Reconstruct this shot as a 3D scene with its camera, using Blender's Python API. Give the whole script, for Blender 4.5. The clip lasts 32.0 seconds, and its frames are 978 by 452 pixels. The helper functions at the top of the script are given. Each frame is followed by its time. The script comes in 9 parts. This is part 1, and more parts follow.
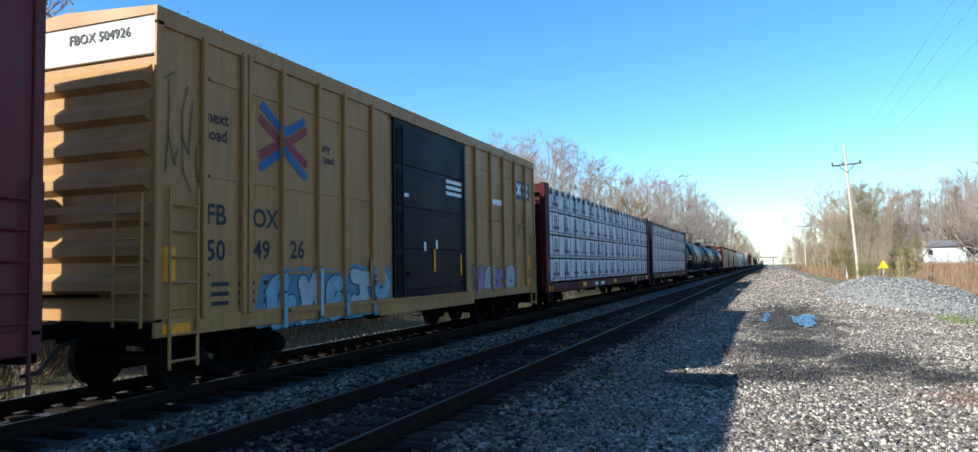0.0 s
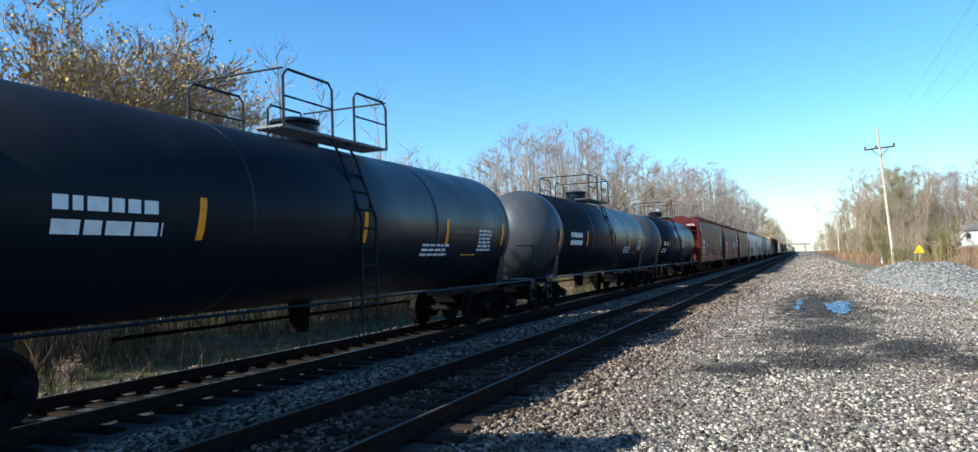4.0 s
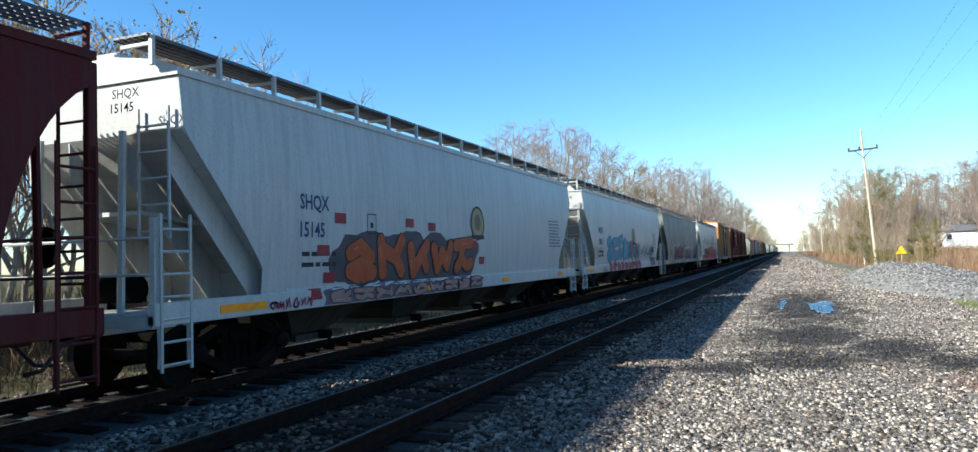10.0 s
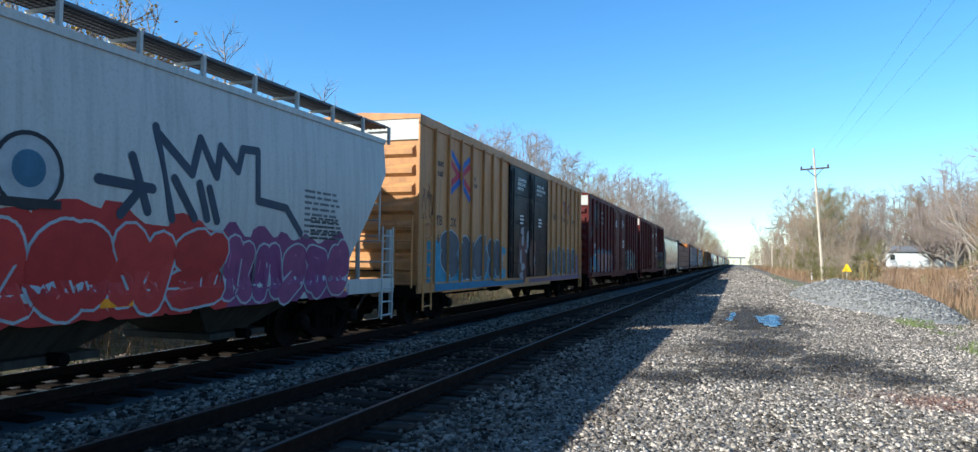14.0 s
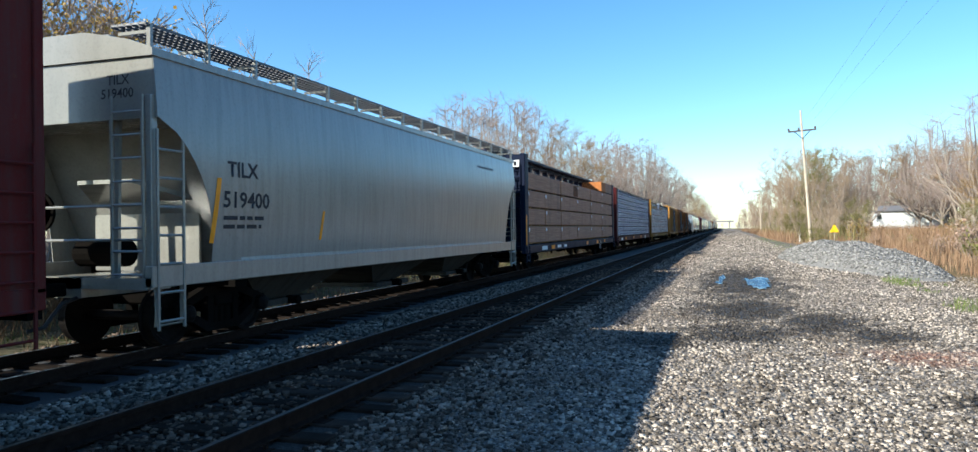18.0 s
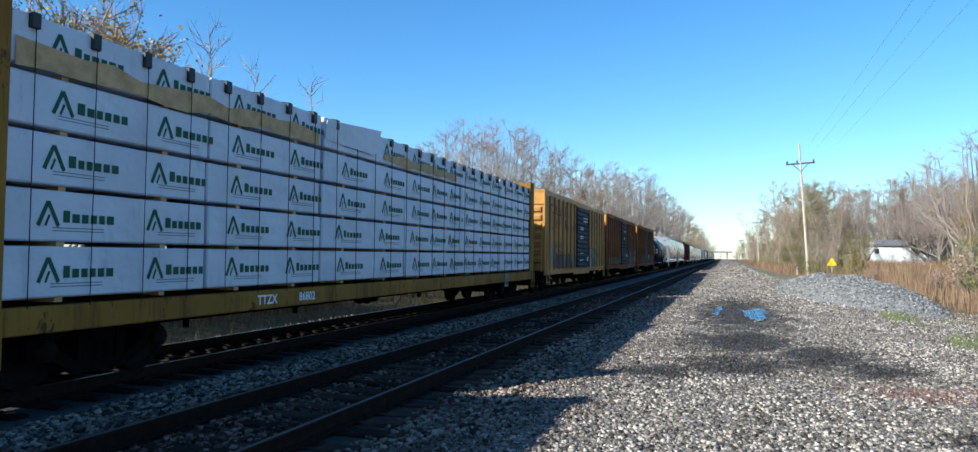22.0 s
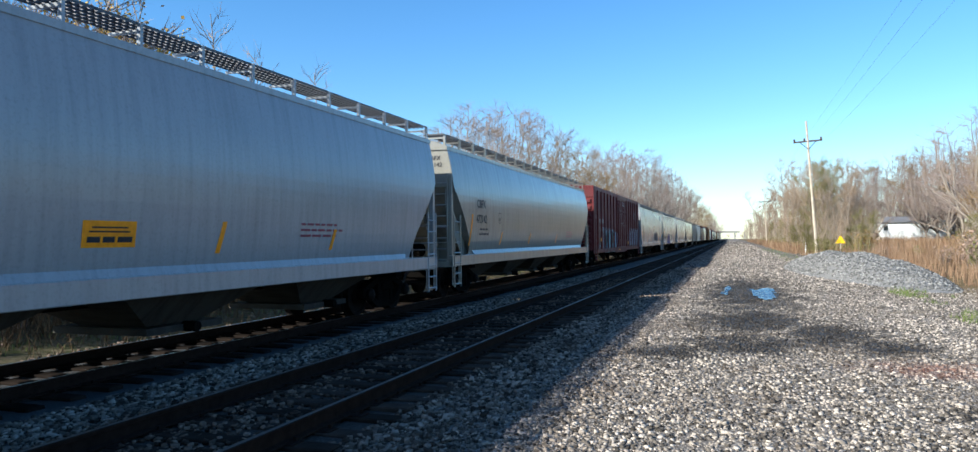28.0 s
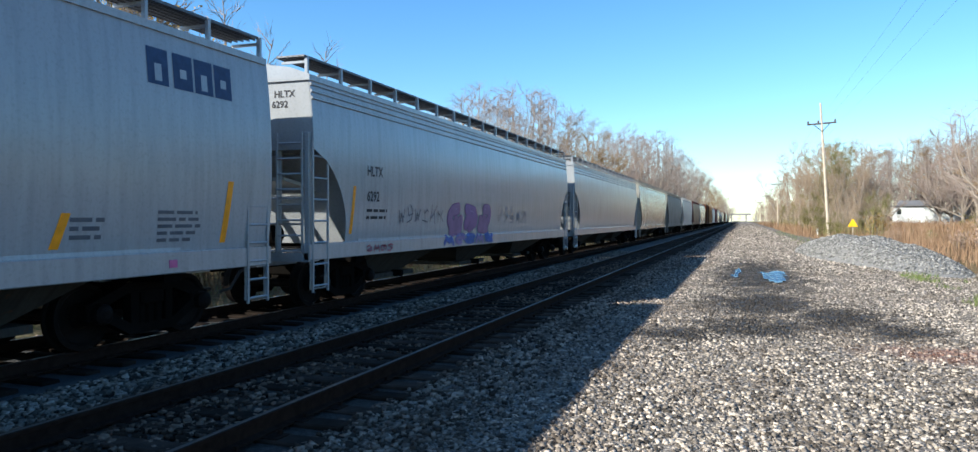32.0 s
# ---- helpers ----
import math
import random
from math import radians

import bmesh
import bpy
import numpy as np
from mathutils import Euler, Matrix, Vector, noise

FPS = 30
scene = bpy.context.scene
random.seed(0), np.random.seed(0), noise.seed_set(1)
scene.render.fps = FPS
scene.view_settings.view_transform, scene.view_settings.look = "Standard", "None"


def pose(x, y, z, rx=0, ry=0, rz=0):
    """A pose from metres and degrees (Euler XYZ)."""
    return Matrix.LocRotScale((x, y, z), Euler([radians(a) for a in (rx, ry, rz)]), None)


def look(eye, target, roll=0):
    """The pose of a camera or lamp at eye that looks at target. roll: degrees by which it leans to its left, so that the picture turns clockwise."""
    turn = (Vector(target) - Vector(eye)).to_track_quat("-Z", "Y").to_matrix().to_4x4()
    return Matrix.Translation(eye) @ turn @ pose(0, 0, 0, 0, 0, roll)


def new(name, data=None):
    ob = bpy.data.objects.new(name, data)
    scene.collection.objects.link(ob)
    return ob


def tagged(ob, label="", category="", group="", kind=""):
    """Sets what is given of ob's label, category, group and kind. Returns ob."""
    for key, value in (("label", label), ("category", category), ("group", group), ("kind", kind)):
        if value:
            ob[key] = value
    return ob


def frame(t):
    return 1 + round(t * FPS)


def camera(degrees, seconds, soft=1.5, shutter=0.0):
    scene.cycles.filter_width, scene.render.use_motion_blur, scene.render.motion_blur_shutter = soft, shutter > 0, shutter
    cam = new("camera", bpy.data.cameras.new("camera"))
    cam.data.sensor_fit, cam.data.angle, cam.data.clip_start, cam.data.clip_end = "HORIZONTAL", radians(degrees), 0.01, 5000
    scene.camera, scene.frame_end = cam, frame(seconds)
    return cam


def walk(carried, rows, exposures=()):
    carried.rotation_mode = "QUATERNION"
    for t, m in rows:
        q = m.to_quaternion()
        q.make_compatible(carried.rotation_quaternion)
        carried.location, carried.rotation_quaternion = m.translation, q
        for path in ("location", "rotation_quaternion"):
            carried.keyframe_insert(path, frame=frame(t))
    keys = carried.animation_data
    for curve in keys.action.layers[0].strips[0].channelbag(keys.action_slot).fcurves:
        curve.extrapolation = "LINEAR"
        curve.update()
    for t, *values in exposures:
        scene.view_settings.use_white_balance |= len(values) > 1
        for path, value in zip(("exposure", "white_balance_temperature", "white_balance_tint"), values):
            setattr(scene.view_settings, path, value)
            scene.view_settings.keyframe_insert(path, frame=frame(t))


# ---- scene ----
# ---- camera: held in the hand at one spot beside the line ----
EYE = 1.62
cam = camera(67.0, 32.0, soft=1.4)
# seconds, yaw to the left of the line, pitch up, roll
AIM = [
    (0.0, 20.74, 3.21, -0.94), (0.5, 20.71, 2.91, -0.65), (1.0, 21.01, 2.98, -0.97), (1.5, 21.12, 2.71, -1.25),
    (2.0, 21.27, 2.65, -1.57), (2.5, 21.33, 2.50, -1.73), (3.0, 21.81, 2.46, -1.73), (3.5, 22.82, 2.65, -1.86),
    (5.5, 22.80, 2.60, -2.06), (6.0, 21.39, 3.02, -2.22), (6.5, 19.29, 2.50, -1.82), (7.0, 21.28, 2.27, -1.58),
    (7.5, 21.67, 2.53, -1.84), (8.0, 21.61, 2.69, -2.17), (8.5, 22.20, 2.50, -2.33), (9.0, 21.51, 2.15, -2.21),
    (9.5, 22.68, 2.03, -2.38), (10.0, 21.82, 2.55, -1.74), (10.5, 18.72, 2.71, -0.60), (11.0, 16.59, 2.58, -0.25),
    (11.5, 14.40, 2.23, -0.08), (12.0, 16.39, 2.92, -0.40), (12.5, 15.75, 3.42, 0.31), (13.0, 16.25, 2.58, -0.07),
    (13.5, 17.17, 2.91, 0.52), (14.0, 18.59, 2.64, 0.70), (14.5, 18.28, 2.15, 0.33), (15.0, 17.71, 2.27, 0.76),
    (15.5, 15.80, 2.50, 1.27), (17.5, 16.34, 1.15, -0.15), (18.0, 17.79, 0.30, -0.76), (18.5, 16.84, 0.50, -0.28),
    (19.0, 16.21, 1.26, 0.08), (19.5, 14.41, 2.23, -0.35), (20.0, 14.19, 2.27, 0.39), (20.5, 14.57, 2.50, -0.02),
    (21.0, 14.95, 2.25, 0.35), (21.5, 16.76, 1.63, 0.09), (22.0, 17.64, 2.27, 0.55), (22.5, 16.54, 0.95, -0.42),
    (23.0, 15.83, 0.80, -0.63), (23.5, 16.04, 0.77, -0.04), (24.0, 16.80, 0.01, 0.30), (24.5, 16.09, 0.11, -0.14),
    (25.0, 16.65, -0.06, -0.01), (25.5, 17.05, 0.19, 0.30), (27.5, 17.70, -0.34, -0.79), (28.0, 18.17, 1.06, -0.56),
    (28.5, 18.76, 0.40, -0.19), (29.0, 18.40, 0.29, -0.85), (29.5, 16.79, -0.14, 0.06), (30.0, 17.76, -0.09, -0.94),
    (30.5, 18.39, -0.22, -0.33), (31.0, 18.61, -0.54, -0.65), (31.5, 18.96, -1.06, -0.22), (32.0, 18.96, -0.47, -0.05),
]

walk(cam, [(t, pose(0, 0, EYE, 0, 0, yaw) @ pose(0, 0, 0, 90 + pitch) @ pose(0, 0, 0, 0, 0, roll)) for t, yaw, pitch, roll in AIM],
     exposures=[(0, 1.15, 5600, 2), (1, 1.14, 5650, 2), (3, 1.1, 5650, 2), (6, 1.0, 5600, 2), (8, 1.12, 5650, 2), (10, 1.1, 5700, 2), (11, 0.95, 5500, 2), (13, 0.93, 5450, 2), (14.2, 1.0, 5500, 2), (15, 1.14, 5800, 2), (18, 1.12, 5850, 3), (19, 1.0, 5650, 2), (20, 0.9, 5500, 2), (21, 0.85, 5400, 2), (22.5, 0.92, 5500, 2), (24, 1.02, 5650, 3), (25, 1.04, 5600, 4), (28, 0.99, 5650, 4), (29, 1.02, 5800, 4), (30, 1.05, 5850, 4), (32, 1.08, 5800, 4)])

# ---- daylight ----
SUN_FROM = Vector((-1.21, -1.28, 1.0)).normalized()
sun = new("sun", bpy.data.lights.new("sun", "SUN"))
sun.data.energy, sun.data.angle, sun.data.color = 5.0, radians(0.53), (1.0, 0.89, 0.74)
sun.matrix_world = look((-60, -36, 50), (-60 + 1.21, -36 + 1.28, 49))
world = bpy.data.worlds.new("sky")
scene.world = world
world.use_nodes = True
wn = world.node_tree.nodes
sky = wn.new("ShaderNodeTexSky")
sky.sky_type, sky.sun_disc = "NISHITA", False
sky.sun_elevation = math.asin(SUN_FROM.z)
sky.sun_rotation = math.atan2(SUN_FROM.x, SUN_FROM.y)
sky.air_density, sky.dust_density, sky.ozone_density = 1.0, 0.25, 3.0
tone = wn.new("ShaderNodeHueSaturation")
tone.inputs["Saturation"].default_value, tone.inputs["Value"].default_value = 1.2, 1.2
world.node_tree.links.new(sky.outputs[0], tone.inputs["Color"])
world.node_tree.links.new(tone.outputs[0], wn["Background"].inputs[0])
wn["Background"].inputs[1].default_value = 0.085


# ---- materials ----
def nodes_of(name, rough=0.6, metal=0.0):
    m = bpy.data.materials.new(name)
    m.use_nodes = True
    n, l = m.node_tree.nodes, m.node_tree.links
    b = n["Principled BSDF"]
    b.inputs["Roughness"].default_value, b.inputs["Metallic"].default_value = rough, metal
    return m, n, l, b


def coords(n, l, scale=(1, 1, 1), kind="Object"):
    tc, mp = n.new("ShaderNodeTexCoord"), n.new("ShaderNodeMapping")
    mp.inputs["Scale"].default_value = scale
    l.new(tc.outputs[kind], mp.inputs[0])
    return mp.outputs[0]


def noise_of(n, l, vec, scale, detail=4.0, rough=0.55):
    t = n.new("ShaderNodeTexNoise")
    t.inputs["Scale"].default_value, t.inputs["Detail"].default_value, t.inputs["Roughness"].default_value = scale, detail, rough
    l.new(vec, t.inputs["Vector"])
    return t.outputs["Fac"]


def ramp(n, l, fac, lo, hi):
    r = n.new("ShaderNodeMapRange")
    r.inputs["From Min"].default_value, r.inputs["From Max"].default_value = lo, hi
    l.new(fac, r.inputs["Value"])
    return r.outputs["Result"]


def mixc(n, l, fac, a, b):
    x = n.new("ShaderNodeMix")
    x.data_type = "RGBA"
    for sock, v in ((x.inputs["Factor"], fac), (x.inputs["A"], a), (x.inputs["B"], b)):
        if isinstance(v, (int, float)):
            sock.default_value = v
        elif isinstance(v, tuple):
            sock.default_value = (*v, 1)
        else:
            l.new(v, sock)
    return x.outputs["Result"]


def times_of(n, l, a, b):
    x = n.new("ShaderNodeMath")
    x.operation = "MULTIPLY"
    for i, v in enumerate((a, b)):
        if isinstance(v, (int, float)):
            x.inputs[i].default_value = v
        else:
            l.new(v, x.inputs[i])
    return x.outputs[0]


def bump_of(n, l, b, height, strength=0.3, distance=0.01):
    u = n.new("ShaderNodeBump")
    u.inputs["Strength"].default_value, u.inputs["Distance"].default_value = strength, distance
    l.new(height, u.inputs["Height"])
    l.new(u.outputs[0], b.inputs["Normal"])


def paint(name, col, grime=0.5, rust=0.2, rough=0.5, dirt=(0.06, 0.05, 0.045), metal=0.0, wave=0.0, spec=0.28):
    """Weathered vehicle paint: run-down streaks, blotches, specks of rust, slightly dented sheet."""
    m, n, l, b = nodes_of(name, rough, metal)
    b.inputs["Specular IOR Level"].default_value = spec
    v = coords(n, l)
    streak = noise_of(n, l, coords(n, l, (1, 4.0, 0.35)), 2.0, 5)
    blot = noise_of(n, l, v, 0.9, 5)
    fine = noise_of(n, l, v, 22, 3)
    c = mixc(n, l, times_of(n, l, ramp(n, l, streak, 0.42, 0.75), grime), col, dirt)
    c = mixc(n, l, times_of(n, l, ramp(n, l, blot, 0.5, 0.8), grime * 0.6), c, tuple(x * 0.55 + 0.02 for x in col))
    c = mixc(n, l, times_of(n, l, ramp(n, l, fine, 0.5, 0.75), 0.12 + grime * 0.2), c, dirt)
    speck = noise_of(n, l, v, 5.5, 6, 0.7)
    c = mixc(n, l, times_of(n, l, ramp(n, l, speck, 0.66 - rust * 0.12, 0.72), min(1, rust * 2)), c, (0.13, 0.055, 0.025))
    l.new(c, b.inputs["Base Color"])
    rr = n.new("ShaderNodeMapRange")
    rr.inputs["From Min"].default_value, rr.inputs["From Max"].default_value = 0.3, 0.7
    rr.inputs["To Min"].default_value, rr.inputs["To Max"].default_value = rough * 0.85, min(1.0, rough * 1.25)
    l.new(blot, rr.inputs["Value"])
    l.new(rr.outputs["Result"], b.inputs["Roughness"])
    b.inputs["Roughness"].default_value = rough
    bump_of(n, l, b, noise_of(n, l, coords(n, l, (1, 1.1, 0.5)), 1.6 + wave, 3), 0.25, 0.02)
    return m


def flat(name, col, rough=0.6, metal=0.0, vary=0.25, scale=6.0, bump=0.2, spec=0.25):
    m, n, l, b = nodes_of(name, rough, metal)
    b.inputs["Specular IOR Level"].default_value = spec
    v = coords(n, l)
    c = mixc(n, l, ramp(n, l, noise_of(n, l, v, scale, 5), 0.3, 0.75), tuple(min(1, x * (1 + vary)) for x in col), tuple(x * (1 - vary) for x in col))
    c = mixc(n, l, times_of(n, l, ramp(n, l, noise_of(n, l, v, scale * 9, 3), 0.45, 0.8), vary), c, tuple(x * 0.4 for x in col))
    l.new(c, b.inputs["Base Color"])
    bump_of(n, l, b, noise_of(n, l, v, scale * 4, 4), bump, 0.01)
    return m


def stains(n, l, v):
    """Where the gravel road is damp: blotches of their own outline round the puddles."""
    wet = None
    for cx, cy, rx, ry in ((0.42, 25.5, 1.55, 8.3), (0.4, 16.7, 1.4, 2.7), (1.65, 14.6, 1.05, 2.1), (2.3, 12.9, 0.7, 1.0), (0.25, 12.8, 1.05, 1.3), (-1.0, 11.8, 0.7, 0.8), (2.5, 8.3, 0.55, 0.5)):
        mp = n.new("ShaderNodeMapping")
        mp.inputs["Location"].default_value = (-cx / rx, -cy / ry, 0)
        mp.inputs["Scale"].default_value = (1 / rx, 1 / ry, 0)
        l.new(v, mp.inputs[0])
        ln = n.new("ShaderNodeVectorMath")
        ln.operation = "LENGTH"
        l.new(mp.outputs[0], ln.inputs[0])
        ad = n.new("ShaderNodeMath")
        ad.operation = "ADD"
        l.new(ln.outputs["Value"], ad.inputs[0])
        l.new(times_of(n, l, ramp(n, l, noise_of(n, l, v, 1.9, 6, 0.7), 0.35, 0.65), 0.85), ad.inputs[1])
        r = n.new("ShaderNodeMapRange")
        r.inputs["From Min"].default_value, r.inputs["From Max"].default_value = 1.62, 0.95
        l.new(ad.outputs[0], r.inputs["Value"])
        if wet is None:
            wet = r.outputs["Result"]
        else:
            mx = n.new("ShaderNodeMath")
            mx.operation = "MAXIMUM"
            l.new(wet, mx.inputs[0])
            l.new(r.outputs["Result"], mx.inputs[1])
            wet = mx.outputs[0]
    return wet


def ballast_band(n, l, v, lo, hi, soft):
    """A soft-edged strip across the line, from lo to hi in x."""
    sep = n.new("ShaderNodeSeparateXYZ")
    l.new(v, sep.inputs[0])
    a = n.new("ShaderNodeMath")
    a.operation = "ADD"
    l.new(sep.outputs[0], a.inputs[0])
    l.new(times_of(n, l, noise_of(n, l, v, 0.8, 4), soft), a.inputs[1])
    return ramp(n, l, a.outputs[0], lo + soft * 0.5, hi + soft * 0.5)


def tie_zone(n, l, v):
    """Strips within reach of both tracks' ties: oily ballast, with shade put into its colour."""
    a = ballast_band(n, l, v, -3.1, -3.5, 0.35)
    b = ballast_band(n, l, v, -6.1, -5.8, 0.25)
    c = ballast_band(n, l, v, -7.0, -7.3, 0.25)
    m = n.new("ShaderNodeMath")
    m.operation = "MAXIMUM"
    l.new(times_of(n, l, a, b), m.inputs[0])
    l.new(c, m.inputs[1])
    return m.outputs[0]


def rusty_spill(n, l, v):
    """Reddish patches where rust or brick dust lies on the stones."""
    mp = n.new("ShaderNodeMapping")
    mp.inputs["Location"].default_value = (-2.6 / 1.3, -11.0 / 0.9, 0)
    mp.inputs["Scale"].default_value = (1 / 1.3, 1 / 0.9, 0)
    l.new(v, mp.inputs[0])
    ln = n.new("ShaderNodeVectorMath")
    ln.operation = "LENGTH"
    l.new(mp.outputs[0], ln.inputs[0])
    r = n.new("ShaderNodeMapRange")
    r.inputs["From Min"].default_value, r.inputs["From Max"].default_value = 1.1, 0.3
    l.new(ln.outputs["Value"], r.inputs["Value"])
    return times_of(n, l, r.outputs["Result"], ramp(n, l, noise_of(n, l, v, 1.6, 5, 0.7), 0.4, 0.6))


def toned_down(n, l, fac, c, k):
    """Tones a colour down for dirt and trackside shade while its own variation stays."""
    m = n.new("ShaderNodeVectorMath")
    m.operation = "MULTIPLY"
    l.new(c, m.inputs[0])
    m.inputs[1].default_value = k
    return mixc(n, l, fac, c, m.outputs[0])


def loose_stone(name, col_a, col_b, road=True):
    """Crushed stone, each piece of its own shade; damp on the road's stains, darkened by oil and painted-in shade along
    the tracks.
    """
    m, n, l, b = nodes_of(name, 0.85)
    b.inputs["Specular IOR Level"].default_value = 0.05
    v = coords(n, l)
    pick = n.new("ShaderNodeMath")
    pick.operation = "POWER"
    pick.inputs[1].default_value = 1.6
    l.new(n.new("ShaderNodeNewGeometry").outputs["Random Per Island"], pick.inputs[0])
    c = mixc(n, l, pick.outputs[0], col_a, col_b)
    c = mixc(n, l, times_of(n, l, ramp(n, l, noise_of(n, l, v, 30, 5), 0.4, 0.75), 0.5), c, tuple(x * 0.5 for x in col_a))
    if road:
        c = mixc(n, l, times_of(n, l, ramp(n, l, noise_of(n, l, v, 0.45, 5), 0.47, 0.66), 0.55), c, (0.11, 0.086, 0.068))
        c = mixc(n, l, times_of(n, l, ramp(n, l, noise_of(n, l, v, 2.3, 6, 0.7), 0.5, 0.66), 0.5), c, (0.07, 0.06, 0.052))
        c = mixc(n, l, times_of(n, l, rusty_spill(n, l, v), 0.6), c, (0.20, 0.085, 0.06))
        # dirt and the train's shade beside the tracks, both painted into the stone colour
        c = toned_down(n, l, ballast_band(n, l, v, -0.9, -2.5, 1.2), c, (0.68, 0.61, 0.57))
        c = toned_down(n, l, tie_zone(n, l, v), c, (0.62, 0.55, 0.51))
        c = toned_down(n, l, ballast_band(n, l, v, -5.9, -6.1, 0.3), c, (0.92, 1.0, 1.05))
        wet = stains(n, l, v)
        c = mixc(n, l, times_of(n, l, wet, 0.85), c, (0.022, 0.02, 0.019))
        rr = n.new("ShaderNodeMapRange")
        rr.inputs["To Min"].default_value, rr.inputs["To Max"].default_value = 0.88, 0.5
        l.new(wet, rr.inputs["Value"])
        l.new(rr.outputs[0], b.inputs["Roughness"])
    l.new(c, b.inputs["Base Color"])
    bump_of(n, l, b, noise_of(n, l, v, 90, 4), 0.4, 0.01)
    return m


def varied(name, col_a, col_b, rough=0.85, islands=True, scale=8.0, spread=1.0):
    """Loose pieces, each island of its own shade."""
    m, n, l, b = nodes_of(name, rough)
    b.inputs["Specular IOR Level"].default_value = 0.03
    if islands:
        f = n.new("ShaderNodeNewGeometry").outputs["Random Per Island"]
    else:
        f = n.new("ShaderNodeObjectInfo").outputs["Random"]
    c = mixc(n, l, f, col_a, col_b)
    g = noise_of(n, l, coords(n, l), scale, 5)
    c = mixc(n, l, times_of(n, l, ramp(n, l, g, 0.4, 0.75), 0.6), c, tuple(x * 0.45 for x in col_a))
    l.new(c, b.inputs["Base Color"])
    bump_of(n, l, b, noise_of(n, l, coords(n, l), scale * 5, 4), 0.4, 0.01)
    return m


def rusted(name, col, rust_a=(0.10, 0.035, 0.014), rust_b=(0.030, 0.014, 0.012), amount=0.5):
    """Old freight car paint: faded colour, long runs of rust, dark scabs where it has peeled."""
    m, n, l, b = nodes_of(name, 0.75)
    b.inputs["Specular IOR Level"].default_value = 0.1
    v = coords(n, l)
    run_a = noise_of(n, l, coords(n, l, (1, 2.6, 0.22)), 1.7, 6, 0.65)
    run_b = noise_of(n, l, coords(n, l, (1, 6.0, 0.5)), 1.4, 6, 0.7)
    scab = noise_of(n, l, coords(n, l, (1, 1.4, 0.8)), 2.6, 7, 0.75)
    fade = noise_of(n, l, v, 0.6, 4)
    c = mixc(n, l, ramp(n, l, fade, 0.35, 0.7), col, tuple(x * 0.65 for x in col))
    c = mixc(n, l, times_of(n, l, ramp(n, l, run_a, 0.58 - amount * 0.2, 0.72 - amount * 0.1), 0.85), c, rust_a)
    c = mixc(n, l, times_of(n, l, ramp(n, l, run_b, 0.55, 0.7), 0.7), c, rust_b)
    c = mixc(n, l, times_of(n, l, ramp(n, l, scab, 0.62 - amount * 0.12, 0.66 - amount * 0.1), 0.8), c, rust_b)
    l.new(c, b.inputs["Base Color"])
    bump_of(n, l, b, scab, 0.35, 0.02)
    return m


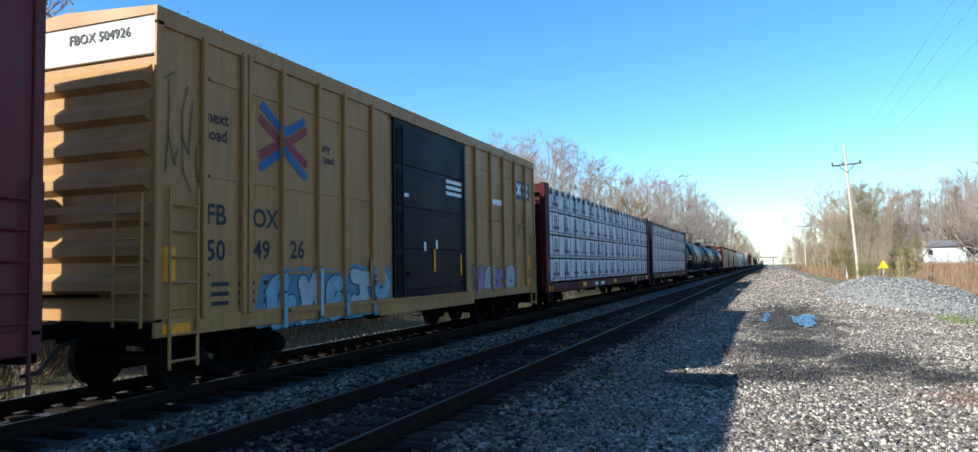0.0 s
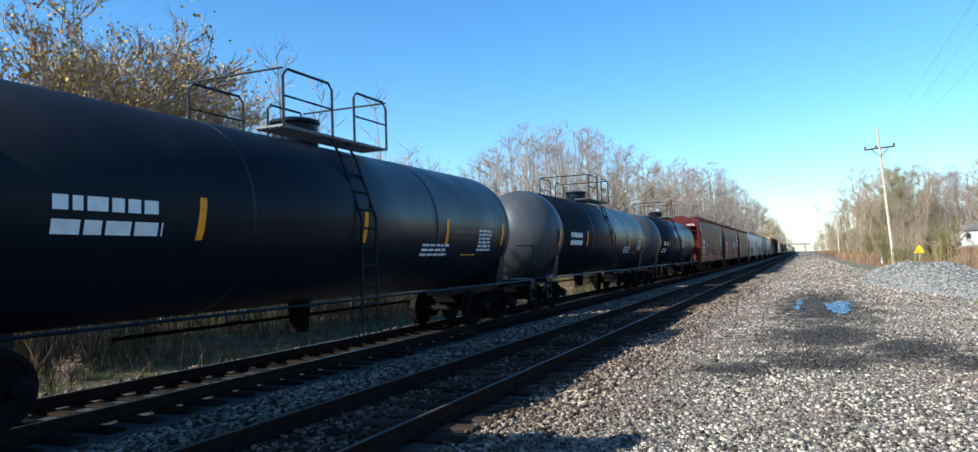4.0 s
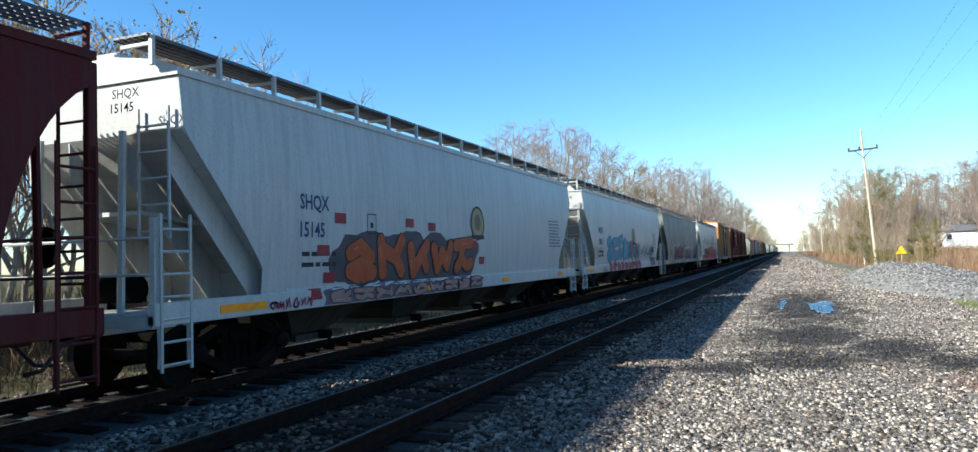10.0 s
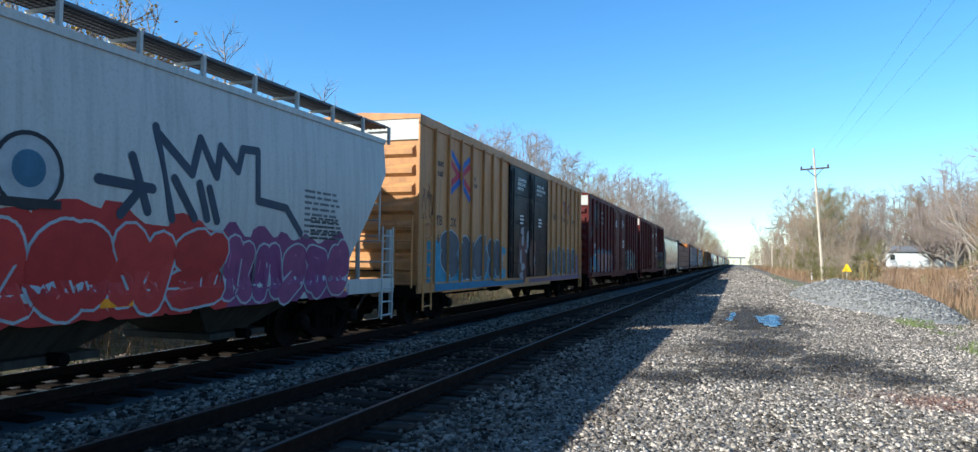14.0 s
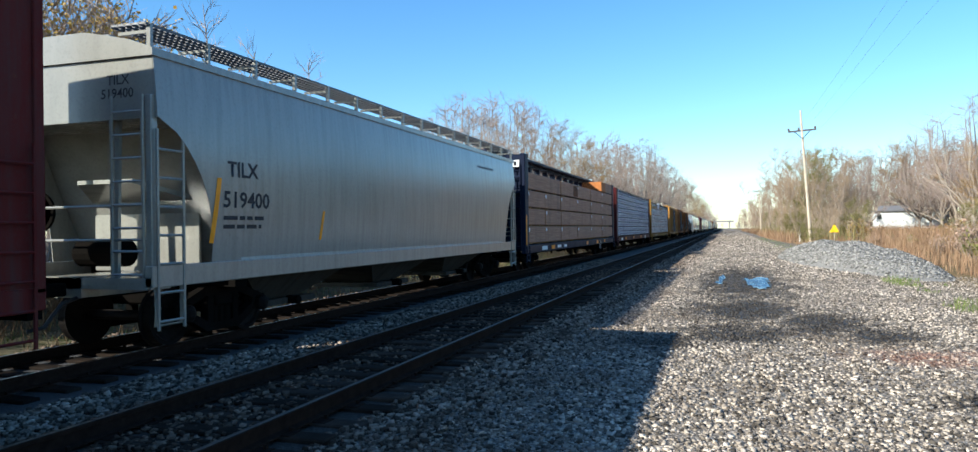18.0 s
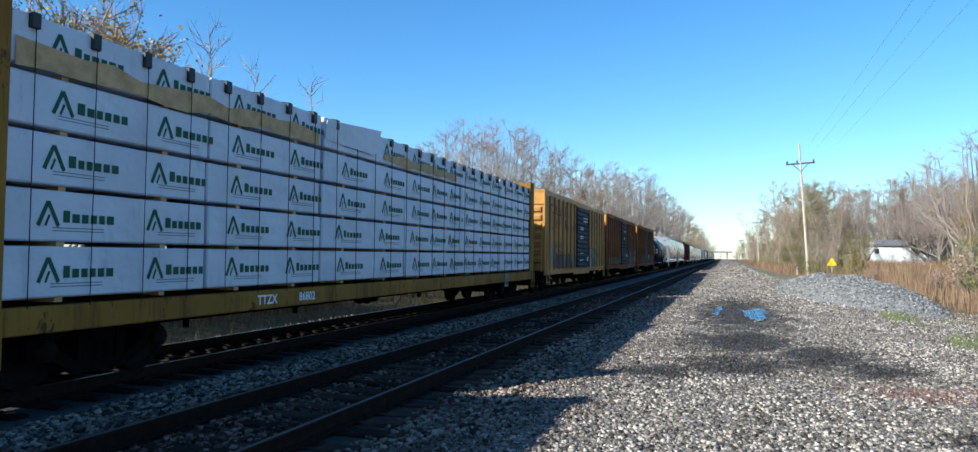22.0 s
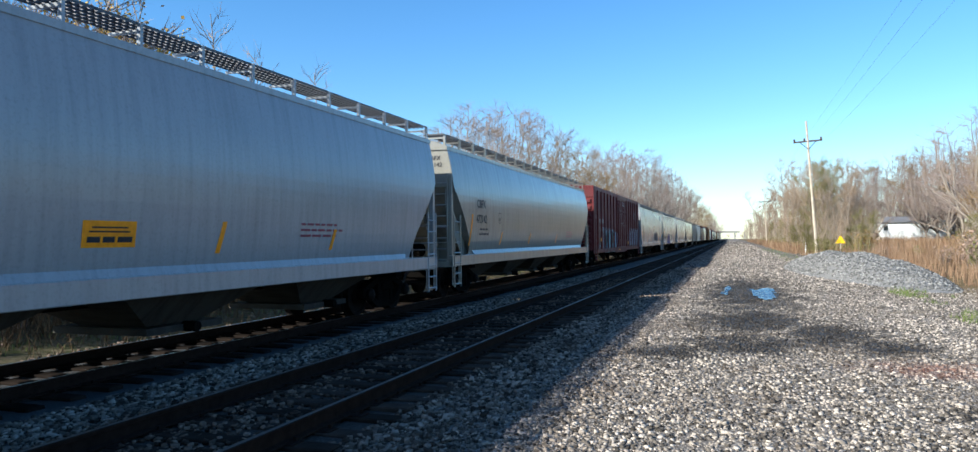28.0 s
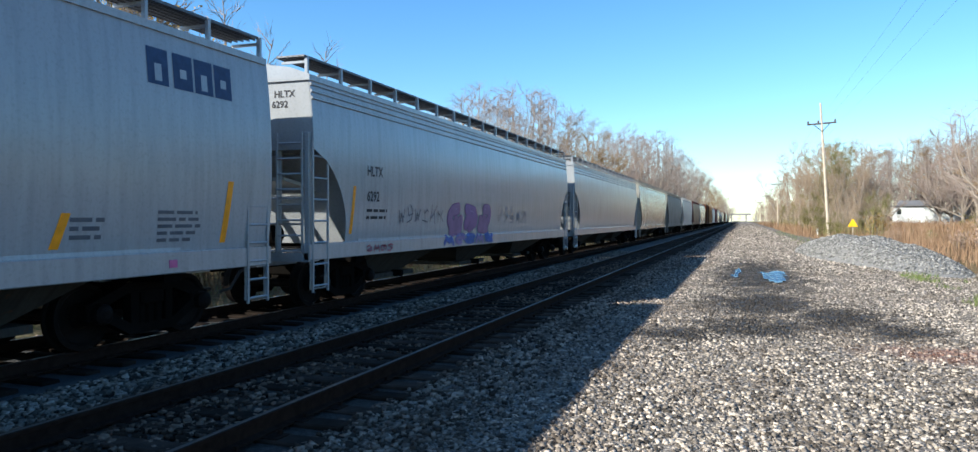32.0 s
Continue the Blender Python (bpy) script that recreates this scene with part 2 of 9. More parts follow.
MAT = {}
def gravel_ground():
    """One sheet: grey crushed stone by the line, damp patches, dry grass and brush soil further out."""
    m, n, l, b = nodes_of("gravel_ground", 0.9)
    b.inputs["Specular IOR Level"].default_value = 0.04
    v = coords(n, l)
    sep = n.new("ShaderNodeSeparateXYZ")
    l.new(v, sep.inputs[0])

    def cells(scale):
        t = n.new("ShaderNodeTexVoronoi")
        t.inputs["Scale"].default_value = scale
        l.new(v, t.inputs["Vector"])
        return t

    big, small = cells(29), cells(62)
    bw = n.new("ShaderNodeSeparateColor")
    l.new(big.outputs["Color"], bw.inputs[0])
    bs = n.new("ShaderNodeSeparateColor")
    l.new(small.outputs["Color"], bs.inputs[0])
    c = mixc(n, l, bw.outputs[0], (0.13, 0.115, 0.10), (0.50, 0.44, 0.375))
    c = mixc(n, l, times_of(n, l, bs.outputs[1], 0.6), c, (0.23, 0.195, 0.165))
    c = mixc(n, l, times_of(n, l, ramp(n, l, big.outputs["Distance"], 0.35, 0.7), 0.65), c, (0.04, 0.036, 0.033))
    rut = noise_of(n, l, coords(n, l, (1.6, 0.12, 1)), 1.0, 6, 0.65)
    c = mixc(n, l, times_of(n, l, ramp(n, l, rut, 0.45, 0.7), 0.3), c, (0.15, 0.12, 0.095))
    far = noise_of(n, l, coords(n, l, (1, 0.35, 1)), 2.2, 6, 0.75)
    c = mixc(n, l, times_of(n, l, ramp(n, l, far, 0.5, 0.68), 0.3), c, (0.12, 0.095, 0.075))
    patch = noise_of(n, l, v, 0.35, 5)
    c = mixc(n, l, times_of(n, l, ramp(n, l, patch, 0.5, 0.75), 0.3), c, (0.12, 0.105, 0.088))

    wet = stains(n, l, v)
    c = mixc(n, l, times_of(n, l, wet, 0.85), c, (0.02, 0.018, 0.017))
    c = mixc(n, l, times_of(n, l, rusty_spill(n, l, v), 0.6), c, (0.20, 0.085, 0.06))
    c = mixc(n, l, times_of(n, l, ballast_band(n, l, v, -1.1, -2.7, 1.2), 0.35), c, (0.085, 0.072, 0.064))
    # ballast along both tracks: oil and rust, plus the train's shade put into the colour
    band = lambda lo, hi, soft: ballast_band(n, l, v, lo, hi, soft)
    c = mixc(n, l, times_of(n, l, tie_zone(n, l, v), 0.82), c, (0.036, 0.03, 0.026))
    c = mixc(n, l, times_of(n, l, band(-5.9, -6.1, 0.3), 0.6), c, (0.06, 0.066, 0.074))
    # verge soil: right of the road and beyond the far track
    soil = mixc(n, l, ramp(n, l, noise_of(n, l, v, 2.6, 6, 0.7), 0.35, 0.7), (0.20, 0.135, 0.075), (0.11, 0.09, 0.04))
    c = mixc(n, l, band(5.6, 7.4, 2.2), c, soil)
    weeds = mixc(n, l, ramp(n, l, noise_of(n, l, v, 3.2, 6, 0.75), 0.4, 0.62), (0.13, 0.105, 0.065), (0.035, 0.042, 0.014))
    c = mixc(n, l, band(-11.3, -12.4, 1.2), c, weeds)
    l.new(c, b.inputs["Base Color"])
    rr = n.new("ShaderNodeMapRange")
    rr.inputs["To Min"].default_value, rr.inputs["To Max"].default_value = 0.92, 0.45
    l.new(wet, rr.inputs["Value"])
    l.new(rr.outputs[0], b.inputs["Roughness"])
    hgt = n.new("ShaderNodeMath")
    hgt.operation = "ADD"
    l.new(times_of(n, l, big.outputs["Distance"], -1.0), hgt.inputs[0])
    l.new(times_of(n, l, small.outputs["Distance"], -0.4), hgt.inputs[1])
    bump_of(n, l, b, hgt.outputs[0], 0.5, 0.03)
    return m


MAT["ground"] = gravel_ground()
MAT["stone"] = loose_stone("crushed_stone", (0.045, 0.039, 0.033), (0.76, 0.645, 0.53))
MAT["pile_stone"] = loose_stone("pile_stone", (0.10, 0.097, 0.093), (0.42, 0.40, 0.37), False)
MAT["rail"] = flat("rusty_rail", (0.020, 0.012, 0.009), 0.8, 0.0, 0.4, 12, spec=0.03)
MAT["rail_worn"] = flat("dulled_rail", (0.07, 0.054, 0.042), 0.5, 0.3, 0.3, 20, 0.05, spec=0.3)
MAT["railtop"] = flat("polished_rail", (0.22, 0.20, 0.19), 0.35, 1.0, 0.1, 20, 0.05)
MAT["tie"] = varied("weathered_tie", (0.018, 0.013, 0.010), (0.066, 0.046, 0.035), 0.9, False, 5)
# darker copy for the far track: shade under the train put into the colour
MAT["tie_shaded"] = varied("shaded_tie", (0.010, 0.008, 0.007), (0.026, 0.019, 0.015), 0.9, False, 5)
MAT["water"], _n, _l, _b = nodes_of("puddle_water", 0.02)
_b.inputs["Base Color"].default_value = (0.02, 0.02, 0.02, 1)
_b.inputs["IOR"].default_value = 1.33
bump_of(_n, _l, _b, noise_of(_n, _l, coords(_n, _l), 16, 4), 0.2, 0.01)
# gear and wheels near black: the shade under the cars is put into their colour
MAT["steel_dark"] = paint("shade_dark_gear", (0.006, 0.0055, 0.005), 0.5, 0.1, 0.85, (0.010, 0.008, 0.007), spec=0.0)
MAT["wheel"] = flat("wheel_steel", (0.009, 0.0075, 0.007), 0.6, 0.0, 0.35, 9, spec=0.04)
MAT["black"] = paint("black_steel", (0.02, 0.02, 0.022), 0.35, 0.15, 0.45, (0.05, 0.045, 0.04))
MAT["chute"] = paint("dark_chute", (0.06, 0.056, 0.05), 0.7, 0.3, 0.8, (0.02, 0.017, 0.015), spec=0.05)
MAT["grate"] = flat("galvanised_grating", (0.10, 0.10, 0.105), 0.5, 0.6, 0.3, 14)
MAT["yellow"] = flat("reflective_yellow", (0.85, 0.30, 0.004), 0.45, 0, 0.15, 10)
MAT["white"] = flat("stencil_white", (0.75, 0.75, 0.73), 0.6, 0, 0.12, 9)
MAT["ink"] = flat("stencil_black", (0.025, 0.025, 0.03), 0.6, 0, 0.2, 9)
MAT["navy"] = flat("stencil_navy", (0.03, 0.055, 0.12), 0.6, 0, 0.2, 9)


# ---- mesh building ----
class Mesh:
    """Vertices and faces gathered from simple solids."""

    def __init__(self):
        self.v, self.f = [], []

    def add(self, vs, fs):
        k = len(self.v)
        self.v += [tuple(p) for p in vs]
        self.f += [tuple(i + k for i in f) for f in fs]
        return self

    def box(self, x0, x1, y0, y1, z0, z1, c=0.0):
        if c <= 0:
            vs = [(x, y, z) for z in (z0, z1) for y in (y0, y1) for x in (x0, x1)]
            return self.add(vs, [(0, 2, 3, 1), (4, 5, 7, 6), (0, 1, 5, 4), (2, 6, 7, 3), (0, 4, 6, 2), (1, 3, 7, 5)])
        # edges chamfered along the length of y, and at both ends
        prof = [(x0 + c, z0), (x1 - c, z0), (x1, z0 + c), (x1, z1 - c), (x1 - c, z1), (x0 + c, z1), (x0, z1 - c), (x0, z0 + c)]
        cx, cz = (x0 + x1) / 2, (z0 + z1) / 2
        inner = [(cx + (x - cx) * max(0, 1 - 2 * c / (x1 - x0)), cz + (z - cz) * max(0, 1 - 2 * c / (z1 - z0))) for x, z in prof]
        return self.loft([[(x, y0, z) for x, z in inner], [(x, y0 + c, z) for x, z in prof], [(x, y1 - c, z) for x, z in prof], [(x, y1, z) for x, z in inner]])

    def loft(self, rings, caps=True):
        n = len(rings[0])
        vs, fs = [p for r in rings for p in r], []
        for k in range(len(rings) - 1):
            for i in range(n):
                j = (i + 1) % n
                fs.append((k * n + i, k * n + j, (k + 1) * n + j, (k + 1) * n + i))
        if caps:
            fs += [tuple(range(n))[::-1], tuple(range((len(rings) - 1) * n, len(rings) * n))]
        return self.add(vs, fs)

    def prism(self, prof, y0, y1):
        return self.loft([[(x, y0, z) for x, z in prof], [(x, y1, z) for x, z in prof]])

    def tube(self, path, r, n=6, r2=None):
        path = [Vector(p) for p in path]
        rings = []
        for k, p in enumerate(path):
            d = (path[min(k + 1, len(path) - 1)] - path[max(k - 1, 0)]).normalized()
            a = d.cross(Vector((0, 0, 1)) if abs(d.z) < 0.9 else Vector((1, 0, 0))).normalized()
            b = d.cross(a)
            q = r if r2 is None else r + (r2 - r) * k / (len(path) - 1)
            rings.append([p + (a * math.cos(6.28319 * i / n) + b * math.sin(6.28319 * i / n)) * q for i in range(n)])
        return self.loft(rings)

    def lathe(self, prof, axis="x", at=(0, 0, 0), n=24):
        """prof: (along, radius)."""
        rings = []
        for s, r in prof:
            ring = []
            for i in range(n):
                a = 6.28319 * i / n
                p, q = r * math.cos(a), r * math.sin(a)
                ring.append({"x": (at[0] + s, at[1] + p, at[2] + q), "y": (at[0] + q, at[1] + s, at[2] + p), "z": (at[0] + p, at[1] + q, at[2] + s)}[axis])
            rings.append(ring)
        return self.loft(rings)

    def made(self, name, mat, smooth=False):
        me = bpy.data.meshes.new(name)
        me.from_pydata(self.v, [], self.f)
        if smooth:
            me.polygons.foreach_set("use_smooth", [True] * len(me.polygons))
        me.materials.append(MAT[mat] if isinstance(mat, str) else mat)
        me.update()
        return me


def put(name, mesh, parent=None, at=None, label=""):
    """Links a mesh as one object, under a thing or a part."""
    ob = new(name, mesh)
    ob.parent = parent
    if at is not None:
        ob.matrix_basis = at
    if label:
        ob["label"] = label
    return ob


def part(name, mb, mat, parent, label="", smooth=False):
    return put(name, mb.made(name, mat, smooth), parent, None, label)


# ---- ground, ballast and track ----
NEAR_X, FAR_X, TIE_TOP = -4.55, -8.58, -0.165


def ground_height(x, y):
    z = -0.15
    if x < -2.2:
        z = -0.15 - 0.06 * min(1, (-2.2 - x) / 0.8)
    if x < -10.6:
        z = -0.21 - 0.75 * min(1, (-10.6 - x) / 2.2)
    if x < -14:
        z += 0.45 * min(1, (-14 - x) / 5)
    if x > 4.5:
        z = -0.15 - 0.12 * min(1, (x - 4.5) / 3)
    near = 1 if abs(y) < 400 else 0
    return z + near * (0.035 * noise.noise((x * 0.35, y * 0.2, 3)) + 0.02 * noise.noise((x * 1.3, y * 0.9, 7)))


xs = [-2500, -900, -300, -120, -60, -40, -28, -20, -16] + [-14 + 0.35 * i for i in range(66)] + [9.5, 11, 13, 16, 20, 28, 40, 70, 130, 300, 900, 2500]
ys = [-900, -200, -60, -20, -8] + [-3 + 0.5 * i for i in range(130)] + [62 + 4 * 1.12 ** i for i in range(48)]
vs = [(x, y, ground_height(x, y)) for y in ys for x in xs]
nx = len(xs)
fs = [(j * nx + i, j * nx + i + 1, (j + 1) * nx + i + 1, (j + 1) * nx + i) for j in range(len(ys) - 1) for i in range(nx - 1)]
gm = Mesh().add(vs, fs).made("ground", "ground", True)
ground = tagged(new("ground", gm), "grey crushed stone ground with damp patches and dry verges", "ground", "", "structure")


def puddle(cx, cy, rx, ry, seed):
    """A sheet of water with small wind ripples, uneven at the rim."""
    rnd = random.Random(seed)
    ph = [rnd.uniform(0, 6.28) for _ in range(4)]
    zc = max(ground_height(cx + rx * p, cy + ry * q) for p in (-1, 0, 1) for q in (-1, -0.5, 0, 0.5, 1)) + 0.012
    nx, ny = 9, int(ry * 2.8 / 0.018)
    inside = {}
    mb = Mesh()
    for j in range(ny):
        for i in range(nx):
            p, q = -1.45 + 2.9 * i / (nx - 1), -1.45 + 2.9 * j / (ny - 1)
            a = math.atan2(q, p)
            k = 1 + 0.16 * math.sin(2 * a + ph[0]) + 0.09 * math.sin(3 * a + ph[1]) + 0.06 * math.sin(5 * a + ph[2]) + 0.05 * math.sin(11 * a + ph[3])
            r = math.hypot(p, q) / k
            x, y = cx + rx * p, cy + ry * q
            if r < 1.04:
                calm = min(1.0, (1.05 - r) * 4)
                inside[i, j] = len(mb.v)
                mb.v.append((x, y, zc + calm * (0.0042 * math.sin(y * 42 + 2.0 * math.sin(x * 6)) + 0.0022 * math.sin(y * 67 + x * 11 + 1))))
    for i, j in inside:
        c = ((i, j), (i + 1, j), (i + 1, j + 1), (i, j + 1))
        if all(q in inside for q in c):
            mb.f.append(tuple(inside[q] for q in c))
    tagged(part("puddle", mb, "water", None, "", True), "shallow rain puddle reflecting the sky on dark wet gravel", "puddle", "puddles", "structure")


puddle(0.95, 24.6, 0.33, 2.8, 1)
puddle(0.62, 26.0, 0.10, 0.5, 5)
puddle(-0.17, 26.0, 0.11, 2.1, 2)
puddle(-0.30, 24.6, 0.05, 0.5, 3)

RAIL = [(-0.07, -0.165), (0.07, -0.165), (0.07, -0.15), (0.012, -0.135), (0.012, -0.045), (0.036, -0.035), (0.036, -0.005), (0.03, -0.001), (-0.03, -0.001), (-0.036, -0.005), (-0.036, -0.035), (-0.012, -0.045), (-0.012, -0.135), (-0.07, -0.15)]


def track(name, cx, label):
    """Two rails on cross ties; the nearest ties are pieces of their own."""
    base = tagged(new(name), label, "railway track", "tracks", "structure")
    for s in (-0.753, 0.753):
        mb = Mesh().prism([(x + cx + s, z) for x, z in RAIL], -80, 1500)
        r = part("rail", mb, "rail", base, "rusty steel rail")
        head_mat = "railtop" if cx == FAR_X else "rail_worn"
        head = Mesh().prism([(cx + s - 0.024, -0.0009), (cx + s + 0.024, -0.0009), (cx + s + 0.022, 0.0012), (cx + s - 0.022, 0.0012)], -80, 1500)
        part("rail_head", head, head_mat, r, "bright worn running surface")
    rnd = random.Random(int(-cx * 100))
    shapes = [Mesh().box(-1.3, 1.3, -0.115 + d, 0.115 - d * 0.5, -0.17, 0, 0.014).made("tie", "tie" if cx == NEAR_X else "tie_shaded") for d in (0, 0.006, -0.004)]
    plate = Mesh().box(-0.18, 0.18, -0.09, 0.09, 0, 0.014).box(-0.13, -0.10, -0.07, -0.04, 0.014, 0.05).box(0.10, 0.13, 0.04, 0.07, 0.014, 0.05).made("tie_plate", "rail")
    for i in range(150):
        m = pose(cx + rnd.uniform(-0.05, 0.05), 2 + 0.53 * i + rnd.uniform(-0.03, 0.03), TIE_TOP + rnd.uniform(-0.012, 0.0), 0, rnd.uniform(-0.5, 0.5), rnd.uniform(-1.2, 1.2))
        t = put("tie", rnd.choice(shapes), base, m)
        if i < 26:
            for s in (-0.753, 0.753):
                put("tie_plate", plate, t, pose(s, 0, -0.004))
    far = Mesh()
    for i in range(800):
        y = (2 + 0.53 * (150 + i)) if i < 700 else (2 - 0.53 * (i - 699))
        far.box(cx - 1.3, cx + 1.3, y - 0.115, y + 0.115, TIE_TOP - 0.15, TIE_TOP - rnd.uniform(0, 0.01))
    tagged(part("more_ties", far, "tie" if cx == NEAR_X else "tie_shaded", base), kind="stuff")


track("track_near", NEAR_X, "empty railway track with rusty rails on weathered wooden ties")
track("track_far", FAR_X, "railway track under the freight train, ties in dark ballast")


def stones(name, label, spots, mat, seed):
    """Loose angular stones, each a small uneven block of its own: (x, y, z, size)."""
    rs = np.random.RandomState(seed)
    n = len(spots)
    cube = np.array([(-1, -1, -1), (1, -1, -1), (1, 1, -1), (-1, 1, -1), (-1, -1, 1), (1, -1, 1), (1, 1, 1), (-1, 1, 1)], float)
    quads = np.array([(0, 3, 2, 1), (4, 5, 6, 7), (0, 1, 5, 4), (2, 3, 7, 6), (1, 2, 6, 5), (3, 0, 4, 7)])
    p = cube[None] * (0.72 + 0.5 * rs.rand(n, 8, 3)) * (0.6 + 0.6 * rs.rand(n, 1, 3)) * [1.0, 1.0, 0.66]
    a, e = rs.rand(n) * 6.283, (rs.rand(n) - 0.5) * 1.2
    ca, sa, ce, se = np.cos(a), np.sin(a), np.cos(e), np.sin(e)
    x, y, z = p[..., 0], p[..., 1], p[..., 2]
    y, z = y * ce[:, None] - z * se[:, None], y * se[:, None] + z * ce[:, None]
    x, y = x * ca[:, None] - y * sa[:, None], x * sa[:, None] + y * ca[:, None]
    s = np.asarray(spots)
    v = np.stack([x, y, z], -1) * s[:, None, 3:4] + s[:, None, :3]
    f = (quads[None] + 8 * np.arange(n)[:, None, None]).reshape(-1, 4)
    me = bpy.data.meshes.new(name)
    me.vertices.add(8 * n)
    me.vertices.foreach_set("co", v.ravel())
    me.loops.add(24 * n)
    me.loops.foreach_set("vertex_index", f.ravel())
    me.polygons.add(6 * n)
    me.polygons.foreach_set("loop_start", np.arange(0, 24 * n, 4))
    me.polygons.foreach_set("loop_total", np.full(6 * n, 4))
    me.update(calc_edges=True)
    me.materials.append(MAT[mat])
    return tagged(new(name, me), label, "gravel", "", "stuff")


rs = np.random.RandomState(4)
spots = []
for _ in range(122000):
    y = 3.2 + 27 * rs.rand() ** 1.9
    x = rs.uniform(-3.4, 1.2 + y * 0.28)
    s = 0.006 + 0.018 * rs.rand() ** 2.6
    if any(((x - p) / (q * 1.2)) ** 2 + ((y - w) / (e * 1.2)) ** 2 < 1 for p, w, q, e in ((0.95, 24.3, 0.3, 1.8), (0.62, 26, 0.12, 0.6), (-0.17, 26.2, 0.13, 1.1), (-0.3, 24.6, 0.07, 0.6))):
        continue
    spots.append((x, y, ground_height(x, y) + s * 0.25, s))
for _ in range(26000):
    y = 3.2 + 40 * rs.rand() ** 1.5
    x = rs.choice([rs.uniform(-7.0, -5.85), rs.uniform(-7.0, -5.85), rs.uniform(-5.2, -3.9), rs.uniform(-3.4, -2.4)])
    s = 0.014 + 0.02 * rs.rand() ** 1.5
    spots.append((x, y, ground_height(x, y) + s * 0.3 + 0.01, s))
for _ in range(20000):
    y = 27 + 45 * rs.rand() ** 1.2
    x = rs.uniform(-3.2, 4.6)
    s = 0.012 + 0.026 * rs.rand() ** 2
    if 29 > y and abs(x - 0.4) < 1.3:
        continue
    spots.append((x, y, ground_height(x, y) + s * 0.2, s))
for _ in range(5000):
    y = -1 + 50 * rs.rand() ** 1.3
    x = rs.uniform(-13.2, -10.4)
    s = 0.015 + 0.03 * rs.rand() ** 2
    spots.append((x, y, ground_height(x, y) + s * 0.2, s))
for _ in range(14000):
    y = 72 + 260 * rs.rand() ** 1.5
    x = rs.uniform(-3.0, 4.2)
    s = 0.03 + 0.05 * rs.rand()
    spots.append((x, y, ground_height(x, y) + s * 0.1, s))
stones("loose_gravel", "loose grey crushed stones of many sizes", spots, "stone", 2)


def pile_height(x, y):
    dx, dy = (x - 5.35 + 0.085 * (y - 39)) / 2.35, (y - 39) / 12.0
    r = dx * dx + dy * dy
    return 1.02 * max(0.0, 1 - r) ** 0.75 * (1 + 0.18 * noise.noise((x * 0.8, y * 0.5, 2)))


mb = Mesh()
gx, gy = [2.2 + 0.23 * i for i in range(31)], [26.6 + 0.83 * i for i in range(31)]
mb.add([(x, y, ground_height(x, y) - 0.05 + pile_height(x, y)) for y in gy for x in gx],
       [(j * 31 + i, j * 31 + i + 1, (j + 1) * 31 + i + 1, (j + 1) * 31 + i) for j in range(30) for i in range(30)])
pile = tagged(part("stone_heap", mb, "pile_stone", None, "", True), "long low heap of blue-grey crushed stone beside the road", "gravel pile")
spots = []
for _ in range(16000):
    x, y = rs.uniform(2.4, 8.8), rs.uniform(27, 51)
    h = pile_height(x, y)
    if h > 0.03:
        s = 0.018 + 0.026 * rs.rand()
        spots.append((x, y, ground_height(x, y) - 0.05 + h + s * 0.2, s))
heap = stones("loose_stone", "", spots, "pile_stone", 3)
del heap["category"]
heap.parent = pile
# ---- freight train: shared running gear ----
CARS = []
WHEELSETS = []
TINTS = {}


def tint(col, rough=0.55):
    key = tuple(round(c, 3) for c in col)
    if key not in TINTS:
        TINTS[key] = flat("spray_paint", col, rough, 0, 0.18, 4)
    return TINTS[key]


def beam(mb, x0, x1, a, b, w):
    """A bar of width w from a to b, points (y, z), between x0 and x1."""
    d = Vector((b[0] - a[0], b[1] - a[1])).normalized() * w / 2
    p = [(a[0] - d.y - d.x * 0.6, a[1] + d.x - d.y * 0.6), (a[0] + d.y - d.x * 0.6, a[1] - d.x - d.y * 0.6), (b[0] + d.y + d.x * 0.6, b[1] - d.x + d.y * 0.6), (b[0] - d.y + d.x * 0.6, b[1] + d.x + d.y * 0.6)]
    mb.loft([[(x0, y, z) for y, z in p], [(x1, y, z) for y, z in p]])


mb = Mesh()
for s, e in (((-1.02, 0.52), (-0.42, 0.74)), ((-0.42, 0.74), (0.42, 0.74)), ((0.42, 0.74), (1.02, 0.52)), ((-0.8, 0.44), (-0.36, 0.2)), ((-0.36, 0.2), (0.36, 0.2)), ((0.36, 0.2), (0.8, 0.44)), ((-0.3, 0.2), (-0.3, 0.74)), ((0.3, 0.2), (0.3, 0.74))):
    beam(mb, -0.07, 0.07, s, e, 0.13)
for y in (-0.89, 0.89):
    mb.box(-0.09, 0.09, y - 0.17, y + 0.17, 0.36, 0.60, 0.02)
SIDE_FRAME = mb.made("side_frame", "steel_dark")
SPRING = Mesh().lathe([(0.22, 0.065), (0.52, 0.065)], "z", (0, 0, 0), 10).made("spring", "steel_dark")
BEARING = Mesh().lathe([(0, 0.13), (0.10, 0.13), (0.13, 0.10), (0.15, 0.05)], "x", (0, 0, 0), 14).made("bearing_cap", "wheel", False)
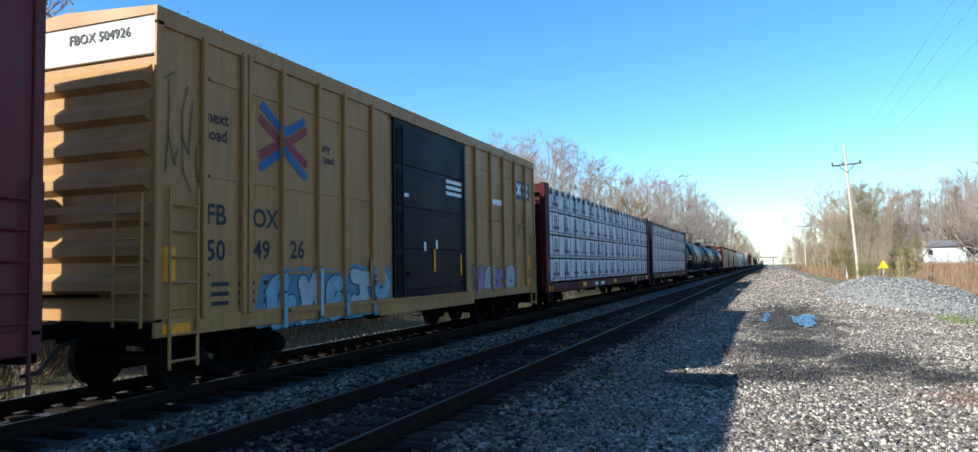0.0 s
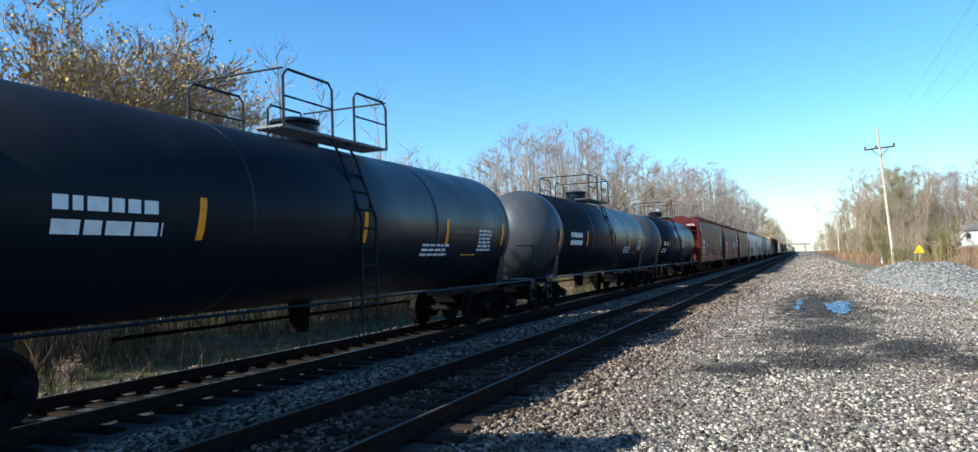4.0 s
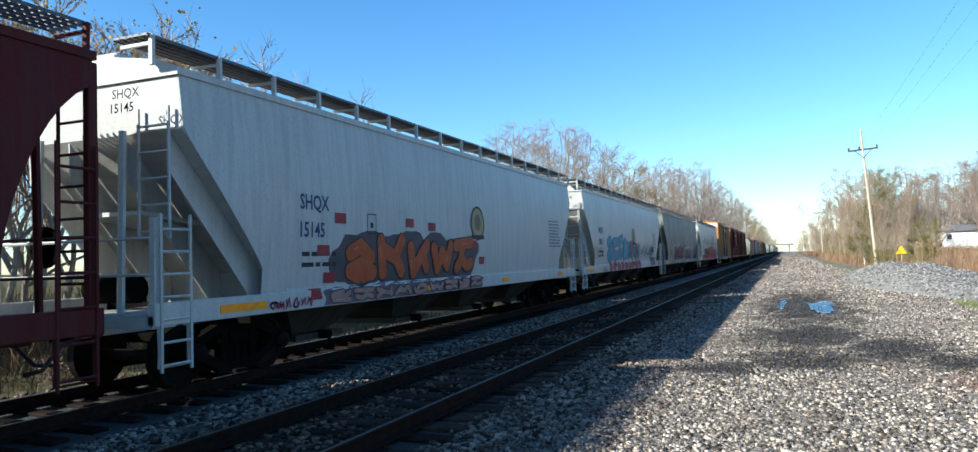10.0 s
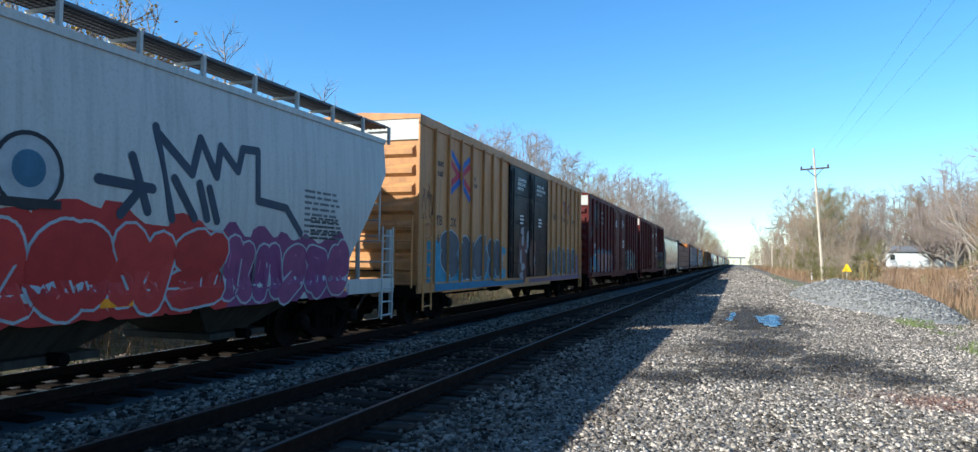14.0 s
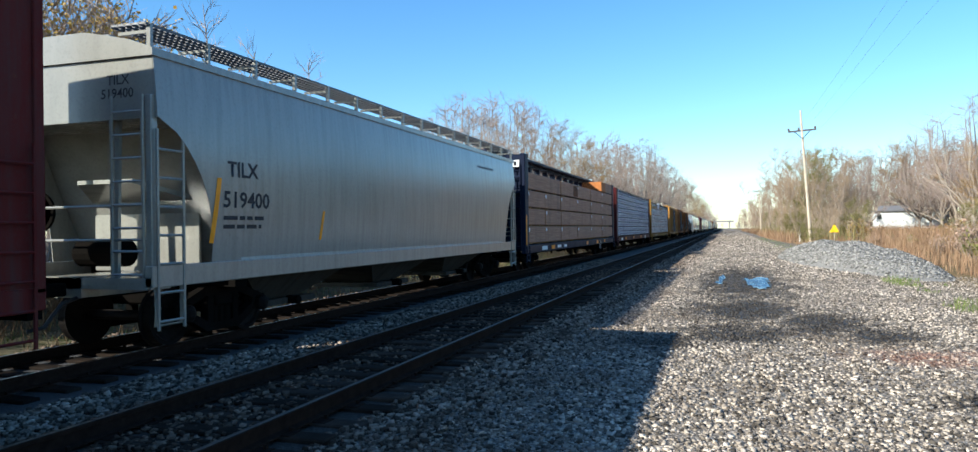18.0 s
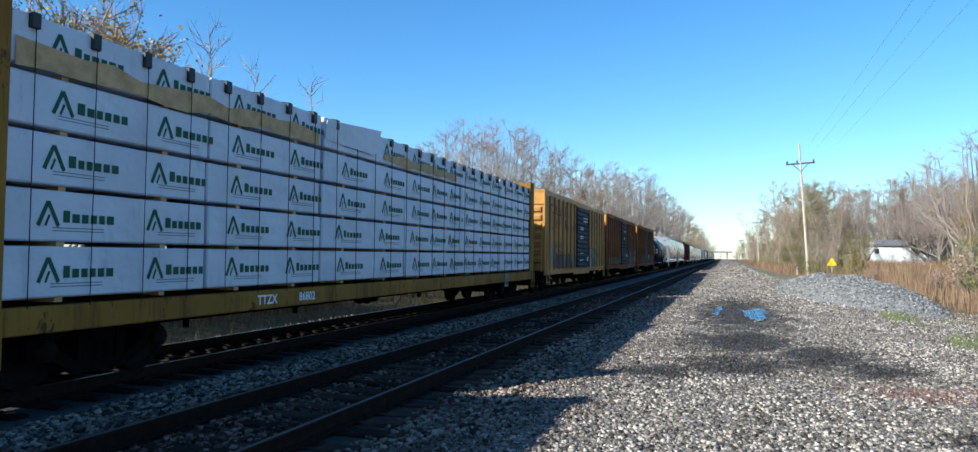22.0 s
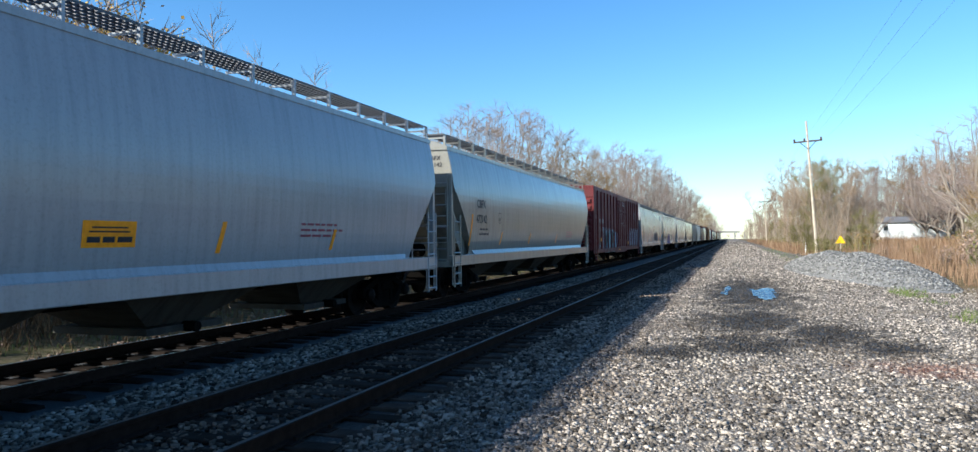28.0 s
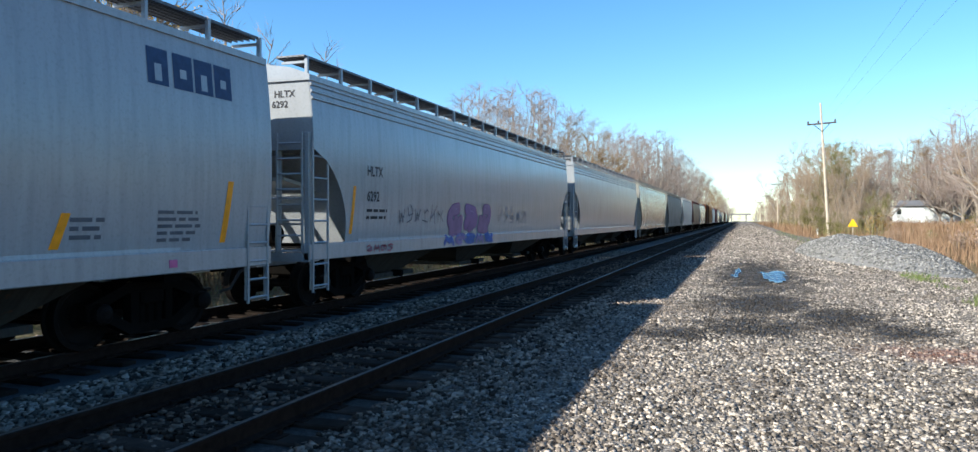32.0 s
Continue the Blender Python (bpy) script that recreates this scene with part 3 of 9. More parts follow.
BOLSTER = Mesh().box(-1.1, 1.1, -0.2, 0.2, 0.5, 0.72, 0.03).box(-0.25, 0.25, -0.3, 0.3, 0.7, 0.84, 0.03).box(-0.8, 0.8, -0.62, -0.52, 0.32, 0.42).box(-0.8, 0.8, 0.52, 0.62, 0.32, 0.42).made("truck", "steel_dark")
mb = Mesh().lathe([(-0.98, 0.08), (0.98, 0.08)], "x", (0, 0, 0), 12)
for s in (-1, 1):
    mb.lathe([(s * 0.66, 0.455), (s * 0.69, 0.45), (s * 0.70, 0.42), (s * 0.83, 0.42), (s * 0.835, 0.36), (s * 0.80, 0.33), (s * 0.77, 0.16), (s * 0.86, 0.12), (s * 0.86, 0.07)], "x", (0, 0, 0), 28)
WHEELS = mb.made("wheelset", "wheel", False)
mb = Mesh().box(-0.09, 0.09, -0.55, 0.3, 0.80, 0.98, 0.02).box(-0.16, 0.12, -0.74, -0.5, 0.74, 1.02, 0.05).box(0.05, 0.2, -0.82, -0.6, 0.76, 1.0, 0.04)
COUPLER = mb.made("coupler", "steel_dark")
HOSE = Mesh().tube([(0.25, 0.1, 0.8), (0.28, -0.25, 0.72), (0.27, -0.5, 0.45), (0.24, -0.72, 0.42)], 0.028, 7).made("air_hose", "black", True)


def running_gear(car, L, at, detail=True):
    for yc in at:
        t = put("truck", BOLSTER, car, pose(0, yc, 0))
        for s in (-1, 1):
            f = put("side_frame", SIDE_FRAME, t, pose(s * 1.0, 0, 0))
            if detail:
                for y in (-0.15, 0, 0.15) if s > 0 else ():
                    put("spring", SPRING, t, pose(s * 1.0, y, 0))
                for y in (-0.89, 0.89) if s > 0 else ():
                    put("bearing_cap", BEARING, t, pose(s * 1.08, y, 0.46, 0, 0, 0 if s > 0 else 180))
        for y in (-0.89, 0.89):
            w = put("wheelset", WHEELS, t)
            w.matrix_parent_inverse = pose(0, y, 0.42)
            WHEELSETS.append(w)
    for y, turn in ((0, 0), (L, 180)):
        put("coupler", COUPLER, car, pose(0, y, 0, 0, 0, turn))
        if detail:
            put("air_hose", HOSE, car, pose(0, y, 0, 0, 0, turn))


def new_car(name, label, category, u):
    car = tagged(new(name), label, category, "cars of the freight train")
    CARS.append((car, u))
    return car


def ladder(mb, x, y0, y1, z0, z1, n, r=0.018):
    for y in (y0, y1):
        mb.tube([(x, y, z0), (x, y, z1)], r * 1.3, 5)
    for i in range(n):
        z = z0 + (z1 - z0) * (i + 0.3) / n
        mb.tube([(x, y0, z), (x, y1, z)], r, 5)


def crossways_ladder(mb, y, x0, x1, z0, z1, n, r=0.018):
    for x in (x0, x1):
        mb.tube([(x, y, z0), (x, y, z1)], r * 1.3, 5)
    for i in range(n):
        z = z0 + (z1 - z0) * (i + 0.3) / n
        mb.tube([(x0, y, z), (x1, y, z)], r, 5)


# ---- lettering and painted marks on the sides ----
def lettering(car, face, text, y, z, size, mat="white", wide=1.0, eps=0.006):
    cv = bpy.data.curves.new("lettering", "FONT")
    cv.body, cv.size, cv.resolution_u, cv.offset = text, size * 1.4, 2, size * 0.03
    tmp = bpy.data.objects.new("tmp", cv)
    me = bpy.data.meshes.new_from_object(tmp)
    bpy.data.objects.remove(tmp)
    for p in me.vertices:
        yy, zz = y + p.co.x * wide, z + p.co.y
        p.co = (face(zz) + eps, yy, zz)
    me.materials.clear()
    me.materials.append(MAT[mat] if isinstance(mat, str) else mat)
    return put("lettering", me, car)


def bars(car, face, rows, mat="white", eps=0.006):
    """Plain bars where writing is too small to read: (y0, y1, z0, z1)."""
    mb = Mesh()
    for y0, y1, z0, z1 in rows:
        mb.add([(face(z0) + eps, y0, z0), (face(z0) + eps, y1, z0), (face(z1) + eps, y1, z1), (face(z1) + eps, y0, z1)], [(0, 1, 2, 3)])
    return part("lettering", mb, mat, car)


def small_print(car, face, y, z, w, rows, h=0.055, gap=0.10, mat="white", seed=1):
    rnd = random.Random(seed)
    out = []
    for i in range(rows):
        yy, end = y, y + w * rnd.uniform(0.75, 1.0)
        while yy < end:
            k = rnd.uniform(0.12, 0.34)
            out.append((yy, min(end, yy + k), z - i * gap, z - i * gap + h))
            yy += k + 0.05
    return bars(car, face, out, mat)


def polygon(car, face, shapes, mat, eps=0.008, name="mark", ribs=(), rib=0.0, rib_w=0.09, steps=None):
    """Painted shapes, lists of (y, z), laid on the side in bands so that they follow its curve; over ribs too."""
    if name == "emblem" and 1 < len(shapes) <= 9:
        for q, pts in enumerate(shapes):
            last = polygon(car, face, [pts], mat, eps + 0.0003 * q, name, ribs, rib, rib_w)
        return last
    mb = Mesh()
    base = eps
    for q, pts in enumerate(shapes):
        eps = steps[q] if steps else base + min(0.0002 * q, 0.008)
        cy, cz = sum(p[0] for p in pts) / len(pts), sum(p[1] for p in pts) / len(pts)
        n = len(pts)
        rings = [[(cy + (y - cy) * k, cz + (z - cz) * k) for y, z in pts] for k in (1.0, 0.66, 0.33)]
        vs = [(face(z) + eps, y, z) for r in rings for y, z in r] + [(face(cz) + eps, cy, cz)]
        fs = [(k * n + i, k * n + (i + 1) % n, (k + 1) * n + (i + 1) % n, (k + 1) * n + i) for k in (0, 1) for i in range(n)]
        fs += [(2 * n + i, 2 * n + (i + 1) % n, 3 * n) for i in range(n)]
        mb.add(vs, fs)
        for ry in ribs:
            zs = sorted(a[1] + (ry - a[0]) / (b[0] - a[0]) * (b[1] - a[1]) for a, b in zip(pts, pts[1:] + pts[:1]) if (a[0] > ry) != (b[0] > ry))
            for z0, z1 in zip(zs[::2], zs[1::2]):
                mb.add([(face(z0) + rib + eps, ry - rib_w / 2, z0), (face(z0) + rib + eps, ry + rib_w / 2, z0), (face(z1) + rib + eps, ry + rib_w / 2, z1), (face(z1) + rib + eps, ry - rib_w / 2, z1)], [(0, 1, 2, 3)])
    return part(name, mb, mat, car)


def blob(rnd, cy, cz, ry, rz, n=26, rough=0.16):
    ph = [rnd.uniform(0, 6.28) for _ in range(4)]
    out = []
    for i in range(n):
        a = 6.28319 * i / n
        c, s = math.cos(a), math.sin(a)
        box = 1 / max(abs(c) ** 4 + abs(s) ** 4, 1e-6) ** 0.25
        k = box * (1 + rough * (math.sin(2 * a + ph[0]) * 0.6 + math.sin(3 * a + ph[1]) * 0.7 + math.sin(5 * a + ph[2]) * 0.5 + 0.3 * math.sin(8 * a + ph[3])))
        out.append((cy + ry * c * k, cz + rz * s * k))
    return out


def stroke(y0, z0, y1, z1, w):
    """A thick painted bar with rounded ends."""
    a = math.atan2(z1 - z0, y1 - y0)
    out = []
    for cy, cz, t0 in ((y1, z1, a - 1.5708), (y0, z0, a + 1.5708)):
        out += [(cy + w / 2 * math.cos(t0 + 3.1416 * k / 5), cz + w / 2 * math.sin(t0 + 3.1416 * k / 5)) for k in range(6)]
    return out


ARC = lambda cy, cz, ry, rz, a0, a1, n=8: [(cy + ry * math.cos(radians(a0 + (a1 - a0) * i / n)), cz + rz * math.sin(radians(a0 + (a1 - a0) * i / n))) for i in range(n + 1)]
# abstract pen forms in a unit box: hooks, loops, forks and zigzags, none of them a letter of its own
FORMS = [
    [[(0.1, 0.1), (0.3, 1), (0.62, 0.3), (0.9, 0.85)], [(0.62, 0.3), (0.8, 0)]],
    [ARC(0.5, 0.6, 0.42, 0.38, 70, 330), [(0.55, 0.45), (0.9, 0.1), (0.3, 0)]],
    [[(0.9, 1), (0.2, 0.85), (0.1, 0.3), (0.55, 0.05)], [(0.1, 0.5), (0.7, 0.62), (0.9, 0.2)]],
    [[(0.15, 0), (0.1, 0.95)], [(0.85, 1), (0.6, 0.45), (0.9, 0.05)], [(0.1, 0.75), (0.6, 0.45)]],
    [[(0.1, 1), (0.3, 0.15), (0.55, 0.7), (0.75, 0.05), (0.95, 0.9)], [(0.2, 0.5), (0.6, 0.5)]],
    [ARC(0.45, 0.68, 0.36, 0.3, 120, -160, 8) + [(0.25, 0.3), (0.85, 0)]],
    [[(0.1, 0.2), (0.5, 0), (0.9, 0.4), (0.55, 0.6), (0.2, 0.8), (0.6, 1), (0.95, 0.85)]],
    [ARC(0.5, 0.4, 0.4, 0.38, 160, 400, 8), [(0.3, 0.55), (0.5, 1), (0.8, 0.72)]],
    [[(0.05, 0.9), (0.9, 1)], [(0.45, 0.95), (0.3, 0.4), (0.6, 0.1), (0.9, 0.25)], [(0.3, 0.4), (0.05, 0.1)]],
    [ARC(0.35, 0.5, 0.28, 0.48, 60, 350, 9), ARC(0.72, 0.45, 0.25, 0.4, 200, 430, 7)],
]


def formed(rnd, y0, z0, w, h, form):
    """One pen form set into a box, turned about, slanted and wobbled."""
    lean, tall, dip = rnd.uniform(-0.06, 0.22), rnd.uniform(0.88, 1.08), rnd.uniform(-0.05, 0.05) * h
    fy, fz = rnd.random() < 0.4, rnd.random() < 0.4
    j = lambda: rnd.uniform(-0.045, 0.045)
    out = []
    for line in FORMS[form]:
        line = [((1 - y if fy else y) + j(), (1 - z if fz else z) + j()) for y, z in line]
        out.append([(y0 + w * y + lean * h * (z - 0.5), z0 + dip + h * tall * z) for y, z in line])
    return out


def capsules(lines, w):
    return [stroke(*a, *b, w) for line in lines for a, b in zip(line, line[1:])]


def graffiti(car, face, y0, y1, z0, z1, cols, seed, ribs=(), rib=0.0, halo=None, n=None, line=None, fat=0.38):
    """A spray-painted piece: cloud, then swollen overlapping forms, each with outline, fill and a glint."""
    rnd = random.Random(seed)
    n = n or max(3, round((y1 - y0) / ((z1 - z0) * 0.75)))
    w, h = (y1 - y0) / n, z1 - z0
    ribs = [r for r in ribs if y0 - 0.3 < r < y1 + 0.3]
    kw = dict(name="graffiti", ribs=ribs, rib=rib)
    pen = fat * min(w, h * 0.8)
    edge = max(0.018, 0.03 * h)
    zm = (z0 + z1) / 2
    if halo:
        polygon(car, face, [[(p, max(q, z0 + 0.01)) for p, q in blob(rnd, y0 + w * (i + 0.5), zm, w * 0.66, h * 0.53)] for i in range(n)], tint(halo), 0.003, **kw)
    dark = tint(line or (0.02, 0.02, 0.03))
    for i in range(n):
        form = rnd.randrange(len(FORMS))
        lines = formed(rnd, y0 + w * i + pen * 0.42, z0 + pen * 0.5 + edge, w - pen * 0.55, h - pen - 2 * edge, form)
        eps = 0.006 + 0.0032 * i
        polygon(car, face, capsules(lines, pen + 2 * edge), dark, steps=[eps + 0.00012 * q for q in range(40)], **kw)
        polygon(car, face, capsules(lines, pen), tint(cols[i % len(cols)]), steps=[eps + 0.0062 + 0.00012 * q for q in range(40)], **kw)
        a = lines[0][0]
        b = lines[0][1]
        polygon(car, face, [stroke(a[0] + (b[0] - a[0]) * 0.5 - pen * 0.2, a[1] + (b[1] - a[1]) * 0.5, a[0] + (b[0] - a[0]) * 0.85 - pen * 0.2, a[1] + (b[1] - a[1]) * 0.85, edge * 0.7)], tint(tuple(min(0.5, c * 1.5 + 0.06) for c in cols[0])), steps=[eps + 0.0115], **kw)


def scrawl(car, face, y0, y1, z0, z1, mat, seed, n=5, w=0.035):
    """A quick tag: slanted thin pen forms drawn with one spray-can line."""
    rnd = random.Random(seed)
    mb = Mesh()
    cw, h = (y1 - y0) / n, z1 - z0
    lines = []
    for i in range(n):
        lines += formed(rnd, y0 + cw * (i + rnd.uniform(0.0, 0.12)), z0 + 0.15 * h * rnd.random(), cw * rnd.uniform(0.7, 0.95), h * rnd.uniform(0.6, 0.95), rnd.randrange(len(FORMS)))
    for line in lines:
        for (ya, za), (yb, zb) in zip(line, line[1:]):
            d = Vector((yb - ya, zb - za))
            if d.length < 1e-4:
                continue
            d = d.normalized() * w / 2
            q = [(ya - d.y - d.x, za + d.x - d.y), (ya + d.y - d.x, za - d.x - d.y), (yb + d.y + d.x, zb - d.x + d.y), (yb - d.y + d.x, zb + d.x + d.y)]
            mb.add([(face(z) + 0.014, y, z) for y, z in q], [(0, 1, 2, 3)])
    return part("graffiti", mb, mat if not isinstance(mat, tuple) else tint(mat), car)


def end_lettering(car, text, x, y, z, size, mat="white"):
    """Small lettering on the end wall that faces down the line."""
    cv = bpy.data.curves.new("lettering", "FONT")
    cv.body, cv.size, cv.resolution_u, cv.offset = text, size * 1.4, 2, size * 0.02
    tmp = bpy.data.objects.new("tmp", cv)
    me = bpy.data.meshes.new_from_object(tmp)
    bpy.data.objects.remove(tmp)
    for p in me.vertices:
        p.co = (x + p.co.x, y, z + p.co.y)
    me.materials.clear()
    me.materials.append(MAT[mat])
    return put("lettering", me, car)


def plates(car, face, rows, mat="yellow", h=0.1, name="reflector"):
    """Reflective strips: (y, z, width)."""
    for y, z, w in rows:
        mb = Mesh().box(face(z) - 0.002, face(z) + 0.008, y, y + w, z, z + h)
        part(name, mb, mat, car)


# ---- boxcar ----
RIB = 0.075
def boxcar(name, label, u0, u1, top, body, door, door_span, rib_n=14, rib_mat=None, cap=None, split=1, corrugated=False, detail=True, rib_at=None, sill=0.72, end=None):
    car = new_car(name, label, "boxcar", u0)
    L, W = u1 - u0, 1.53
    face = lambda z: W
    d0, d1 = door_span
    rib_mat = rib_mat or body
    mb = Mesh().box(-W, W, 0.06, L - 0.06, 1.0, top - 0.12, 0.02)
    part("body", mb, body, car)
    # roof: shallow ridge with cross seams
    mb = Mesh().prism([(-W - 0.03, top - 0.12), (W + 0.03, top - 0.12), (W + 0.03, top - 0.02), (0, top + 0.08), (-W - 0.03, top - 0.02)], 0, L)
    k = int(L / 1.2)
    for i in range(1, k):
        y = L * i / k
        mb.add([(-W, y - 0.04, top - 0.02), (0, y - 0.04, top + 0.085), (W, y - 0.04, top - 0.02), (W, y, top + 0.02), (0, y, top + 0.12), (-W, y, top + 0.02), (-W, y + 0.04, top - 0.02), (0, y + 0.04, top + 0.085), (W, y + 0.04, top - 0.02)], [(0, 1, 4, 5), (1, 2, 3, 4), (5, 4, 7, 6), (4, 3, 8, 7)])
    part("roof", mb, body, car)
    for s in (-1, 1):
        a, b = sorted((s * (W - 0.02), s * (W + 0.035)))
        mb = Mesh().box(a, b, 0, L, top - 0.26, top - 0.10, 0.01)
        part("top_chord", mb, body, car)
        mb = Mesh().box(a, b, 0.0, d0 - 0.5, sill + 0.1, 1.06, 0.01).box(a, b, d0 - 0.5, d1 + 0.5, sill, 1.06, 0.01).box(a, b, d1 + 0.5, L, sill + 0.1, 1.06, 0.01)
        part("side_sill", mb, body, car)
        for y0 in (0, L - 0.12):
            part("corner_post", Mesh().box(a, b, y0, y0 + 0.12, 1.0, top - 0.2, 0.01), body, car)
    # posts on the sides
    rib = Mesh().box(0, RIB, -0.045, 0.045, 1.02, top - 0.2, 0.012).made("side_post", MAT[rib_mat])
    spots = []
    for y in rib_at or [L * i / rib_n for i in range(1, rib_n)]:
        if y < d0 - 0.12 or y > d1 + 0.12:
            spots.append(y)
            put("side_post", rib, car, pose(W, y, 0))
            put("side_post", rib, car, pose(-W, y, 0, 0, 0, 180))
    # doors: panels with lock rods, or pressed ribs
    for s in (1, -1):
        for i in range(split):
            w = (d1 - d0) / split
            ya, yb = d0 + w * i, d0 + w * (i + 1)
            mb = Mesh()
            xa = 0.05
            mb.box(0, xa, ya + 0.02, yb - 0.02, 1.04, top - 0.3, 0.012)
            if corrugated:
                trim = Mesh().prism([(xa, -0.07), (xa + 0.05, -0.02), (xa + 0.05, 0.03), (xa, 0.08)], ya + 0.08, yb - 0.08)
                levels, trim_name = [1.15 + (top - 1.6) * j / 12 for j in range(13)], "door_rib"
            else:
                hp = (top - 1.55) / 4
                trim = Mesh().box(xa, xa + 0.022, ya + 0.12, yb - 0.12, 0.06, hp - 0.06, 0.012)
                levels, trim_name = [1.12 + hp * j for j in range(4)], "door_panel"
            if s < 0:
                for z in levels:
                    mb.add([(p[0], p[1], p[2] + z) for p in trim.v], trim.f)
            dm = mb.made("door", MAT[door])
            dob = put("door", dm, car, pose(s * (W + 0.012), 0 if s > 0 else d0 + d1, 0, 0, 0, 0 if s > 0 else 180))
            if s > 0:
                tm = trim.made(trim_name, MAT[door])
                for z in levels:
                    put(trim_name, tm, dob, pose(0, 0, z))
            if s > 0 and detail:
                for yr in ((ya + 0.3, yb - 0.3) if not corrugated else (yb - 0.25,)):
                    part("lock_rod", Mesh().tube([(xa + 0.05, yr, 1.08), (xa + 0.05, yr, top - 0.4)], 0.02, 6), door, dob)
                part("door_handle", Mesh().box(xa + 0.04, xa + 0.075, ya + 0.5, ya + 0.9, 1.5, 1.56), door, dob)
        a, b = sorted((s * W, s * (W + 0.09)))
        part("door_track", Mesh().box(a, b, d0 - (d1 - d0) * (0.9 if split == 1 else 0.3), d1 + 0.2, 0.98, 1.03), rib_mat, car)
        part("door_track", Mesh().box(a, b, d0 - 0.1, d1 + 0.1, top - 0.3, top - 0.26), rib_mat, car)
    # ends: pressed horizontal ribs, painted cap on top
    cap_z = top - 0.62
    er = Mesh()
    er.loft([[(-W + 0.1, 0, -0.16), (W - 0.1, 0, -0.16), (W - 0.1, 0, 0.16), (-W + 0.1, 0, 0.16)], [(-W + 0.16, -0.09, -0.07), (W - 0.16, -0.09, -0.07), (W - 0.16, -0.09, 0.05), (-W + 0.16, -0.09, 0.05)]])
    er = er.made("end_rib", MAT[end or body])
    for y, turn in ((0.07, 0), (L - 0.07, 180)):
        for j in range(7):
            put("end_rib", er, car, pose(0, y, 1.3 + (cap_z - 1.3) * (j + 0.4) / 7, 0, 0, turn))
        a, b = sorted((y, y + (-0.05 if turn == 0 else 0.05)))
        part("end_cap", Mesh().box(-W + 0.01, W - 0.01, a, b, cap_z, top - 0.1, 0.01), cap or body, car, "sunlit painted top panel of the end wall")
        if detail:
            mb = Mesh()
            yy = y - 0.16 if turn == 0 else y + 0.16
            crossways_ladder(mb, yy, W - 0.55, W - 0.1, 0.95, 2.6, 5)
            part("ladder", mb, body, car)
            part("brake_step", Mesh().box(-0.6, 0.6, min(y, yy) - 0.04, max(y, yy), 1.32, 1.36), "steel_dark", car)
    if detail:
        mb = Mesh()
        ladder(mb, W + 0.07, 0.2, 0.68, 0.42, 2.7, 7)
        part("ladder", mb, body, car)
        mb = Mesh()
        ladder(mb, W + 0.07, L - 0.62, L - 0.16, 0.42, 2.6, 7)
        part("ladder", mb, body, car)
        part("brake_wheel", Mesh().lathe([(-0.02, 0.28), (0.02, 0.28), (0.02, 0.23), (-0.02, 0.23)], "y", (-0.5, -0.16, 2.5), 18), "steel_dark", car)
        part("tack_board", Mesh().box(W + 0.045, W + 0.06, L * 0.33, L * 0.33 + 0.55, 1.35, 1.8), body, car)
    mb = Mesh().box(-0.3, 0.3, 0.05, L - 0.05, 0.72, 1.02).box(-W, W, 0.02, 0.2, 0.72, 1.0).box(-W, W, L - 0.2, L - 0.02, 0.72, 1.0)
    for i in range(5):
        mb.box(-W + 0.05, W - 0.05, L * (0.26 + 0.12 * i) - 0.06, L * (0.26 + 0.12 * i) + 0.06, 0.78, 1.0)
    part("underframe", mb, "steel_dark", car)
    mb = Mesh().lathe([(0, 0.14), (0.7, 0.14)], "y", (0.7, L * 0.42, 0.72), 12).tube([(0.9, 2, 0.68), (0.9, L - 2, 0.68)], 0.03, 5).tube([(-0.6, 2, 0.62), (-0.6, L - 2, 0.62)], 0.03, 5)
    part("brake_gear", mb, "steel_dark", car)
    running_gear(car, L, (2.1, L - 2.1), detail)
    return car, face, spots


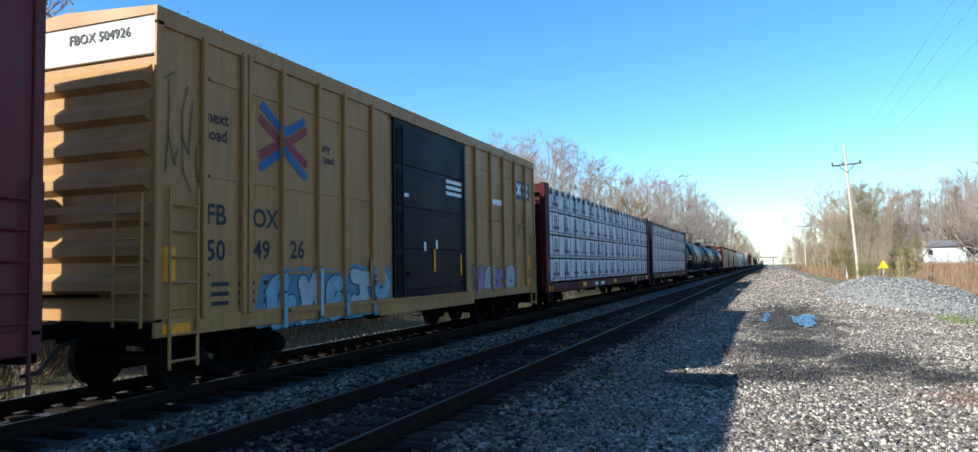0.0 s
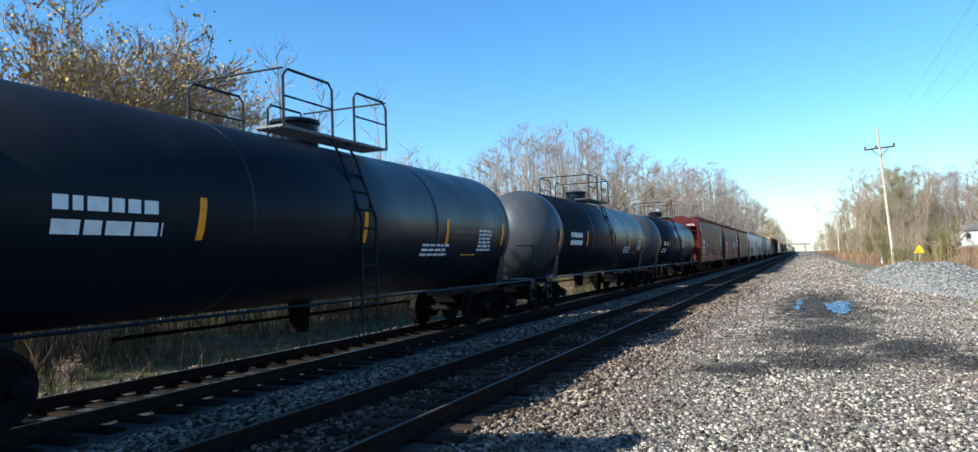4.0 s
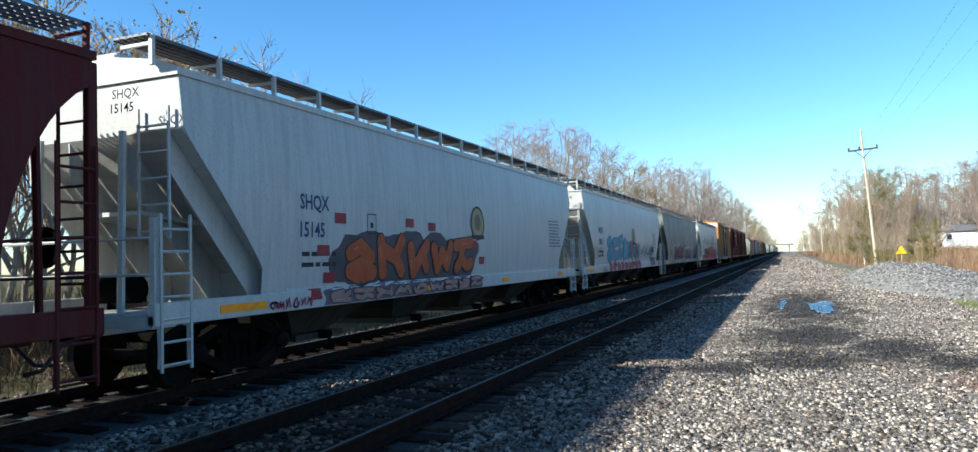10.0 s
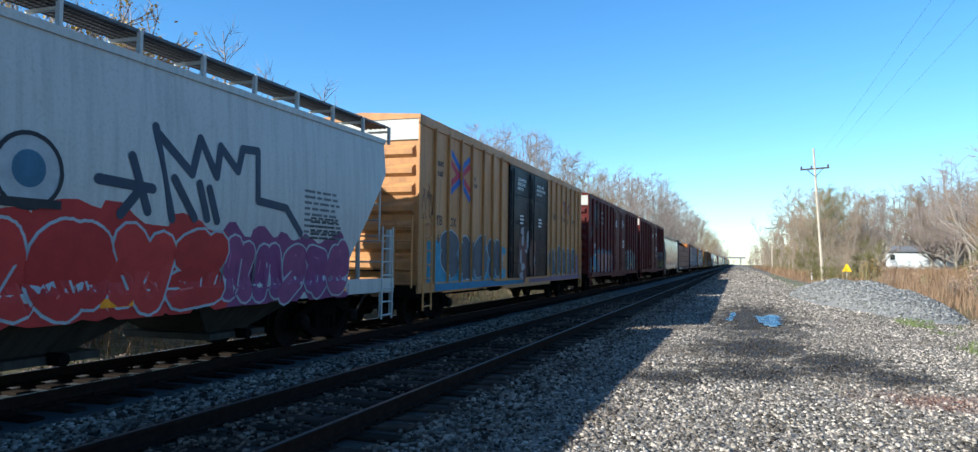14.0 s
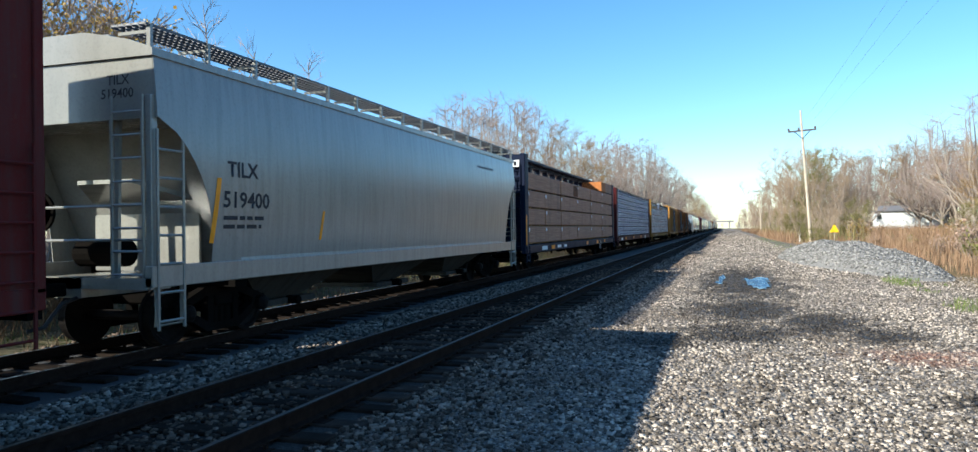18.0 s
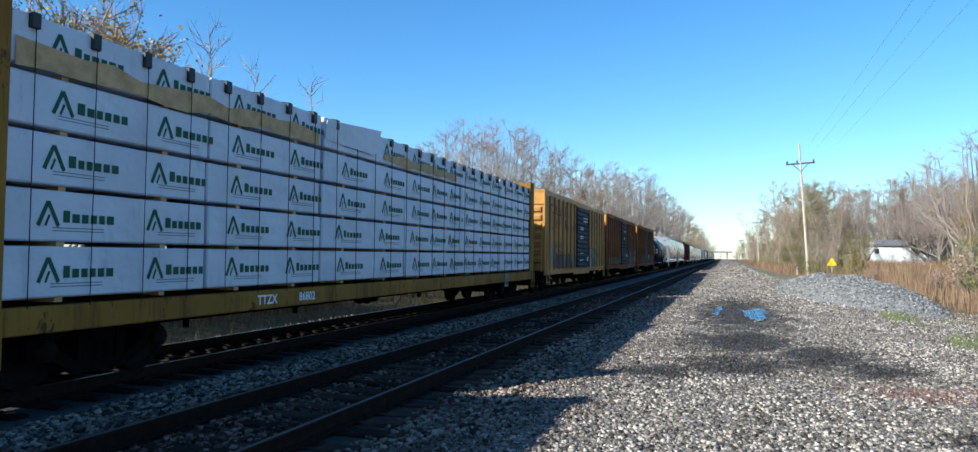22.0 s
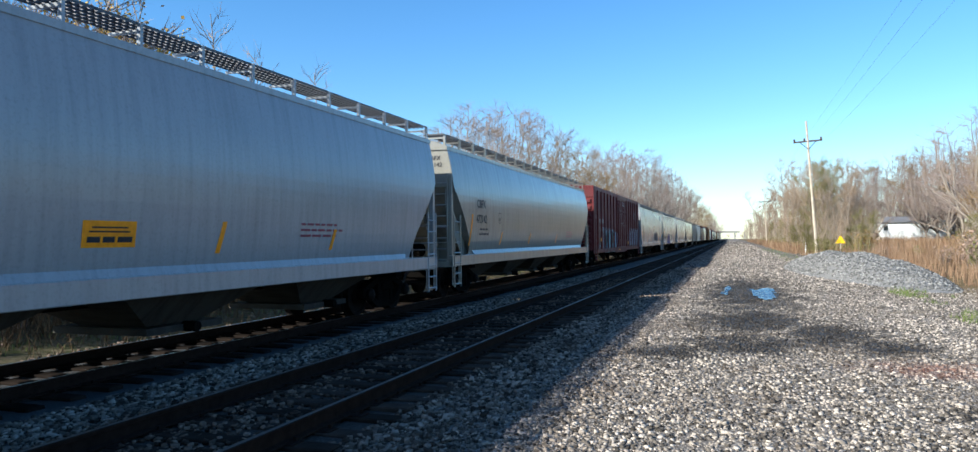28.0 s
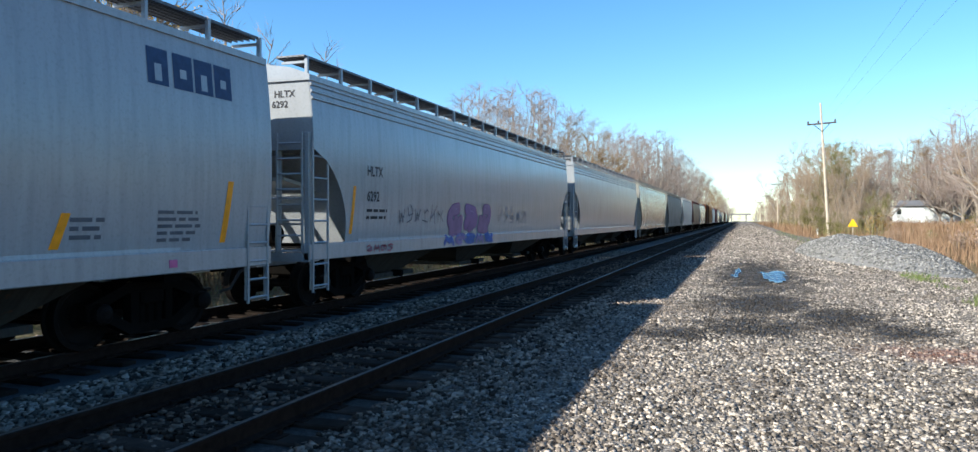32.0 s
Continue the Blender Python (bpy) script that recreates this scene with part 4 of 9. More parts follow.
# ---- covered hopper ----
def hopper(name, label, u0, u1, body, eave=4.1, roof=4.42, cut_z=3.3, cut=1.7, curved=False, bays=3, bulge=0.09, walk_up=0.1, detail=True, under=None, floor=1.16, grate="grate", flange=False, open_grate=True, full_side=False, inset=0.1):
    car = new_car(name, label, "hopper car", u0)
    L = u1 - u0
    zm = 2.5
    face = lambda z: 1.56 - bulge * ((z - zm) / 1.5) ** 2 if z > floor + 0.05 else 1.53

    def cut_at(z):
        if z >= cut_z:
            return inset
        k = (cut_z - z) / (cut_z - floor)
        return inset + cut * (math.sin(min(1, k * 1.15) * 1.5708) ** 0.6 if curved else min(1.0, k * 1.25))

    lev = sorted([floor + (eave - floor) * i / 16 for i in range(17)] + [cut_z - 0.004, cut_z + 0.001])
    mb = Mesh()
    deep = lambda z: inset if z >= cut_z else (1.0 + (cut_z - z) * 0.45 if curved else inset + (cut_z - z) * 0.95)
    mb.loft([[(-face(z) + 0.02, deep(z), z), (face(z) - 0.02, deep(z), z), (face(z) - 0.02, L - deep(z), z), (-face(z) + 0.02, L - deep(z), z)] for z in lev])
    part("shell", mb, body, car, "body with end sheets sloping in under the roof")
    edge = (lambda z: 0.02) if full_side else cut_at
    for s in (-1, 1):
        sheet = Mesh().loft([[(s * (face(z) - 0.014), edge(z), z), (s * face(z), edge(z), z), (s * face(z), L - edge(z), z), (s * (face(z) - 0.014), L - edge(z), z)] for z in [floor + 0.051 + (eave - floor - 0.06) * i / 16 for i in range(17)]])
        part("side_sheet", sheet, body, car)
    fx = face(eave)
    mb = Mesh().prism([(-fx - 0.04, eave - 0.1), (fx + 0.04, eave - 0.1), (fx + 0.04, eave), (fx - 0.35, eave + 0.14), (0.4, roof), (-0.4, roof), (-fx + 0.35, eave + 0.14), (-fx - 0.04, eave)], inset - 0.04, L - inset + 0.04)
    part("roof", mb, body, car)
    if flange:
        for i in range(3):
            z = eave - 0.16 - 0.12 * i
            mb = Mesh().prism([(face(z), z - 0.03), (face(z) + 0.035, z - 0.015), (face(z) + 0.035, z + 0.015), (face(z), z + 0.03)], 0.1, L - 0.1)
            part("top_rib", mb, body, car)
    mb = Mesh().box(-0.36, 0.36, 0.5, L - 0.5, roof - 0.02, roof + 0.1, 0.03)
    part("hatch_cover", mb, body, car)
    for s in (-1, 1):
        a, b = sorted((s * 1.40, s * 1.53))
        part("side_sill", Mesh().box(a, b, 0, L, 0.92, floor + 0.05, 0.012), body, car)
        # running board on brackets along the edge of the roof
        a, b = sorted((s * (fx - 0.62), s * (fx - 0.06)))
        wz = eave + 0.2 + walk_up
        mb = Mesh()
        for i in range(6):
            x = a + (b - a) * i / 5
            mb.box(x - 0.006, x + 0.006, 0.05, L - 0.05, wz, wz + 0.04)
        step = 0.11 if open_grate else 0.07
        for i in range(int((L - 0.1) / step)):
            y = 0.05 + i * step
            mb.box(a, b, y, y + (0.012 if open_grate else 0.05), wz + 0.012, wz + 0.04)
        board = part("running_board", mb, grate, car, "open metal grating walkway")
        br = Mesh().box(-0.03, 0.03, -0.025, 0.025, 0, wz - eave + 0.08).box(-0.5 if s > 0 else 0, 0 if s > 0 else 0.5, -0.02, 0.02, wz - eave - 0.045, wz - eave - 0.003).made("bracket", MAT[body] if isinstance(body, str) else body)
        k = int(L / 1.15)
        for i in range(k + 1):
            put("bracket", br, board, pose(s * (fx - 0.05), 0.12 + (L - 0.24) * i / k, eave - 0.05))
    # hopper bays below the sill
    end = max(cut + 0.85, deep(floor))
    w = (L - 2 * end) / bays
    for i in range(bays):
        y0 = end + w * i
        mb = Mesh().loft([[(-1.38, y0 + 0.02, floor), (1.38, y0 + 0.02, floor), (1.38, y0 + w - 0.02, floor), (-1.38, y0 + w - 0.02, floor)],
                          [(-0.62, y0 + w * 0.36, 0.42), (0.62, y0 + w * 0.36, 0.42), (0.62, y0 + w * 0.64, 0.42), (-0.62, y0 + w * 0.64, 0.42)]])
        mb.box(-0.85, 0.85, y0 + w * 0.3, y0 + w * 0.7, 0.32, 0.42)
        bay = part("bay", mb, under or "chute", car)
        if detail:
            part("outlet_gate", Mesh().lathe([(0, 0.08), (0.25, 0.08)], "x", (0.8, y0 + w * 0.5, 0.38), 10), "steel_dark", bay)
    # end platforms, posts, ladders
    for y, d in ((0, 1), (L, -1)):
        y0, y1 = sorted((y, y + d * (cut + 0.5)))
        mb = Mesh().box(-1.5, 1.5, *sorted((y, y + d * 0.35)), 0.9, 1.05).box(-0.35, 0.35, y0, y1, 0.78, 1.06)
        part("end_platform", mb, body, car)
        if detail:
            for x in (-1.28, -0.5, 0.5, 1.28) if not curved else ():
                tri = [(y + d * inset, cut_z - 0.02), (y + d * (deep(floor) - 0.02), floor + 0.02), (y + d * (deep(floor) - 0.55), floor - 0.08), (y + d * (inset + 0.02), cut_z - 0.55)]
                part("end_gusset", Mesh().loft([[(x - 0.012, p, q) for p, q in tri], [(x + 0.012, p, q) for p, q in tri]]), body, car)
            yb = y + d * (deep(floor) - 0.35)
            if not flange:
                part("end_bulkhead", Mesh().box(-1.0, 1.0, *sorted((yb, yb + d * 0.05)), 1.05, 2.15, 0.01), body, car)
            yc = y + d * 0.75
            mb = Mesh().loft([[(-0.5, yc, 2.42), (0.5, yc, 2.42), (0.5, yc, 2.36), (-0.5, yc, 2.36)], [(-1.0, yb, 2.18), (1.0, yb, 2.18), (1.0, yb, 2.1), (-1.0, yb, 2.1)]])
            part("slope_plate", mb, body, car)
        for s in (-1, 1):
            ya, yb = sorted((y + d * 0.04, y + d * 0.16))
            part("corner_post", Mesh().box(s * 1.44 - 0.05, s * 1.44 + 0.05, ya, yb, 1.0, 2.25 if inset > 0.2 else min(eave - 0.02, cut_z + 0.3), 0.01), body, car)
            if detail:
                part("strut", Mesh().tube([(s * 0.75, y + d * 0.2, 1.05), (s * 0.75, y + d * 0.25, cut_z)], 0.05, 6), body, car)
        if detail:
            mb = Mesh()
            ya, yb = sorted((y + d * 0.1, y + d * 0.58))
            ladder(mb, 1.53, ya, yb, 0.36, 2.3 if not curved else 3.0, 7)
            part("ladder", mb, body, car)
            mb = Mesh()
            crossways_ladder(mb, y + d * (0.03 if inset < 0.2 else inset - 0.07), 0.85, 1.36, 1.0 if inset < 0.2 else 2.0, cut_z + 0.3, 8 if inset < 0.2 else 5)
            part("end_ladder", mb, body, car)
            mb = Mesh().tube([(-1.4, y + d * 0.06, 2.0), (1.4, y + d * 0.06, 2.0)], 0.02, 5).tube([(-1.4, y + d * 0.06, 1.55), (1.4, y + d * 0.06, 1.55)], 0.02, 5)
            part("hand_rail", mb, body, car)
            # step hung below the sill
            mb = Mesh().tube([(1.48, ya, 0.95), (1.48, ya, 0.42), (1.48, yb, 0.42), (1.48, yb, 0.95)], 0.022, 5)
            part("step", mb, body, car)
    if detail:
        part("brake_wheel", Mesh().lathe([(-0.02, 0.28), (0.02, 0.28), (0.02, 0.23), (-0.02, 0.23)], "y", (-0.6, 0.2, 1.95), 18), "steel_dark", car)
        part("air_reservoir", Mesh().lathe([(-0.5, 0.1), (-0.42, 0.2), (0.42, 0.2), (0.5, 0.1)], "x", (-0.2, 0.95, 1.35), 14), "steel_dark", car)
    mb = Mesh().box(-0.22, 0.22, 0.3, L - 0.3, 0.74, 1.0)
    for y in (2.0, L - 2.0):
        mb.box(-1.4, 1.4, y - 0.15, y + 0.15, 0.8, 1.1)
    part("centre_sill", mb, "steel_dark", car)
    running_gear(car, L, (2.0, L - 2.0), detail)
    return car, face


# ---- tank car ----
def tank_car(name, label, u0, u1, mat, r=1.47, zc=2.42, rails=True, detail=True):
    car = new_car(name, label, "tank car", u0)
    L = u1 - u0
    prof = []
    for i in range(9):
        a = 1.5708 * i / 8
        prof.append((0.8 + 1.3 * (1 - math.sin(a)), r * math.cos(a) if i < 8 else 0.02))
    prof = prof[::-1]
    # head, shell with weld seams, head
    body = [(y, q) for y, q in prof]
    full = body + [(L - y, q) for y, q in body[::-1]]
    part("shell", Mesh().lathe(full[8:-8], "y", (0, 0, zc), 56), mat, car, "", True)
    for y, d in ((0, 1), (L, -1)):
        part("head", Mesh().lathe([(y + d * p, q + 0.001) for p, q in body[:9]], "y", (0, 0, zc), 56), "tank_head", car, "domed black end, made greyer to carry sunlight in its colour", True)
    face = lambda z: math.sqrt(max(0.01, r * r - (z - zc) ** 2))
    for k in (0.34, 0.66):
        y = L * k
        part("band", Mesh().lathe([(-0.03, r + 0.001), (-0.03, r + 0.004), (0.03, r + 0.004), (0.03, r + 0.001)], "y", (0, y, zc), 56), mat, car)
    # manway, valves and platform with rails
    yc = L / 2
    part("manway", Mesh().lathe([(0, 0.42), (0.42, 0.42), (0.45, 0.46), (0.5, 0.46), (0.55, 0.3)], "z", (0, yc, zc + r - 0.08), 20), mat, car)
    for s in (-1, 1):
        a, b = sorted((s * 0.45, s * 1.0))
        mb = Mesh()
        for i in range(7):
            x = a + (b - a) * i / 6
            mb.box(x - 0.008, x + 0.008, yc - 1.6, yc + 1.6, zc + r - 0.02, zc + r + 0.03)
        for i in range(24):
            y = yc - 1.6 + 3.2 * i / 23
            mb.box(a, b, y - 0.008, y + 0.008, zc + r, zc + r + 0.03)
        part("platform", mb, "grate", car)
        if rails:
            x, zt = s * 1.0, zc + r + 0.95
            mb = Mesh().tube([(x, yc - 1.6, zc + r), (x, yc - 1.6, zt - 0.12), (x, yc - 1.48, zt), (x, yc - 0.35, zt), (x, yc - 0.25, zt - 0.1), (x, yc - 0.25, zc + r)], 0.024, 6)
            part("railing", mb.tube([(x, yc - 1.6, zc + r + 0.5), (x, yc - 0.25, zc + r + 0.5)], 0.018, 5), "black", car)
            mb = Mesh().tube([(x, yc + 0.45, zc + r), (x, yc + 0.45, zt - 0.1), (x, yc + 0.55, zt), (x, yc + 1.48, zt), (x, yc + 1.6, zt - 0.12), (x, yc + 1.6, zc + r)], 0.024, 6)
            mb.tube([(x, yc + 0.45, zc + r + 0.5), (x, yc + 1.6, zc + r + 0.5)], 0.018, 5)
            part("railing", mb, "black", car)
    if rails:
        for y in (yc - 1.6, yc + 1.6):
            part("cross_rail", Mesh().tube([(-1.0, y, zc + r + 0.95), (1.0, y, zc + r + 0.95)], 0.02, 5), "black", car)
    for s in (-1, 1):
        mb = Mesh()
        for yy in (yc - 0.24, yc + 0.24):
            mb.tube([(s * 1.52, yy, 0.55), (s * 1.55, yy, zc), (s * 1.15, yy, zc + r * 0.75), (s * 0.95, yy, zc + r)], 0.026, 5)
        for i in range(10):
            z = 0.6 + i * 0.33
            x = 1.53 if z < zc + 0.2 else 1.53 - (z - zc - 0.2) * 0.42
            mb.tube([(s * x, yc - 0.24, z), (s * x, yc + 0.24, z)], 0.018, 5)
        part("ladder", mb, mat, car)
        part("handrail", Mesh().tube([(s * 1.5, 0.4, 1.02), (s * 1.53, 1.6, 1.02), (s * 1.53, L - 1.6, 1.02), (s * 1.5, L - 0.4, 1.02)], 0.022, 5), mat, car)
    for y, d in ((0, 1), (L, -1)):
        y0, y1 = sorted((y + d * 0.05, y + d * 3.4))
        part("stub_sill", Mesh().box(-0.3, 0.3, y0, y1, 0.74, 1.12, 0.02).box(-1.5, 1.5, *sorted((y + d * 0.1, y + d * 0.5)), 0.9, 1.04, 0.02), mat, car)
        yb = y + d * 2.0
        mb = Mesh().loft([[(-1.15, yb - 0.25, 0.95), (1.15, yb - 0.25, 0.95), (1.15, yb + 0.25, 0.95), (-1.15, yb + 0.25, 0.95)], [(-1.3, yb - 0.12, zc - 0.55), (1.3, yb - 0.12, zc - 0.55), (1.3, yb + 0.12, zc - 0.55), (-1.3, yb + 0.12, zc - 0.55)]])
        part("saddle", mb, mat, car)
        for s in (-1, 1):
            mb = Mesh()
            ladder(mb, s * 1.5, y + d * 0.12, y + d * 0.5, 0.38, 1.0, 2)
            mb.tube([(s * 1.48, y + d * 0.15, 1.0), (s * 1.48, y + d * 0.15, 2.0), (s * 1.0, y + d * 0.15, 2.0)], 0.02, 5)
            part("grab_iron", mb, mat, car)
    part("bottom_outlet", Mesh().lathe([(0.42, 0.16), (1.0, 0.22)], "z", (0, yc, 0), 14).tube([(0, yc - 4, 0.72), (0, yc + 4, 0.72)], 0.03, 5), "steel_dark", car)
    running_gear(car, L, (2.0, L - 2.0), detail)
    return car, face


# ---- centre-beam flat car with lumber packs ----
def centrebeam(name, label, u0, u1, steel, pack_mat, tiers, top=4.42, rake=None, post_top=4.6, joints=None, shade=None, seed=1, cables=True, chord=None):
    car = new_car(name, label, "lumber car", u0)
    L, rnd = u1 - u0, random.Random(seed)
    W = 1.53
    for s in (-1, 1):
        a, b = sorted((s * (W - 0.16), s * W))
        part("side_sill", Mesh().box(a, b, 0, L, 0.72, 1.02, 0.015), steel, car)
    part("deck", Mesh().box(-W + 0.16, W - 0.16, 0, L, 0.92, 1.0).box(-0.3, 0.3, 0, L, 0.72, 0.95), steel, car)
    bearer = Mesh().box(-W + 0.15, W - 0.15, -0.05, 0.05, 0.78, 0.93).made("cross_bearer", steel)
    for i in range(18):
        put("cross_bearer", bearer, car, pose(0, 0.9 + (L - 1.8) * i / 17, 0))
    # bulkheads at both ends
    for y, d in ((0, 1), (L, -1)):
        y0, y1 = sorted((y + d * 0.05, y + d * 0.55))
        for s in (-1, 1):
            a, b = sorted((s * (W - 0.2), s * W))
            part("bulkhead_post", Mesh().box(a, b, y0, y1, 1.0, post_top, 0.02), steel, car)
        ya, yb = sorted((y + d * 0.3, y + d * 0.42))
        bh = part("bulkhead", Mesh().box(-W + 0.18, W - 0.18, ya, yb, 1.0, post_top - 0.02), steel, car)
        for k in range(6):
            z = 1.25 + (post_top - 1.6) * k / 5
            part("bulkhead_rib", Mesh().box(-W + 0.18, W - 0.18, *sorted((y + d * 0.12, y + d * 0.31)), z, z + 0.1, 0.015), steel, bh)
        for x in (-0.62, 0.62):
            part("bulkhead_stiffener", Mesh().box(x - 0.07, x + 0.07, *sorted((y + d * 0.08, y + d * 0.31)), 1.0, post_top - 0.05), steel, bh)
        mb = Mesh()
        ladder(mb, W + 0.03, *sorted((y + d * 0.1, y + d * 0.5)), 0.4, 1.0, 3)
        crossways_ladder(mb, y + d * 0.02, 0.9, 1.35, 1.0, post_top - 0.4, 9)
        part("ladder", mb, steel, car)
    # the centre beam: top chord on tapered posts
    side_top = post_top
    post_top = chord or post_top
    part("top_chord", Mesh().box(-0.38, 0.38, 0.4, L - 0.4, post_top - 0.16, post_top - 0.04, 0.02).box(-0.14, 0.14, 0.4, L - 0.4, post_top - 0.3, post_top - 0.15), steel, car)
    post = Mesh().box(-0.12, 0.12, -0.14, 0.14, 1.0, post_top - 0.15).made("beam_post", MAT[steel] if isinstance(steel, str) else steel)
    k = int(L / 1.6)
    for i in range(1, k):
        put("beam_post", post, car, pose(0, L * i / k, 0))
    # packs
    face = lambda z: W - 0.04
    z0 = 1.06
    th = (top - z0) / tiers
    spacer = Mesh().box(0.25, W - 0.1, -0.05, 0.05, -0.012, 0.05).made("spacer", "lumber")
    spans = []
    joints = joints or [0.62, L * 0.36, L * 0.66, L - 0.62]
    for t in range(tiers):
        for a, b in zip(joints, joints[1:]):
            j = rnd.uniform(-0.03, 0.03)
            push = rnd.uniform(-0.02, 0.02)
            mb = Mesh().box(0.2, W - 0.04 + push, a + 0.03 + j, b - 0.03 + j, z0 + t * th + 0.045, z0 + (t + 1) * th - 0.012, 0.02)
            p = part("lumber_pack", mb, pack_mat, car)
            for q in range(2 if tiers < 8 else 0):
                put("spacer", spacer, p, pose(0, a + (b - a) * (q + 0.5) / 2, z0 + t * th))
            spans.append((t, a + j, b + j, z0 + t * th + 0.045, z0 + (t + 1) * th - 0.012, W - 0.04 + push, p))
        mb = Mesh().box(-W + 0.04, -0.2, joints[0], joints[-1], z0 + t * th + 0.045, z0 + (t + 1) * th - 0.012, 0.02)
        part("lumber_pack", mb, pack_mat, car)
    # tie-down cables over the load
    for i in range(1, 2 * k):
        y = L * i / (2 * k)
        if 0.7 < y < L - 0.7:
            path = [(0.3, y + 0.25, post_top - 0.1), (W - 0.03, y + 0.9 * (not cables), top + 0.01)]
            mb = Mesh().tube(path + ([(W + 0.012, y, top - 0.05), (W + 0.012, y, 1.0)] if cables else []), 0.007, 4)
            part("cable", mb, "steel_dark", car)
            if cables:
                part("edge_protector", Mesh().box(W - 0.16, W + 0.02, y - 0.06, y + 0.06, top - 0.16 - 0.05 * rnd.random(), top + 0.004, 0.01), "black", car)
    mb = Mesh().tube([(0.9, 2, 0.64), (0.9, L - 2, 0.64)], 0.03, 5).tube([(-0.9, 2, 0.6), (-0.9, L - 2, 0.6)], 0.03, 5).lathe([(0, 0.15), (0.8, 0.15)], "y", (0.5, L * 0.45, 0.62), 12)
    for i in range(6):
        y = 4 + (L - 8) * i / 5
        mb.box(0.86, 0.94, y, y + 0.05, 0.5, 0.8)
    part("brake_gear", mb, "steel_dark", car)
    running_gear(car, L, (2.3, L - 2.3))
    return car, face, spans
# ---- paints of the train ----
for key, col, grime, rust, rough in (
        ("box_yellow", (0.39, 0.195, 0.058), 0.35, 0.12, 0.5), ("box_tan", (0.52, 0.245, 0.085), 0.45, 0.2, 0.5), ("box_black", (0.005, 0.0065, 0.011), 0.15, 0.1, 0.4),
        ("box_red", (0.13, 0.016, 0.018), 0.4, 0.15, 0.5), ("box_maroon", (0.10, 0.016, 0.015), 0.5, 0.2, 0.5), ("box_brown", (0.13, 0.04, 0.012), 0.75, 0.6, 0.65),
        ("rail_yellow", (0.46, 0.225, 0.05), 0.45, 0.25, 0.5), ("rail_rust", (0.17, 0.058, 0.014), 0.8, 0.6, 0.65), ("door_blue", (0.028, 0.037, 0.052), 0.5, 0.3, 0.55), ("door_dark", (0.016, 0.018, 0.022), 0.5, 0.4, 0.55),
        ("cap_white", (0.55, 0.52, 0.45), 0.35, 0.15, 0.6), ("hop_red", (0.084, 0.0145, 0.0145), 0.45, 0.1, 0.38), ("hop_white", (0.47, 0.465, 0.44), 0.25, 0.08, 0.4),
        ("hop_grey", (0.25, 0.245, 0.22), 0.3, 0.06, 0.2), ("hop_light", (0.31, 0.32, 0.335), 0.22, 0.05, 0.2), ("hop_cream", (0.30, 0.285, 0.245), 0.3, 0.08, 0.18), ("hop_dull", (0.20, 0.20, 0.175), 0.45, 0.1, 0.5),
        ("tank_black", (0.006, 0.009, 0.0155), 0.2, 0.06, 0.36), ("beam_red", (0.062, 0.009, 0.011), 0.5, 0.2, 0.5), ("beam_blue", (0.010, 0.014, 0.03), 0.4, 0.15, 0.45), ("beam_yellow", (0.26, 0.13, 0.014), 0.6, 0.4, 0.5), ("beam_black", (0.010, 0.012, 0.02), 0.4, 0.15, 0.45)):
    MAT[key] = paint("paint_" + key, col, grime, rust, rough, (0.06, 0.05, 0.045) if sum(col) > 0.07 else tuple(2.2 * q for q in col), spec=0.05 if sum(col) < 0.16 and "tank" not in key else (0.6 if key in ("hop_grey", "hop_light", "hop_cream") else 0.14 if key == "tank_black" else 0.25))
MAT["cap_orange"] = paint("paint_orange_cap", (0.62, 0.29, 0.05), 0.5, 0.3, 0.55)
# tank ends paler than the shell: sunlight on them is put into the colour
MAT["tank_head"] = paint("dusty_black_paint", (0.036, 0.038, 0.044), 0.4, 0.03, 0.45, (0.09, 0.088, 0.082), spec=0.6)
MAT["rail_rust"] = rusted("rust_streaked_orange", (0.29, 0.115, 0.035), (0.14, 0.044, 0.028), (0.045, 0.02, 0.018), amount=0.7)
MAT["rail_spotted"] = rusted("rust_spotted_yellow", (0.41, 0.205, 0.062), (0.20, 0.085, 0.03), (0.05, 0.024, 0.014), 0.3)
MAT["beam_yellow"] = rusted("rusty_yellow_steel", (0.30, 0.155, 0.03), (0.13, 0.055, 0.02), (0.04, 0.022, 0.014), 0.35)
MAT["box_brown"] = rusted("rust_brown_steel", (0.15, 0.055, 0.02), amount=0.6)
